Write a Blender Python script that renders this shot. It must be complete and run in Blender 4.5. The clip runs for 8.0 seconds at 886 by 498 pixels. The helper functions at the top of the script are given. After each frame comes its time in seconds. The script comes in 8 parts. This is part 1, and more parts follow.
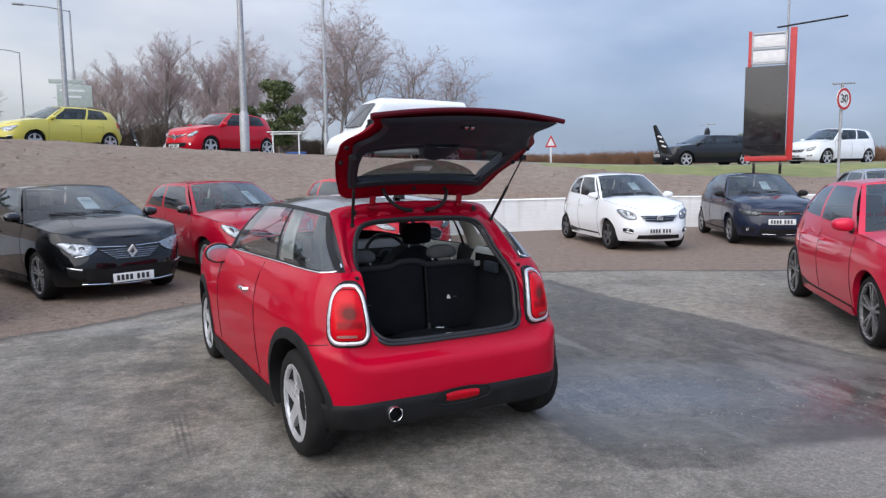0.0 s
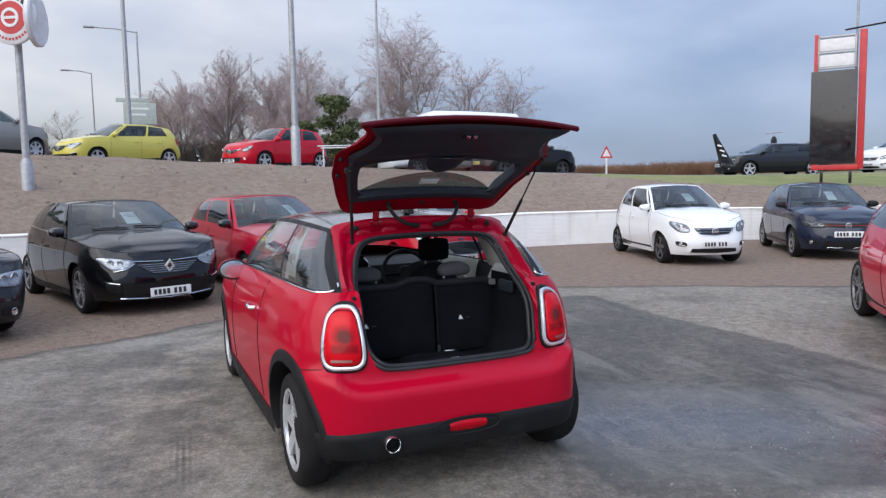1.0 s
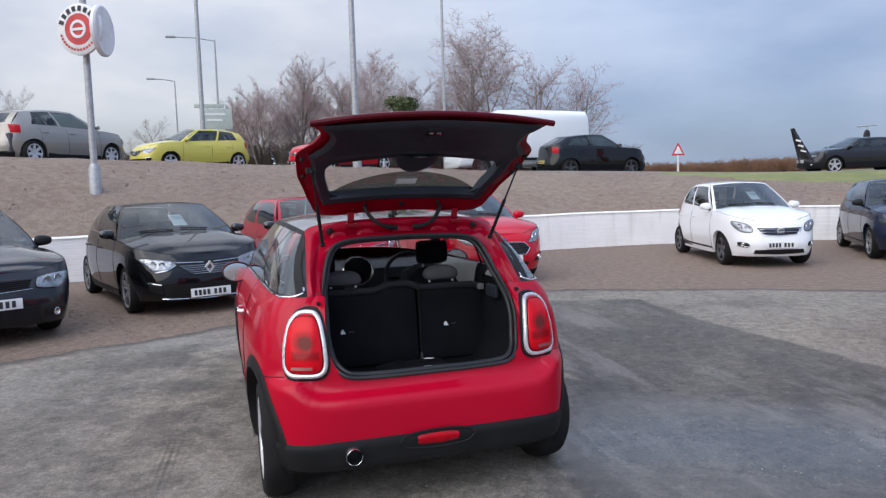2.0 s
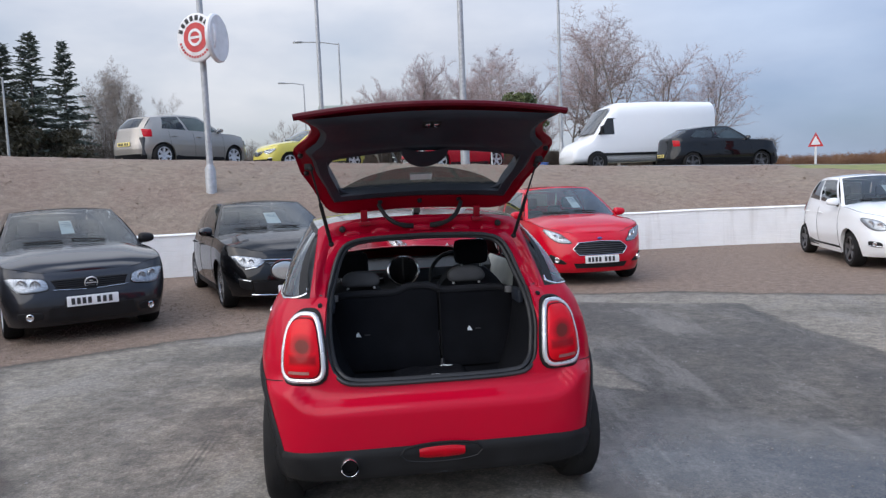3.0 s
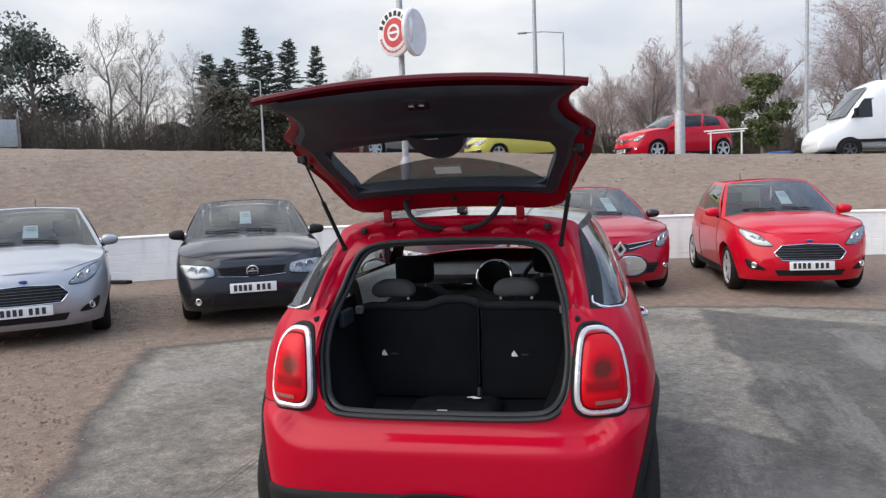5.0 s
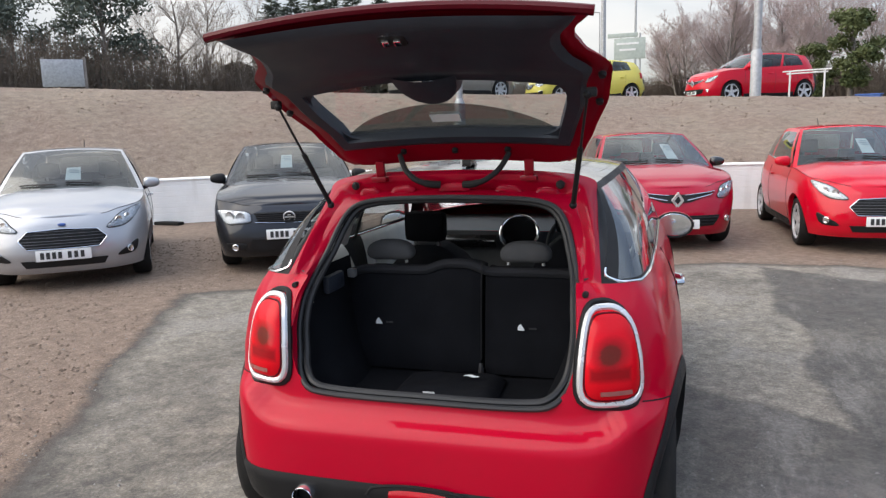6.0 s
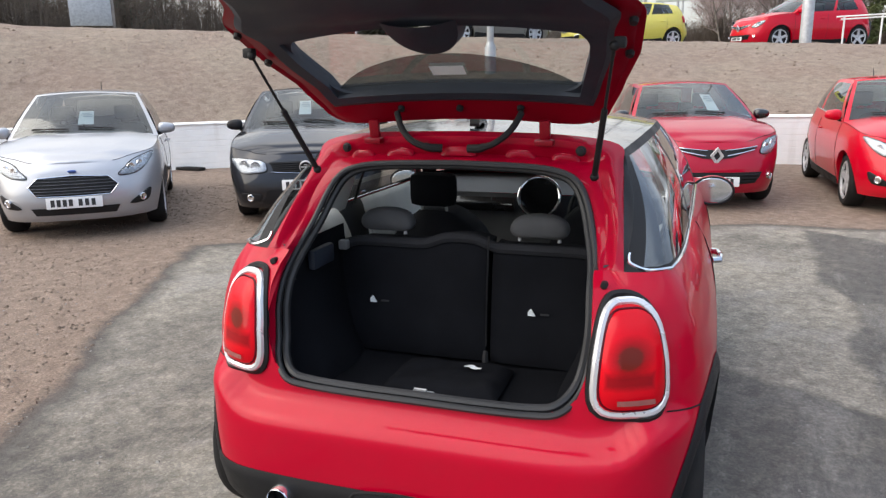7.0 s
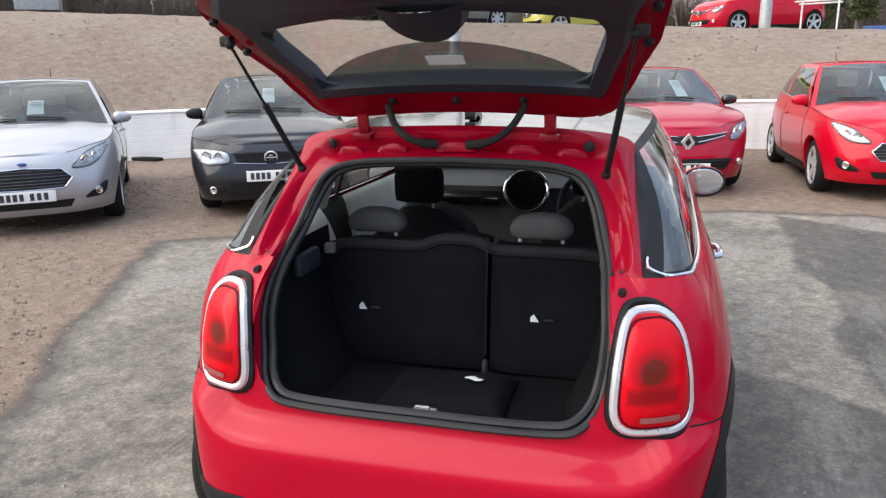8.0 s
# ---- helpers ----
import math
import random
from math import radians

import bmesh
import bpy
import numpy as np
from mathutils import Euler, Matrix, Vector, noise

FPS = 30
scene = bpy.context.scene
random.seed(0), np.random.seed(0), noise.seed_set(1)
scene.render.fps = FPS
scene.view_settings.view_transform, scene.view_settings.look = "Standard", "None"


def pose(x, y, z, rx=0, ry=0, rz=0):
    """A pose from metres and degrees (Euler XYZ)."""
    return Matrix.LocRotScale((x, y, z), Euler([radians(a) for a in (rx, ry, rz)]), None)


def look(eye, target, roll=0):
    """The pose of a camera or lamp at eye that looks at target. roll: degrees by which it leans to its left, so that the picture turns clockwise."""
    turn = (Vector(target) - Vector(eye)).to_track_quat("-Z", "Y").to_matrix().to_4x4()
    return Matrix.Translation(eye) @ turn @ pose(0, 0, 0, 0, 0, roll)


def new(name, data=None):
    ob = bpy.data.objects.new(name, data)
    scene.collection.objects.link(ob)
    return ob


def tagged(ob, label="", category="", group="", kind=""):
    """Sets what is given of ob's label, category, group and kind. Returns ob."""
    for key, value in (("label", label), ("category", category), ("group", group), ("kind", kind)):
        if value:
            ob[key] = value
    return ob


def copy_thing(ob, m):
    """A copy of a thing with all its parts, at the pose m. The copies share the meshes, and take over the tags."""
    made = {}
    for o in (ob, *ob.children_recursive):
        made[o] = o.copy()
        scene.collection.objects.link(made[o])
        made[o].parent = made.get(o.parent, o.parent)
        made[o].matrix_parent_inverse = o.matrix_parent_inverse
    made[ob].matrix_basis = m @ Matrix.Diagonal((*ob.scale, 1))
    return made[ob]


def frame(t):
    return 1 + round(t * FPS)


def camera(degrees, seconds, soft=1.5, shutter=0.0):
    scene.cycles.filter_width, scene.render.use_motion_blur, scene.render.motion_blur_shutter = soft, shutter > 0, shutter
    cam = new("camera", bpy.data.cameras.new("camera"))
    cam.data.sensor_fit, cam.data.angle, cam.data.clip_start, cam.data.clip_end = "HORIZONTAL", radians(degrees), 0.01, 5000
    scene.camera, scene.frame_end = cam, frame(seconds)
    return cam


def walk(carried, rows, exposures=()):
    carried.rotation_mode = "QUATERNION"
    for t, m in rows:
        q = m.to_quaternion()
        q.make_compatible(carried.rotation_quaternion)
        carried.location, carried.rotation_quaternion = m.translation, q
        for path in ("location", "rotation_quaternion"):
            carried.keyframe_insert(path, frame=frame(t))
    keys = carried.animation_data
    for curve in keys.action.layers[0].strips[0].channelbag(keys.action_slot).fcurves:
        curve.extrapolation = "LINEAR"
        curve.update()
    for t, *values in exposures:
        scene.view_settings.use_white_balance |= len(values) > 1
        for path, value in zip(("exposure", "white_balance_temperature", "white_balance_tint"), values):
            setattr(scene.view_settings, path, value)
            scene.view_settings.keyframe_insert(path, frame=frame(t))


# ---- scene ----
cam = camera(63.1, 8.0, soft=1.35)
PATH = [
    (0, (0.046, -0.145, 1.599), (0.002, 1.842, 1.38), -0.57),
    (0.5, (0.161, -0.026, 1.586), (0.043, 1.958, 1.37), -1.27),
    (1, (0.328, 0.147, 1.596), (0.119, 2.128, 1.413), -1.05),
    (1.5, (0.595, 0.26, 1.586), (0.284, 2.228, 1.411), -1.4),
    (2.8, (1.209, 0.745, 1.564), (0.535, 2.62, 1.387), -2.05),
    (3, (1.314, 0.824, 1.554), (0.556, 2.667, 1.381), -2.19),
    (3.5, (1.516, 1.055, 1.546), (0.557, 2.8, 1.353), -1.09),
    (4, (1.592, 1.355, 1.527), (0.523, 3.035, 1.34), -1.2),
    (4.5, (1.672, 1.586, 1.535), (0.517, 3.209, 1.358), -1.85),
    (5, (1.805, 1.84, 1.54), (0.501, 3.346, 1.367), -2.1),
    (5.2, (1.827, 1.94, 1.508), (0.471, 3.399, 1.32), -1.91),
    (6.3, (1.692, 2.404, 1.575), (0.259, 3.746, 1.197), -1.82),
    (6.5, (1.653, 2.465, 1.568), (0.218, 3.795, 1.154), -1.5),
    (7, (1.558, 2.625, 1.594), (0.095, 3.905, 1.124), -1.01),
    (7.5, (1.439, 2.662, 1.61), (-0.003, 3.956, 1.114), -1),
    (8, (1.348, 2.662, 1.61), (-0.035, 4.013, 1.1), -1.14),
]
EXPOSURES = [(0.0, 0.52, 6500, 12), (1.5, 0.47, 6420, 13), (3.5, 0.50, 6480, 12), (5.0, 0.70, 6950, 11), (6.5, 0.95, 7200, 11), (8.0, 1.14, 7230, 11)]
walk(cam, [(t, look(eye, target, roll)) for t, eye, target, roll in PATH], EXPOSURES)

# ---- world, sun and exposure ----
world = bpy.data.worlds.new("overcast_sky")
scene.world = world
world.use_nodes = True
wt = world.node_tree
wt.nodes.clear()
SUN_EL, SUN_AZ = 42.0, -158.0
sky = wt.nodes.new("ShaderNodeTexSky")
sky.sky_type = "NISHITA"
sky.sun_disc = False
sky.sun_elevation, sky.sun_rotation = radians(SUN_EL), radians(SUN_AZ)
sky.air_density, sky.dust_density, sky.ozone_density = 1.0, 2.0, 1.5
w_coord = wt.nodes.new("ShaderNodeTexCoord")
w_map = wt.nodes.new("ShaderNodeMapping")
w_map.inputs["Scale"].default_value = (1.0, 1.0, 2.6)
w_noise = wt.nodes.new("ShaderNodeTexNoise")
w_noise.inputs["Scale"].default_value = 1.7
w_noise.inputs["Detail"].default_value = 6
w_noise.inputs["Roughness"].default_value = 0.5
w_ramp = wt.nodes.new("ShaderNodeValToRGB")
w_ramp.color_ramp.elements[0].position, w_ramp.color_ramp.elements[1].position = 0.38, 0.60
w_ramp.color_ramp.elements[0].color, w_ramp.color_ramp.elements[1].color = (0.42, 0.42, 0.42, 1), (0.97, 0.97, 0.97, 1)
w_noise2 = wt.nodes.new("ShaderNodeTexNoise")
w_noise2.inputs["Scale"].default_value = 3.1
w_noise2.inputs["Detail"].default_value = 5
w_cloud = wt.nodes.new("ShaderNodeValToRGB")
w_cloud.color_ramp.elements[0].position, w_cloud.color_ramp.elements[1].position = 0.32, 0.68
w_cloud.color_ramp.elements[0].color, w_cloud.color_ramp.elements[1].color = (4.3, 4.75, 5.5, 1), (6.6, 6.8, 7.1, 1)
w_mix = wt.nodes.new("ShaderNodeMix")
w_mix.data_type = "RGBA"
w_bg = wt.nodes.new("ShaderNodeBackground")
w_bg.inputs["Strength"].default_value = 0.10
w_out = wt.nodes.new("ShaderNodeOutputWorld")
wt.links.new(w_coord.outputs["Generated"], w_map.inputs["Vector"])
wt.links.new(w_map.outputs["Vector"], w_noise.inputs["Vector"])
wt.links.new(w_map.outputs["Vector"], w_noise2.inputs["Vector"])
wt.links.new(w_noise.outputs["Fac"], w_ramp.inputs["Fac"])
wt.links.new(w_noise2.outputs["Fac"], w_cloud.inputs["Fac"])
wt.links.new(w_ramp.outputs["Color"], w_mix.inputs["Factor"])
wt.links.new(sky.outputs["Color"], w_mix.inputs["A"])
wt.links.new(w_cloud.outputs["Color"], w_mix.inputs["B"])
w_sep = wt.nodes.new("ShaderNodeSeparateXYZ")
w_lift = wt.nodes.new("ShaderNodeMapRange")
w_lift.inputs["From Min"].default_value, w_lift.inputs["From Max"].default_value = 0.05, 0.9
w_lift.inputs["To Min"].default_value, w_lift.inputs["To Max"].default_value = 0.78, 1.9
w_mul = wt.nodes.new("ShaderNodeVectorMath")
w_mul.operation = "SCALE"
wt.links.new(w_coord.outputs["Generated"], w_sep.inputs["Vector"])
wt.links.new(w_sep.outputs["Z"], w_lift.inputs["Value"])
wt.links.new(w_mix.outputs["Result"], w_mul.inputs[0])
wt.links.new(w_lift.outputs["Result"], w_mul.inputs["Scale"])
# thinner cloud and bluer sky towards the east
w_east = wt.nodes.new("ShaderNodeMapRange")
w_east.interpolation_type = "SMOOTHSTEP"
w_east.inputs["From Min"].default_value, w_east.inputs["From Max"].default_value = -0.46, 0.10
wt.links.new(w_sep.outputs["X"], w_east.inputs["Value"])
w_tint = wt.nodes.new("ShaderNodeMix")
w_tint.data_type, w_tint.blend_type = "RGBA", "MULTIPLY"
w_tint.inputs["B"].default_value = (0.63, 0.745, 0.92, 1)
wt.links.new(w_east.outputs["Result"], w_tint.inputs["Factor"])
wt.links.new(w_mul.outputs["Vector"], w_tint.inputs["A"])
wt.links.new(w_tint.outputs["Result"], w_bg.inputs["Color"])
wt.links.new(w_bg.outputs["Background"], w_out.inputs["Surface"])

sun_data = bpy.data.lights.new("sun", "SUN")
sun_data.energy, sun_data.angle, sun_data.color = 1.4, radians(80), (1.0, 0.97, 0.93)
sun = new("sun", sun_data)
sun_dir = Vector((math.sin(radians(SUN_AZ)) * math.cos(radians(SUN_EL)), math.cos(radians(SUN_AZ)) * math.cos(radians(SUN_EL)), math.sin(radians(SUN_EL))))
sun.matrix_world = look(sun_dir * 50, (0, 0, 0))


# ---- materials ----
def nodes_of(name):
    m = bpy.data.materials.new(name)
    m.use_nodes = True
    nt = m.node_tree
    return m, nt, nt.nodes["Principled BSDF"]


def noise_node(nt, scale, detail=4, coord="Object", rough=0.55, stretch=None):
    tc = nt.nodes.new("ShaderNodeTexCoord")
    n = nt.nodes.new("ShaderNodeTexNoise")
    n.inputs["Scale"].default_value, n.inputs["Detail"].default_value, n.inputs["Roughness"].default_value = scale, detail, rough
    if stretch:
        mp = nt.nodes.new("ShaderNodeMapping")
        mp.inputs["Scale"].default_value = stretch
        nt.links.new(tc.outputs[coord], mp.inputs["Vector"])
        nt.links.new(mp.outputs["Vector"], n.inputs["Vector"])
    else:
        nt.links.new(tc.outputs[coord], n.inputs["Vector"])
    return n


def ramp_node(nt, source, stops):
    r = nt.nodes.new("ShaderNodeValToRGB")
    el = r.color_ramp.elements
    while len(el) < len(stops):
        el.new(0.5)
    for e, (p, c) in zip(el, stops):
        e.position, e.color = p, (*c, 1) if len(c) == 3 else c
    nt.links.new(source, r.inputs["Fac"])
    return r


def mixed(nt, fac, a, b, blend="MIX"):
    mx = nt.nodes.new("ShaderNodeMix")
    mx.data_type, mx.blend_type = "RGBA", blend
    for key, v in (("Factor", fac), ("A", a), ("B", b)):
        if hasattr(v, "is_linked"):
            nt.links.new(v, mx.inputs[key])
        elif key == "Factor":
            mx.inputs[key].default_value = v
        else:
            mx.inputs[key].default_value = (*v, 1)
    return mx.outputs["Result"]


def math_node(nt, op, a, b=None, clamp=False):
    n = nt.nodes.new("ShaderNodeMath")
    n.operation, n.use_clamp = op, clamp
    for i, v in enumerate((a, b)):
        if v is None:
            continue
        if hasattr(v, "is_linked"):
            nt.links.new(v, n.inputs[i])
        else:
            n.inputs[i].default_value = v
    return n.outputs[0]


def bump(nt, bsdf, source, strength, distance):
    b = nt.nodes.new("ShaderNodeBump")
    b.inputs["Strength"].default_value, b.inputs["Distance"].default_value = strength, distance
    nt.links.new(source, b.inputs["Height"])
    nt.links.new(b.outputs["Normal"], bsdf.inputs["Normal"])


def matter(name, a, b=None, rough=0.6, metal=0.0, coat=0.0, scale=6.0, grain=0.0, grain_scale=200.0, spec=0.5, rough_var=0.12):
    """A plain surface: two tones in a large noise, grain as fine relief, gloss that varies."""
    m, nt, p = nodes_of(name)
    b = b or tuple(min(1, c * 0.78) for c in a)
    n = noise_node(nt, scale, 5)
    r = ramp_node(nt, n.outputs["Fac"], [(0.35, a), (0.65, b)])
    nt.links.new(r.outputs["Color"], p.inputs["Base Color"])
    rr = ramp_node(nt, n.outputs["Fac"], [(0.3, (max(0.02, rough - rough_var),) * 3), (0.7, (min(1, rough + rough_var),) * 3)])
    nt.links.new(rr.outputs["Color"], p.inputs["Roughness"])
    p.inputs["Metallic"].default_value = metal
    p.inputs["Coat Weight"].default_value = coat
    p.inputs["Coat Roughness"].default_value = 0.04
    p.inputs["Specular IOR Level"].default_value = spec
    if grain:
        g = noise_node(nt, grain_scale, 3)
        bump(nt, p, g.outputs["Fac"], grain, 0.004)
    return m


def paint(name, a, flake=0.25, dirt=0.05, coat=1.0, dull=0.5):
    """Car paint under a clear coat, with a film of road dirt."""
    m, nt, p = nodes_of(name)
    n = noise_node(nt, 900, 1)
    col = ramp_node(nt, n.outputs["Fac"], [(0.4, a), (0.72, tuple(min(1, c * 1.25 + 0.0008) for c in a))])
    d = noise_node(nt, 3.2, 6)
    dust = ramp_node(nt, d.outputs["Fac"], [(0.45, (0, 0, 0)), (0.8, (dirt * 0.35,) * 3)])
    out = mixed(nt, dust.outputs["Color"], col.outputs["Color"], (0.22, 0.19, 0.16))
    nt.links.new(out, p.inputs["Base Color"])
    p.inputs["Metallic"].default_value = flake
    p.inputs["Roughness"].default_value = 0.42
    p.inputs["Specular IOR Level"].default_value = 0.06
    p.inputs["Coat Weight"].default_value = coat
    cr = ramp_node(nt, d.outputs["Fac"], [(0.35, (0.03 * dull,) * 3), (0.8, (0.12 * dull,) * 3)])
    nt.links.new(cr.outputs["Color"], p.inputs["Coat Roughness"])
    return m


def glass(name, tint, film=0.0, base=0.045):
    """Thin pane: sees through in its tint, mirrors by angle, with a faint film of dust."""
    m, nt, p = nodes_of(name)
    nt.nodes.remove(p)
    tr = nt.nodes.new("ShaderNodeBsdfTransparent")
    tr.inputs["Color"].default_value = (*tint, 1)
    gl = nt.nodes.new("ShaderNodeBsdfGlossy")
    gl.inputs["Roughness"].default_value = 0.02
    gl.inputs["Color"].default_value = (0.95, 0.98, 1, 1)
    fr = nt.nodes.new("ShaderNodeLayerWeight")
    fr.inputs["Blend"].default_value = 0.5
    gloss = math_node(nt, "ADD", math_node(nt, "MULTIPLY", math_node(nt, "POWER", fr.outputs["Facing"], 4.0), 0.95), base)
    m1 = nt.nodes.new("ShaderNodeMixShader")
    nt.links.new(gloss, m1.inputs["Fac"])
    nt.links.new(tr.outputs["BSDF"], m1.inputs[1])
    nt.links.new(gl.outputs["BSDF"], m1.inputs[2])
    df = nt.nodes.new("ShaderNodeBsdfDiffuse")
    df.inputs["Color"].default_value = (0.4, 0.42, 0.43, 1)
    n = noise_node(nt, 5, 5)
    fac = math_node(nt, "MULTIPLY", n.outputs["Fac"], film)
    m2 = nt.nodes.new("ShaderNodeMixShader")
    nt.links.new(fac, m2.inputs["Fac"])
    nt.links.new(m1.outputs["Shader"], m2.inputs[1])
    nt.links.new(df.outputs["BSDF"], m2.inputs[2])
    nt.links.new(m2.outputs["Shader"], nt.nodes["Material Output"].inputs["Surface"])
    return m


PAINT_RED = paint("red_paint", (0.42, 0.0, 0.018), 0.0, dirt=0.02, coat=0.46, dull=0.65)
# the body's red darkened: shade under the raised tailgate put into the colour
PAINT_RED_SHADED = paint("shaded_red_paint", (0.20, 0.0, 0.008), 0.0, coat=0.4)
# same red a step darker, with the recess shade of the boot opening painted in
PAINT_RED_RECESS = paint("recess_shaded_red_paint", (0.33, 0.0, 0.017), 0.0, dirt=0.02, coat=0.45)
PAINT_CORAL = paint("bright_red_paint", (0.50, 0.001, 0.016), 0.0, coat=0.8)
PAINT_ROSE = paint("light_cherry_red_paint", (0.60, 0.010, 0.045), 0.15, coat=0.85)
PAINT_CHERRY = paint("cherry_red_paint", (0.34, 0.002, 0.020), 0.1, coat=0.85)
PAINT_BLACK = paint("black_paint", (0.002, 0.0022, 0.003), 0.0, dirt=0.012, coat=0.9)
PAINT_GREY = paint("dark_grey_paint", (0.017, 0.018, 0.022), 0.5, dirt=0.02)
PAINT_NAVY = paint("blue_black_paint", (0.009, 0.014, 0.034), 0.05)
PAINT_WHITE = paint("white_paint", (0.78, 0.8, 0.82), 0.0)
PAINT_SILVER = paint("silver_paint", (0.38, 0.39, 0.41), 0.6)
PAINT_BEIGE = paint("silver_grey_paint", (0.30, 0.28, 0.25), 0.6)
PAINT_YELLOW = paint("yellow_paint", (0.60, 0.52, 0.10), 0.05)
GLASS_CLEAR = glass("clear_car_glass", (0.50, 0.56, 0.56), 0.03)
GLASS_SIDE = glass("side_glass", (0.64, 0.67, 0.67), 0.02, 0.10)
GLASS_PALE = glass("pale_rear_glass", (0.9, 0.93, 0.92), 0.06)
GLASS_TINT = glass("tinted_car_glass", (0.22, 0.26, 0.27), 0.02)
GLASS_LENS = glass("lamp_lens", (0.92, 0.95, 0.97), 0.04)
TYRE = matter("tyre_rubber", (0.008, 0.008, 0.0085), (0.019, 0.018, 0.017), 0.85, grain=0.4, grain_scale=90, spec=0.25)
ALLOY = matter("silver_alloy", (0.66, 0.67, 0.69), (0.54, 0.54, 0.55), 0.32, 0.45)
SATIN = matter("satin_chrome", (0.74, 0.75, 0.77), (0.62, 0.63, 0.65), 0.28, 0.5)
ALLOY_DARK = matter("dark_alloy", (0.08, 0.08, 0.085), (0.16, 0.16, 0.165), 0.35, 0.8)
TWO_TONE = matter("machined_dark_alloy", (0.34, 0.345, 0.355), (0.16, 0.162, 0.168), 0.3, 0.6, scale=9)
DISC_DARK = matter("shadowed_brake_disc", (0.02, 0.02, 0.021), (0.04, 0.04, 0.041), 0.5, 0.5)
CHROME = matter("chrome", (0.82, 0.83, 0.85), (0.7, 0.71, 0.73), 0.1, 1.0, rough_var=0.05)
PLASTIC = matter("black_plastic", (0.007, 0.007, 0.008), (0.012, 0.012, 0.013), 0.55, grain=0.25, grain_scale=400, spec=0.3)
GLOSS_BLACK = matter("gloss_black", (0.006, 0.006, 0.007), (0.01, 0.01, 0.011), 0.2, coat=0.8)
RUBBER = matter("seal_rubber", (0.014, 0.015, 0.017), (0.024, 0.025, 0.028), 0.55)
INTERIOR = matter("dark_interior_trim", (0.052, 0.054, 0.059), (0.075, 0.078, 0.083), 0.7, grain=0.3, grain_scale=300)
LINING = matter("blue_black_tailgate_lining", (0.018, 0.023, 0.033), (0.028, 0.034, 0.047), 0.5, grain=0.3, grain_scale=300, spec=0.35)
CARPET = matter("black_boot_carpet", (0.0068, 0.0074, 0.0095), (0.0108, 0.0115, 0.0142), 0.95, grain=0.8, grain_scale=500, spec=0.08)
FABRIC = matter("grey_black_seat_fabric", (0.060, 0.062, 0.066), (0.085, 0.087, 0.091), 0.9, grain=0.6, grain_scale=350, spec=0.25)
TRIM_GREY = matter("pale_grey_trim", (0.72, 0.72, 0.67), (0.64, 0.64, 0.60), 0.8)
ROLL_CLOTH = matter("charcoal_seat_cloth", (0.015, 0.016, 0.019), (0.023, 0.024, 0.028), 0.9, grain=0.5, grain_scale=400, spec=0.2)
TRIM_DARK = matter("satin_grey_dash_trim", (0.14, 0.142, 0.15), (0.18, 0.182, 0.19), 0.35)
LAMP_RED = matter("red_lamp_plastic", (0.50, 0.0, 0.010), (0.38, 0.0, 0.008), 0.35, coat=0.3, scale=14, rough_var=0.04, spec=0.1)
LAMP_AMBER = matter("brown_red_lamp", (0.30, 0.085, 0.075), (0.22, 0.06, 0.055), 0.3, coat=0.3, scale=30)
FRIT = glass("dotted_glass_border", (0.20, 0.215, 0.215), 0.12)


def tail_lens():
    """Red lens with a dark round bulb chamber glowing through its middle."""
    m, nt, p = nodes_of("red_tail_lens")
    tc = nt.nodes.new("ShaderNodeTexCoord")
    sep = nt.nodes.new("ShaderNodeSeparateXYZ")
    nt.links.new(tc.outputs["Generated"], sep.inputs["Vector"])
    dx, dz = math_node(nt, "SUBTRACT", sep.outputs["X"], 0.5), math_node(nt, "MULTIPLY", math_node(nt, "SUBTRACT", sep.outputs["Z"], 0.54), 1.6)
    d = math_node(nt, "SQRT", math_node(nt, "ADD", math_node(nt, "MULTIPLY", dx, dx), math_node(nt, "MULTIPLY", dz, dz)))
    ribs = noise_node(nt, 60, 3, stretch=(1, 1, 3)).outputs["Fac"]
    d = math_node(nt, "ADD", d, math_node(nt, "MULTIPLY", math_node(nt, "SUBTRACT", ribs, 0.5), 0.05))
    c = ramp_node(nt, d, [(0.0, (0.13, 0.014, 0.008)), (0.15, (0.15, 0.012, 0.007)), (0.20, (0.36, 0.002, 0.006)), (0.36, (0.68, 0.0, 0.010)), (0.75, (0.58, 0.0, 0.008))]).outputs["Color"]
    # darker trough of the bowl under the bulb, with a clear strip below it
    tz = math_node(nt, "ADD", math_node(nt, "ABSOLUTE", math_node(nt, "SUBTRACT", sep.outputs["Z"], 0.325)), math_node(nt, "MULTIPLY", math_node(nt, "SUBTRACT", ribs, 0.5), 0.03))
    tx = math_node(nt, "SUBTRACT", math_node(nt, "ABSOLUTE", dx), 0.27)
    trough = ramp_node(nt, math_node(nt, "MAXIMUM", tz, tx), [(0.035, (0.75, 0.75, 0.75)), (0.10, (0, 0, 0))]).outputs["Color"]
    c = mixed(nt, trough, c, (0.16, 0.001, 0.004))
    nt.links.new(c, p.inputs["Base Color"])
    p.inputs["Roughness"].default_value, p.inputs["Specular IOR Level"].default_value = 0.35, 0.1
    p.inputs["Coat Weight"].default_value, p.inputs["Coat Roughness"].default_value = 0.38, 0.02
    return m


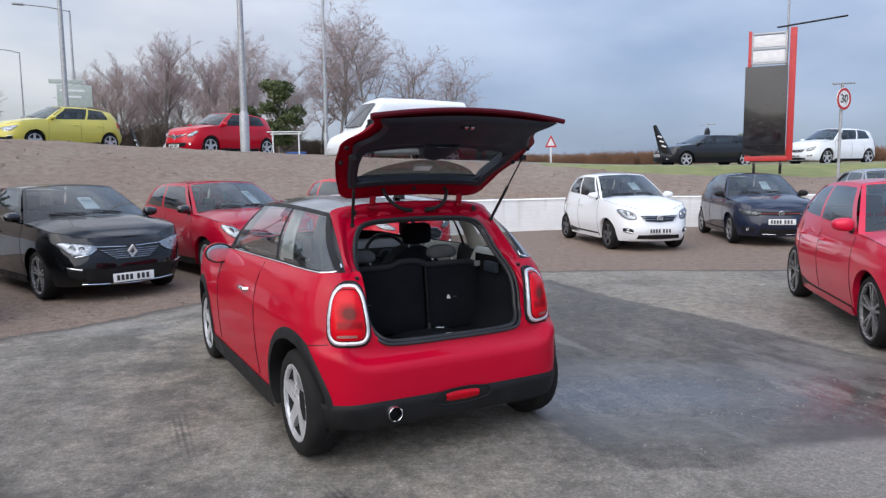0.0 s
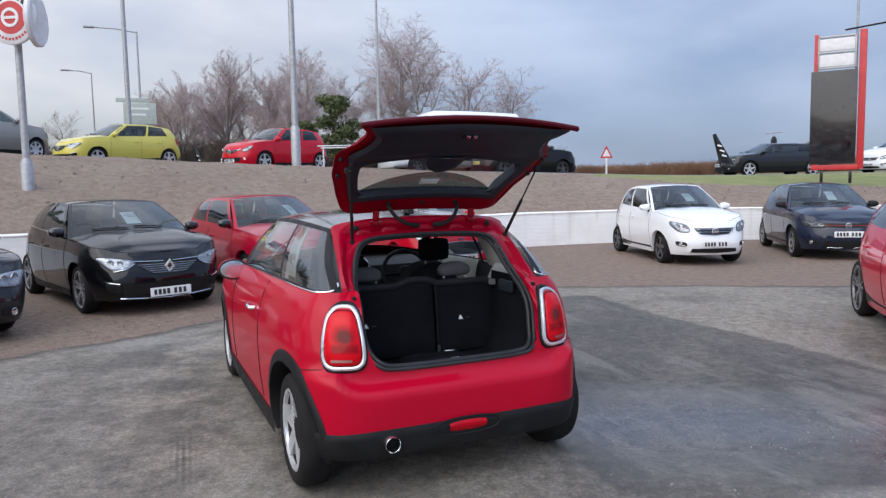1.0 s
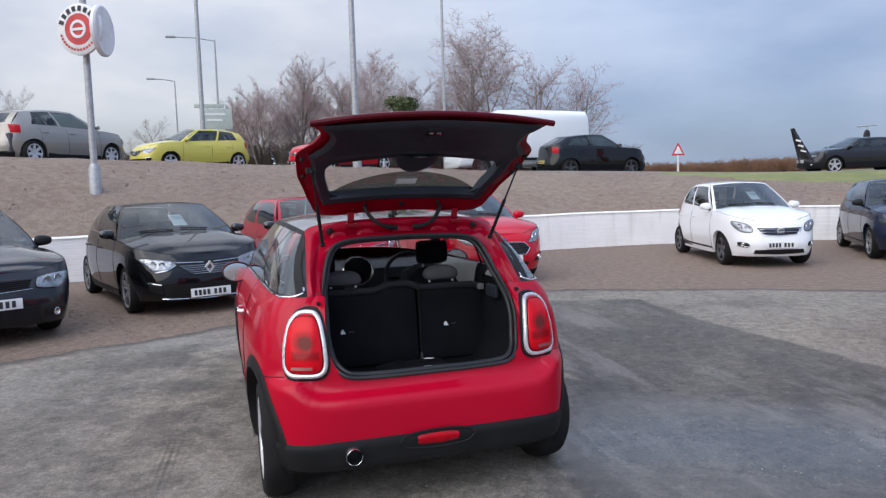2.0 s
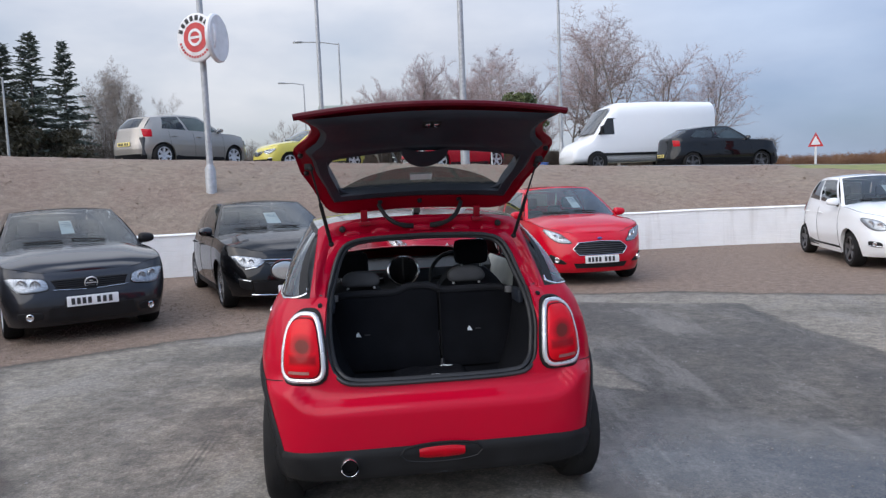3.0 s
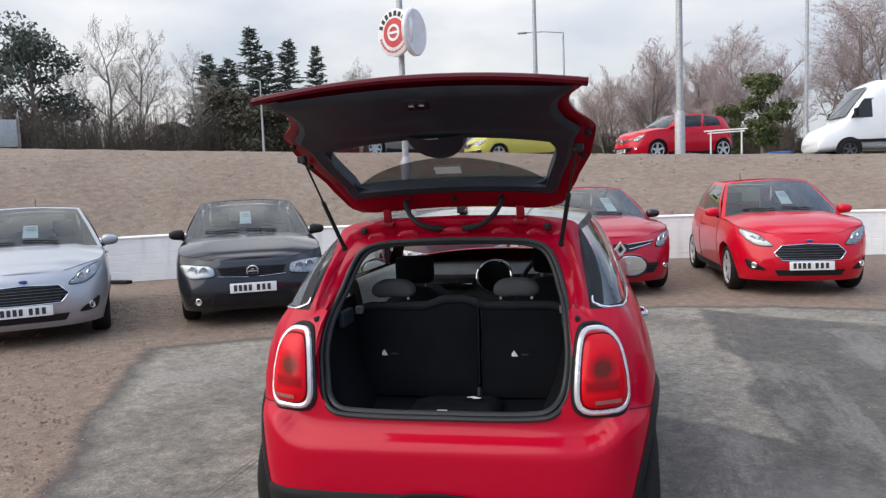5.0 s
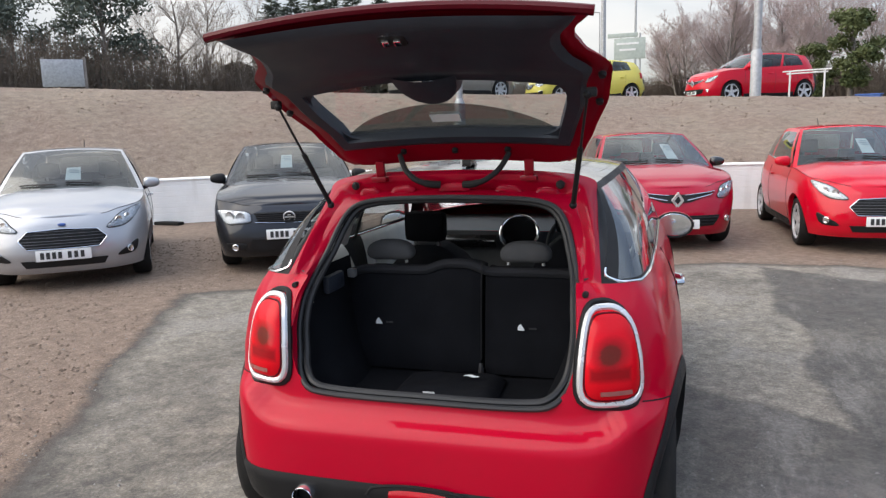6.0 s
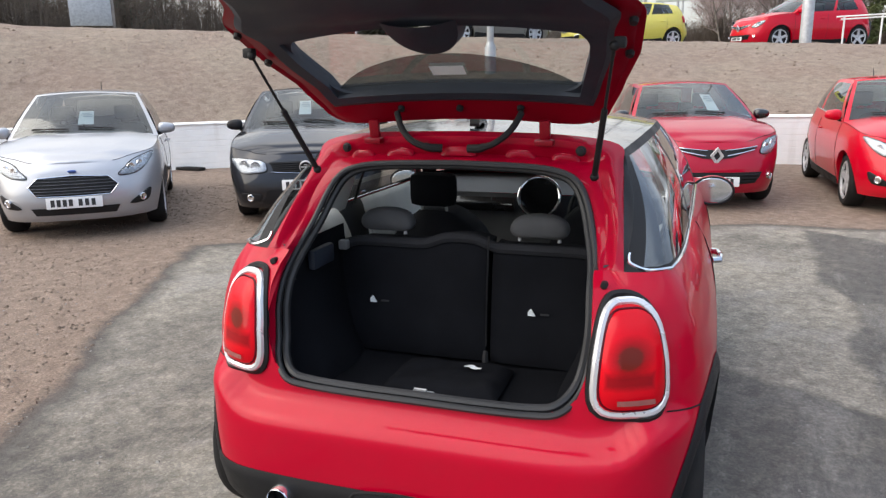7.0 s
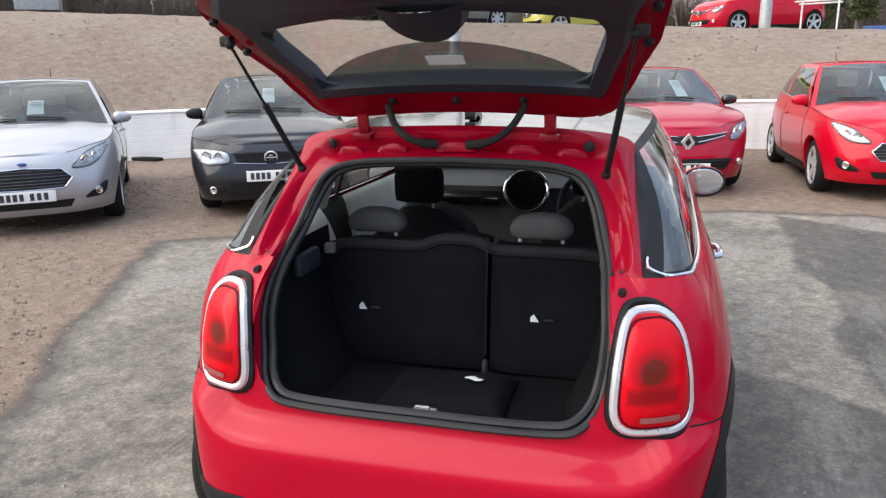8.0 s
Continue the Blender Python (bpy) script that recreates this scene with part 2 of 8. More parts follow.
LAMP_LENS = tail_lens()
PAINT_LIP = paint("dark_red_lip", (0.07, 0.0, 0.005), 0.0, coat=0.25)
REFLECTOR = matter("lamp_reflector", (0.46, 0.47, 0.49), (0.17, 0.175, 0.185), 0.25, 0.6, scale=22)
PLATE_WHITE = matter("white_number_plate", (0.78, 0.78, 0.77), (0.7, 0.7, 0.69), 0.4)
PLATE_YELLOW = matter("yellow_number_plate", (0.75, 0.62, 0.2), (0.7, 0.56, 0.16), 0.4)
PAPER = matter("white_paper", (0.78, 0.82, 0.84), (0.7, 0.75, 0.78), 0.8)
PAPER_TEXT = matter("grey_print", (0.32, 0.40, 0.45), (0.4, 0.46, 0.5), 0.8)
INK = matter("black_print", (0.02, 0.02, 0.022), (0.03, 0.03, 0.03), 0.6)
STEEL = matter("galvanised_steel", (0.46, 0.47, 0.48), (0.36, 0.37, 0.38), 0.5, 0.4, scale=12)
WHITE_METAL = matter("white_painted_metal", (0.76, 0.76, 0.75), (0.66, 0.66, 0.64), 0.5)
SIGN_RED = matter("red_sign_face", (0.55, 0.03, 0.03), (0.45, 0.03, 0.035), 0.4)
SIGN_WHITE = matter("white_sign_face", (0.8, 0.8, 0.8), (0.7, 0.7, 0.7), 0.45)
SIGN_BLACK = matter("black_sign_panel", (0.008, 0.008, 0.01), (0.015, 0.015, 0.017), 0.18, coat=0.4)
SIGN_GREEN = matter("grey_green_sign_back", (0.45, 0.5, 0.46), (0.38, 0.43, 0.4), 0.6)
YELLOW = matter("yellow_plastic", (0.7, 0.5, 0.04), (0.6, 0.42, 0.04), 0.5)
BLUE = matter("blue_plastic", (0.04, 0.12, 0.4), (0.04, 0.1, 0.33), 0.5)


def ground_material():
    m, nt, p = nodes_of("worn_car_park_surface")
    tc = nt.nodes.new("ShaderNodeTexCoord")
    sep = nt.nodes.new("ShaderNodeSeparateXYZ")
    nt.links.new(tc.outputs["Object"], sep.inputs["Vector"])
    x, y = sep.outputs["X"], sep.outputs["Y"]
    wob = noise_node(nt, 0.55, 6, rough=0.6).outputs["Fac"]
    wob2 = noise_node(nt, 3.0, 5).outputs["Fac"]
    wobble = math_node(nt, "ADD", math_node(nt, "MULTIPLY", math_node(nt, "SUBTRACT", wob, 0.5), 1.8), math_node(nt, "MULTIPLY", math_node(nt, "SUBTRACT", wob2, 0.5), 0.35))
    # tar patch: bounded by an oblique edge on one side and by the row of cars beyond
    def line(nx, ny, c):
        return math_node(nt, "SUBTRACT", math_node(nt, "ADD", math_node(nt, "MULTIPLY", x, nx), math_node(nt, "MULTIPLY", y, ny)), c)
    d1 = line(-0.815, 0.58, 7.4)      # beyond the oblique far edge, towards the cars
    d2 = math_node(nt, "MINIMUM", line(-0.561, -0.828, -1.457), line(-1, 0, 0.939))    # across the near oblique edge
    d3 = math_node(nt, "MAXIMUM", line(-0.379, 0.925, 10.04), line(0.0, 1.0, 11.05))
    d4 = line(1.0, 0.1, 8.2)
    dmax = math_node(nt, "MAXIMUM", math_node(nt, "MAXIMUM", d1, d3), math_node(nt, "MAXIMUM", d4, d2))
    edge = math_node(nt, "ADD", dmax, math_node(nt, "MULTIPLY", wobble, 0.42))
    brown_f = ramp_node(nt, math_node(nt, "ADD", math_node(nt, "MULTIPLY", edge, 3.0), 0.5, True), [(0.4, (0, 0, 0)), (0.6, (1, 1, 1))]).outputs["Color"]
    rim = ramp_node(nt, math_node(nt, "ADD", math_node(nt, "MULTIPLY", edge, 1.6), 0.5, True), [(0.22, (0, 0, 0)), (0.5, (0.72, 0.72, 0.72)), (0.66, (0, 0, 0))]).outputs["Color"]
    fine = noise_node(nt, 160, 3, rough=0.7).outputs["Fac"]
    mid = noise_node(nt, 9, 6, rough=0.65).outputs["Fac"]
    # tarmac: grey and scuffed, with a newer dark lane laid into it
    streak = noise_node(nt, 0.8, 8, rough=0.68, stretch=(1.15, 0.75, 1)).outputs["Fac"]
    lane_near = math_node(nt, "MINIMUM", line(0.885, 0.466, 2.5), line(0.0, -1.0, -6.2))
    lane_left = math_node(nt, "MAXIMUM", line(0.885, 0.466, 3.45), lane_near)
    lane = math_node(nt, "MINIMUM", math_node(nt, "MINIMUM", lane_left, line(-0.885, -0.466, -5.85)), math_node(nt, "MINIMUM", line(0.0, -1.0, -10.1), line(-0.14, 0.995, 3.38)))
    lane_e = math_node(nt, "ADD", lane, math_node(nt, "MULTIPLY", wobble, 0.4))
    lane_f = ramp_node(nt, math_node(nt, "ADD", math_node(nt, "MULTIPLY", lane_e, 4.5), 0.5, True), [(0.35, (0, 0, 0)), (0.65, (1, 1, 1))]).outputs["Color"]
    worn = ramp_node(nt, streak, [(0.44, (0, 0, 0)), (0.64, (1, 1, 1))]).outputs["Color"]
    damp = math_node(nt, "MULTIPLY", lane_f, math_node(nt, "SUBTRACT", 1.0, math_node(nt, "MULTIPLY", worn, 0.40)))
    # a wet run across the lane
    run = math_node(nt, "ABSOLUTE", math_node(nt, "ADD", line(0.008, 1.001, 4.84), math_node(nt, "MULTIPLY", wobble, 0.5)))
    pool = math_node(nt, "MULTIPLY", math_node(nt, "SUBTRACT", 1.0, math_node(nt, "MULTIPLY", run, 0.75), True), math_node(nt, "MULTIPLY", line(1, 0.021, 0.433), 2.0, True))
    wetness = math_node(nt, "MAXIMUM", damp, math_node(nt, "MULTIPLY", pool, 1.3), True)
    wetness = math_node(nt, "MINIMUM", wetness, 1.0)
    # dark stains beside the parked hatchback, its contact shadow painted in with them
    stain_n = noise_node(nt, 1.3, 6, rough=0.6).outputs["Fac"]
    flank_d = math_node(nt, "ABSOLUTE", line(0.86, 0.51, 0.808))
    stain_shade = math_node(nt, "MULTIPLY", math_node(nt, "SUBTRACT", 1.0, math_node(nt, "MULTIPLY", flank_d, 0.55), True), ramp_node(nt, stain_n, [(0.42, (0, 0, 0)), (0.58, (0.75, 0.75, 0.75))]).outputs["Color"])
    grey = ramp_node(nt, mid, [(0.3, (0.154, 0.140, 0.117)), (0.7, (0.350, 0.318, 0.266))]).outputs["Color"]
    dark = ramp_node(nt, mid, [(0.3, (0.052, 0.048, 0.043)), (0.75, (0.122, 0.113, 0.100))]).outputs["Color"]
    # broad worn and unworn areas of the old surface, and one pale repair at its edge
    area = ramp_node(nt, noise_node(nt, 0.62, 7, rough=0.62, stretch=(1.0, 0.8, 1)).outputs["Fac"], [(0.36, (0.62, 0.62, 0.63)), (0.50, (0.98, 0.98, 0.98)), (0.64, (1.22, 1.21, 1.18))]).outputs["Color"]
    grey = mixed(nt, 1.0, grey, area, "MULTIPLY")
    ex, ey = math_node(nt, "MULTIPLY", line(0.97, -0.242, -5.102), 1.35), math_node(nt, "MULTIPLY", line(0.16, 0.987, 6.44), 2.5)
    isle = math_node(nt, "ADD", math_node(nt, "ADD", math_node(nt, "MULTIPLY", ex, ex), math_node(nt, "MULTIPLY", ey, ey)), math_node(nt, "MULTIPLY", wobble, 0.8))
    isle_f = ramp_node(nt, isle, [(0.75, (0.8, 0.8, 0.8)), (0.95, (0, 0, 0))]).outputs["Color"]
    grey = mixed(nt, isle_f, grey, (0.30, 0.285, 0.255))
    fx, fy = math_node(nt, "MULTIPLY", line(0.953, 0.299, 3.393), 1.0), math_node(nt, "MULTIPLY", line(-0.262, 0.964, 2.916), 2.4)
    pale = math_node(nt, "ADD", math_node(nt, "ADD", math_node(nt, "MULTIPLY", fx, fx), math_node(nt, "MULTIPLY", fy, fy)), math_node(nt, "MULTIPLY", wobble, 1.6))
    pale_f = ramp_node(nt, pale, [(0.5, (0.85, 0.85, 0.85)), (1.0, (0, 0, 0))]).outputs["Color"]
    tar = mixed(nt, stain_shade, grey, (0.066, 0.063, 0.060))
    tar = mixed(nt, wetness, tar, dark)
    scuff_n = noise_node(nt, 1.1, 10, rough=0.78, stretch=(1.0, 0.6, 1)).outputs["Fac"]
    scuff = ramp_node(nt, scuff_n, [(0.51, (0, 0, 0)), (0.60, (0.75, 0.75, 0.75))]).outputs["Color"]
    scuff = math_node(nt, "MULTIPLY", scuff, math_node(nt, "SUBTRACT", 1.0, math_node(nt, "MULTIPLY", lane_f, 0.72)))
    tar = mixed(nt, scuff, tar, (0.285, 0.266, 0.238))
    tar = mixed(nt, pale_f, tar, (0.255, 0.232, 0.205))
    # pale dragged streaks running along the lane
    comb = nt.nodes.new("ShaderNodeCombineXYZ")
    nt.links.new(math_node(nt, "MULTIPLY", line(0.898, 0.44, -0.011), 1.9), comb.inputs["X"])
    nt.links.new(math_node(nt, "MULTIPLY", line(-0.436, 0.9, 0), 0.42), comb.inputs["Y"])
    drag = nt.nodes.new("ShaderNodeTexNoise")
    drag.inputs["Scale"].default_value, drag.inputs["Detail"].default_value, drag.inputs["Roughness"].default_value = 1.0, 10, 0.74
    nt.links.new(comb.outputs["Vector"], drag.inputs["Vector"])
    drag_f = ramp_node(nt, drag.outputs["Fac"], [(0.52, (0, 0, 0)), (0.60, (0.62, 0.62, 0.62)), (0.68, (0.75, 0.75, 0.75))]).outputs["Color"]
    tar = mixed(nt, math_node(nt, "MULTIPLY", drag_f, lane_f), tar, (0.225, 0.212, 0.192))
    blot = ramp_node(nt, noise_node(nt, 2.6, 7, rough=0.7).outputs["Fac"], [(0.60, (0, 0, 0)), (0.70, (0.5, 0.5, 0.5))]).outputs["Color"]
    tar = mixed(nt, blot, tar, (0.07, 0.067, 0.064))
    # tread prints left by turning wheels
    for nx, ny, c, y0, y1 in ((0.832, 0.555, 1.357, 3.55, 2.6), (0.904, 0.428, 0.25, 4.5, 3.6)):
        band = math_node(nt, "SUBTRACT", 1.0, math_node(nt, "MULTIPLY", math_node(nt, "ABSOLUTE", line(nx, ny, c)), 11.0), True)
        band = math_node(nt, "MULTIPLY", band, math_node(nt, "MULTIPLY", math_node(nt, "MULTIPLY", line(0, -1.0, -y0), 3.0, True), math_node(nt, "MULTIPLY", line(0, 1.0, y1), 2.0, True)))
        band = math_node(nt, "MULTIPLY", band, math_node(nt, "MULTIPLY", math_node(nt, "ADD", math_node(nt, "MULTIPLY", math_node(nt, "SINE", math_node(nt, "MULTIPLY", line(nx, ny, c), 170.0)), 0.5), 0.6), ramp_node(nt, stain_n, [(0.35, (0.3,) * 3), (0.6, (1.0,) * 3)]).outputs["Color"]))
        tar = mixed(nt, math_node(nt, "MULTIPLY", band, 1.3, True), tar, (0.035, 0.034, 0.033))
    grav_c = ramp_node(nt, mid, [(0.28, (0.157, 0.108, 0.081)), (0.55, (0.258, 0.190, 0.145)), (0.8, (0.375, 0.291, 0.230))]).outputs["Color"]
    grit = ramp_node(nt, noise_node(nt, 70, 2, rough=0.8).outputs["Fac"], [(0.35, (0.45, 0.45, 0.45)), (0.7, (1.35, 1.3, 1.25))]).outputs["Color"]
    grav = mixed(nt, 0.75, grav_c, grit, "MULTIPLY")
    mott = ramp_node(nt, noise_node(nt, 22, 6, rough=0.75).outputs["Fac"], [(0.35, (0.62, 0.62, 0.62)), (0.65, (1.3, 1.29, 1.27))]).outputs["Color"]
    tar = mixed(nt, 0.62, tar, mott, "MULTIPLY")
    tar = mixed(nt, 0.40, tar, grit, "MULTIPLY")
    chips = nt.nodes.new("ShaderNodeTexVoronoi")
    chips.inputs["Scale"].default_value = 75.0
    nt.links.new(tc.outputs["Object"], chips.inputs["Vector"])
    bw = nt.nodes.new("ShaderNodeRGBToBW")
    nt.links.new(chips.outputs["Color"], bw.inputs["Color"])
    chip_c = ramp_node(nt, bw.outputs["Val"], [(0.25, (0.72, 0.72, 0.72)), (0.6, (1.0, 1.0, 1.0)), (0.85, (1.5, 1.48, 1.44))]).outputs["Color"]
    tar = mixed(nt, 0.5, tar, chip_c, "MULTIPLY")
    grav = mixed(nt, 0.4, grav, chip_c, "MULTIPLY")
    base = mixed(nt, brown_f, tar, grav)
    base = mixed(nt, rim, base, (0.035, 0.032, 0.03))
    nt.links.new(base, p.inputs["Base Color"])
    wet = ramp_node(nt, math_node(nt, "MULTIPLY", math_node(nt, "MAXIMUM", math_node(nt, "MULTIPLY", damp, 0.22), pool), math_node(nt, "SUBTRACT", 1.0, brown_f)), [(0.1, (0.84, 0.84, 0.84)), (0.45, (0.36, 0.36, 0.36)), (0.9, (0.15, 0.15, 0.15))]).outputs["Color"]
    nt.links.new(wet, p.inputs["Roughness"])
    h = math_node(nt, "ADD", math_node(nt, "MULTIPLY", fine, 0.6), math_node(nt, "MULTIPLY", mid, 1.2))
    bn = nt.nodes.new("ShaderNodeBump")
    bn.inputs["Distance"].default_value = 0.016
    nt.links.new(math_node(nt, "SUBTRACT", 0.7, math_node(nt, "MULTIPLY", pool, 0.68), True), bn.inputs["Strength"])
    nt.links.new(h, bn.inputs["Height"])
    nt.links.new(bn.outputs["Normal"], p.inputs["Normal"])
    return m


def bank_material():
    m, nt, p = nodes_of("bare_earth_bank")
    big = noise_node(nt, 0.5, 6, rough=0.6).outputs["Fac"]
    mid = noise_node(nt, 6, 7, rough=0.7, stretch=(1, 1, 2)).outputs["Fac"]
    fine = noise_node(nt, 45, 3, rough=0.8).outputs["Fac"]
    c1 = ramp_node(nt, mid, [(0.25, (0.192, 0.135, 0.103)), (0.5, (0.289, 0.214, 0.167)), (0.78, (0.40, 0.308, 0.245))]).outputs["Color"]
    c2 = ramp_node(nt, mid, [(0.25, (0.215, 0.166, 0.126)), (0.75, (0.41, 0.328, 0.253))]).outputs["Color"]
    f = ramp_node(nt, big, [(0.4, (0, 0, 0)), (0.62, (1, 1, 1))]).outputs["Color"]
    base = mixed(nt, f, c1, c2)
    g = ramp_node(nt, fine, [(0.3, (0.5, 0.5, 0.5)), (0.7, (1.3, 1.3, 1.3))]).outputs["Color"]
    base = mixed(nt, 0.7, base, g, "MULTIPLY")
    nt.links.new(base, p.inputs["Base Color"])
    p.inputs["Roughness"].default_value = 0.95
    bump(nt, p, math_node(nt, "ADD", math_node(nt, "MULTIPLY", mid, 2.0), fine), 0.7, 0.045)
    return m


def wall_material():
    m, nt, p = nodes_of("white_painted_blockwork")
    n = noise_node(nt, 2.2, 6, rough=0.65).outputs["Fac"]
    drip = noise_node(nt, 3.0, 5, stretch=(1.5, 1.5, 0.15)).outputs["Fac"]
    c = ramp_node(nt, n, [(0.3, (0.94, 0.94, 0.925)), (0.7, (0.85, 0.85, 0.835))]).outputs["Color"]
    d = ramp_node(nt, drip, [(0.55, (0, 0, 0)), (0.75, (0.35, 0.35, 0.35))]).outputs["Color"]
    nt.links.new(mixed(nt, d, c, (0.48, 0.45, 0.4)), p.inputs["Base Color"])
    p.inputs["Roughness"].default_value = 0.75
    bump(nt, p, noise_node(nt, 30, 4).outputs["Fac"], 0.5, 0.01)
    return m


GROUND = ground_material()
BANK = bank_material()
WALL = wall_material()
TARMAC = matter("road_tarmac", (0.06, 0.06, 0.06), (0.10, 0.097, 0.092), 0.85, scale=1.2, grain=0.6, grain_scale=60)
GRASS = matter("short_winter_grass", (0.16, 0.19, 0.055), (0.27, 0.26, 0.10), 0.95, scale=1.6, grain=1.0, grain_scale=25)
FIELD = matter("rough_grass_field", (0.13, 0.13, 0.06), (0.2, 0.17, 0.09), 0.95, scale=0.15, grain=1.0, grain_scale=6)
BARK = matter("brown_grey_bark", (0.17, 0.145, 0.13), (0.26, 0.23, 0.21), 0.9, scale=3, grain=0.8, grain_scale=20)
BIRCH_BARK = matter("pale_birch_bark", (0.42, 0.38, 0.35), (0.24, 0.21, 0.19), 0.85, scale=4)
TWIG = matter("purple_brown_twigs", (0.33, 0.25, 0.245), (0.43, 0.34, 0.33), 0.9, scale=0.6)
TWIG_PALE = matter("grey_brown_twigs", (0.28, 0.24, 0.215), (0.36, 0.31, 0.28), 0.9, scale=0.6)
NEEDLE = matter("dark_conifer_needles", (0.075, 0.095, 0.085), (0.12, 0.14, 0.11), 0.85, scale=1.2)
LEAF = matter("dull_green_shrub_leaves", (0.06, 0.085, 0.03), (0.11, 0.125, 0.05), 0.8, scale=1.0)
BRACKEN = matter("rust_brown_bracken", (0.17, 0.085, 0.05), (0.28, 0.16, 0.095), 0.95, scale=0.8)
BROWN_GREEN = matter("brown_green_evergreen_leaves", (0.075, 0.066, 0.045), (0.12, 0.105, 0.07), 0.9, scale=0.8)
SCRUB = matter("dark_brown_scrub", (0.10, 0.075, 0.06), (0.17, 0.135, 0.11), 0.95, scale=0.7)


# ---- mesh helpers ----
def B():
    return bmesh.new()


def part(name, bm, mat, parent=None, label="", sharp=40.0, weld=True):
    """Link a bmesh as one mesh object under a thing or a part."""
    if weld:
        bmesh.ops.remove_doubles(bm, verts=bm.verts, dist=0.0002)
    bmesh.ops.recalc_face_normals(bm, faces=bm.faces)
    me = bpy.data.meshes.new(name)
    bm.to_mesh(me)
    bm.free()
    me.polygons.foreach_set("use_smooth", [True] * len(me.polygons))
    me.set_sharp_from_angle(angle=radians(sharp))
    me.materials.append(mat)
    ob = new(name, me)
    if parent:
        ob.parent = parent
    if label:
        ob["label"] = label
    return ob


def thing(name, m, label, category, group="", kind=""):
    ob = new(name)
    ob.empty_display_size = 0.1
    ob.matrix_world = m
    return tagged(ob, label, category, group, kind)


def patch(bm, f, nu, nv, u0=0.0, u1=1.0, v0=0.0, v1=1.0, thick=0.0, push=(0, 0, 0)):
    """A grid of f(u, v); with push, a second sheet set off by it and closed round the edge."""
    def sheet(off):
        return [[bm.verts.new(Vector(f(u0 + (u1 - u0) * i / nu, v0 + (v1 - v0) * j / nv)) + off) for i in range(nu + 1)] for j in range(nv + 1)]
    a = sheet(Vector((0, 0, 0)))
    for j in range(nv):
        for i in range(nu):
            bm.faces.new((a[j][i], a[j][i + 1], a[j + 1][i + 1], a[j + 1][i]))
    if thick:
        b = sheet(Vector(push) * thick)
        for j in range(nv):
            for i in range(nu):
                bm.faces.new((b[j][i], b[j + 1][i], b[j + 1][i + 1], b[j][i + 1]))
        for j in range(nv):
            bm.faces.new((a[j][0], a[j + 1][0], b[j + 1][0], b[j][0]))
            bm.faces.new((a[j][nu], b[j][nu], b[j + 1][nu], a[j + 1][nu]))
        for i in range(nu):
            bm.faces.new((a[0][i], b[0][i], b[0][i + 1], a[0][i + 1]))
            bm.faces.new((a[nv][i], a[nv][i + 1], b[nv][i + 1], b[nv][i]))
    return bm


def box(bm, c, s, bevel=0.0, turn=None, seg=2):
    r = bmesh.ops.create_cube(bm, size=1.0)
    vs = r["verts"]
    bmesh.ops.scale(bm, vec=s, verts=vs)
    if bevel:
        es = list({e for v in vs for e in v.link_edges})
        r2 = bmesh.ops.bevel(bm, geom=es, offset=bevel, segments=seg, affect="EDGES", profile=0.6)
        vs = list({v for f in r2["faces"] for v in f.verts} | {v for v in vs if v.is_valid})
    if turn is not None:
        bmesh.ops.transform(bm, matrix=turn, verts=vs)
    bmesh.ops.translate(bm, vec=c, verts=vs)
    return vs


def tube(bm, pts, r, n=8, caps=True, closed=False):
    """A round bar along points; r is one radius or one for each point."""
    pts = [Vector(p) for p in pts]
    k = len(pts)
    rad = r if isinstance(r, (list, tuple)) else [r] * k
    rings, up = [], None
    for i, p in enumerate(pts):
        if closed:
            t = pts[(i + 1) % k] - pts[i - 1]
        else:
            t = pts[min(i + 1, k - 1)] - pts[max(i - 1, 0)]
        t.normalize()
        if up is None:
            up = t.orthogonal().normalized()
        up = (up - t * up.dot(t)).normalized()
        side = t.cross(up)
        rings.append([bm.verts.new(p + (up * math.cos(a) + side * math.sin(a)) * rad[i]) for a in [2 * math.pi * j / n for j in range(n)]])
    for i in range(k if closed else k - 1):
        a, b = rings[i], rings[(i + 1) % k]
        for j in range(n):
            bm.faces.new((a[j], a[(j + 1) % n], b[(j + 1) % n], b[j]))
    if caps and not closed:
        bm.faces.new(rings[0][::-1])
        bm.faces.new(rings[-1])
    return bm


def lathe(bm, prof, n=32, centre=(0, 0, 0), axis="x"):
    """Turn (radius, along) points round an axis."""
    rings = []
    for r, h in prof:
        ring = []
        for j in range(n):
            a = 2 * math.pi * j / n
            c, s = r * math.cos(a), r * math.sin(a)
            v = (h, c, s) if axis == "x" else (c, h, s) if axis == "y" else (c, s, h)
            ring.append(bm.verts.new(Vector(v) + Vector(centre)))
        rings.append(ring)
    for a, b in zip(rings, rings[1:]):
        for j in range(n):
            bm.faces.new((a[j], a[(j + 1) % n], b[(j + 1) % n], b[j]))
    return bm


def ball(bm, c, s, seg=16):
    r = bmesh.ops.create_uvsphere(bm, u_segments=seg, v_segments=max(6, seg // 2), radius=1.0)
    bmesh.ops.scale(bm, vec=s, verts=r["verts"])
    bmesh.ops.translate(bm, vec=c, verts=r["verts"])
    return r["verts"]


def step(a, b, x):
    t = min(1.0, max(0.0, (x - a) / (b - a)))
    return t * t * (3 - 2 * t)


def lerp(a, b, t):
    return a + (b - a) * t


def curve_at(pts, x):
    """Piecewise-linear value through (x, y) pairs."""
    if x <= pts[0][0]:
        return pts[0][1]
    for (x0, y0), (x1, y1) in zip(pts, pts[1:]):
        if x <= x1:
            return y0 + (y1 - y0) * (x - x0) / (x1 - x0)
    return pts[-1][1]


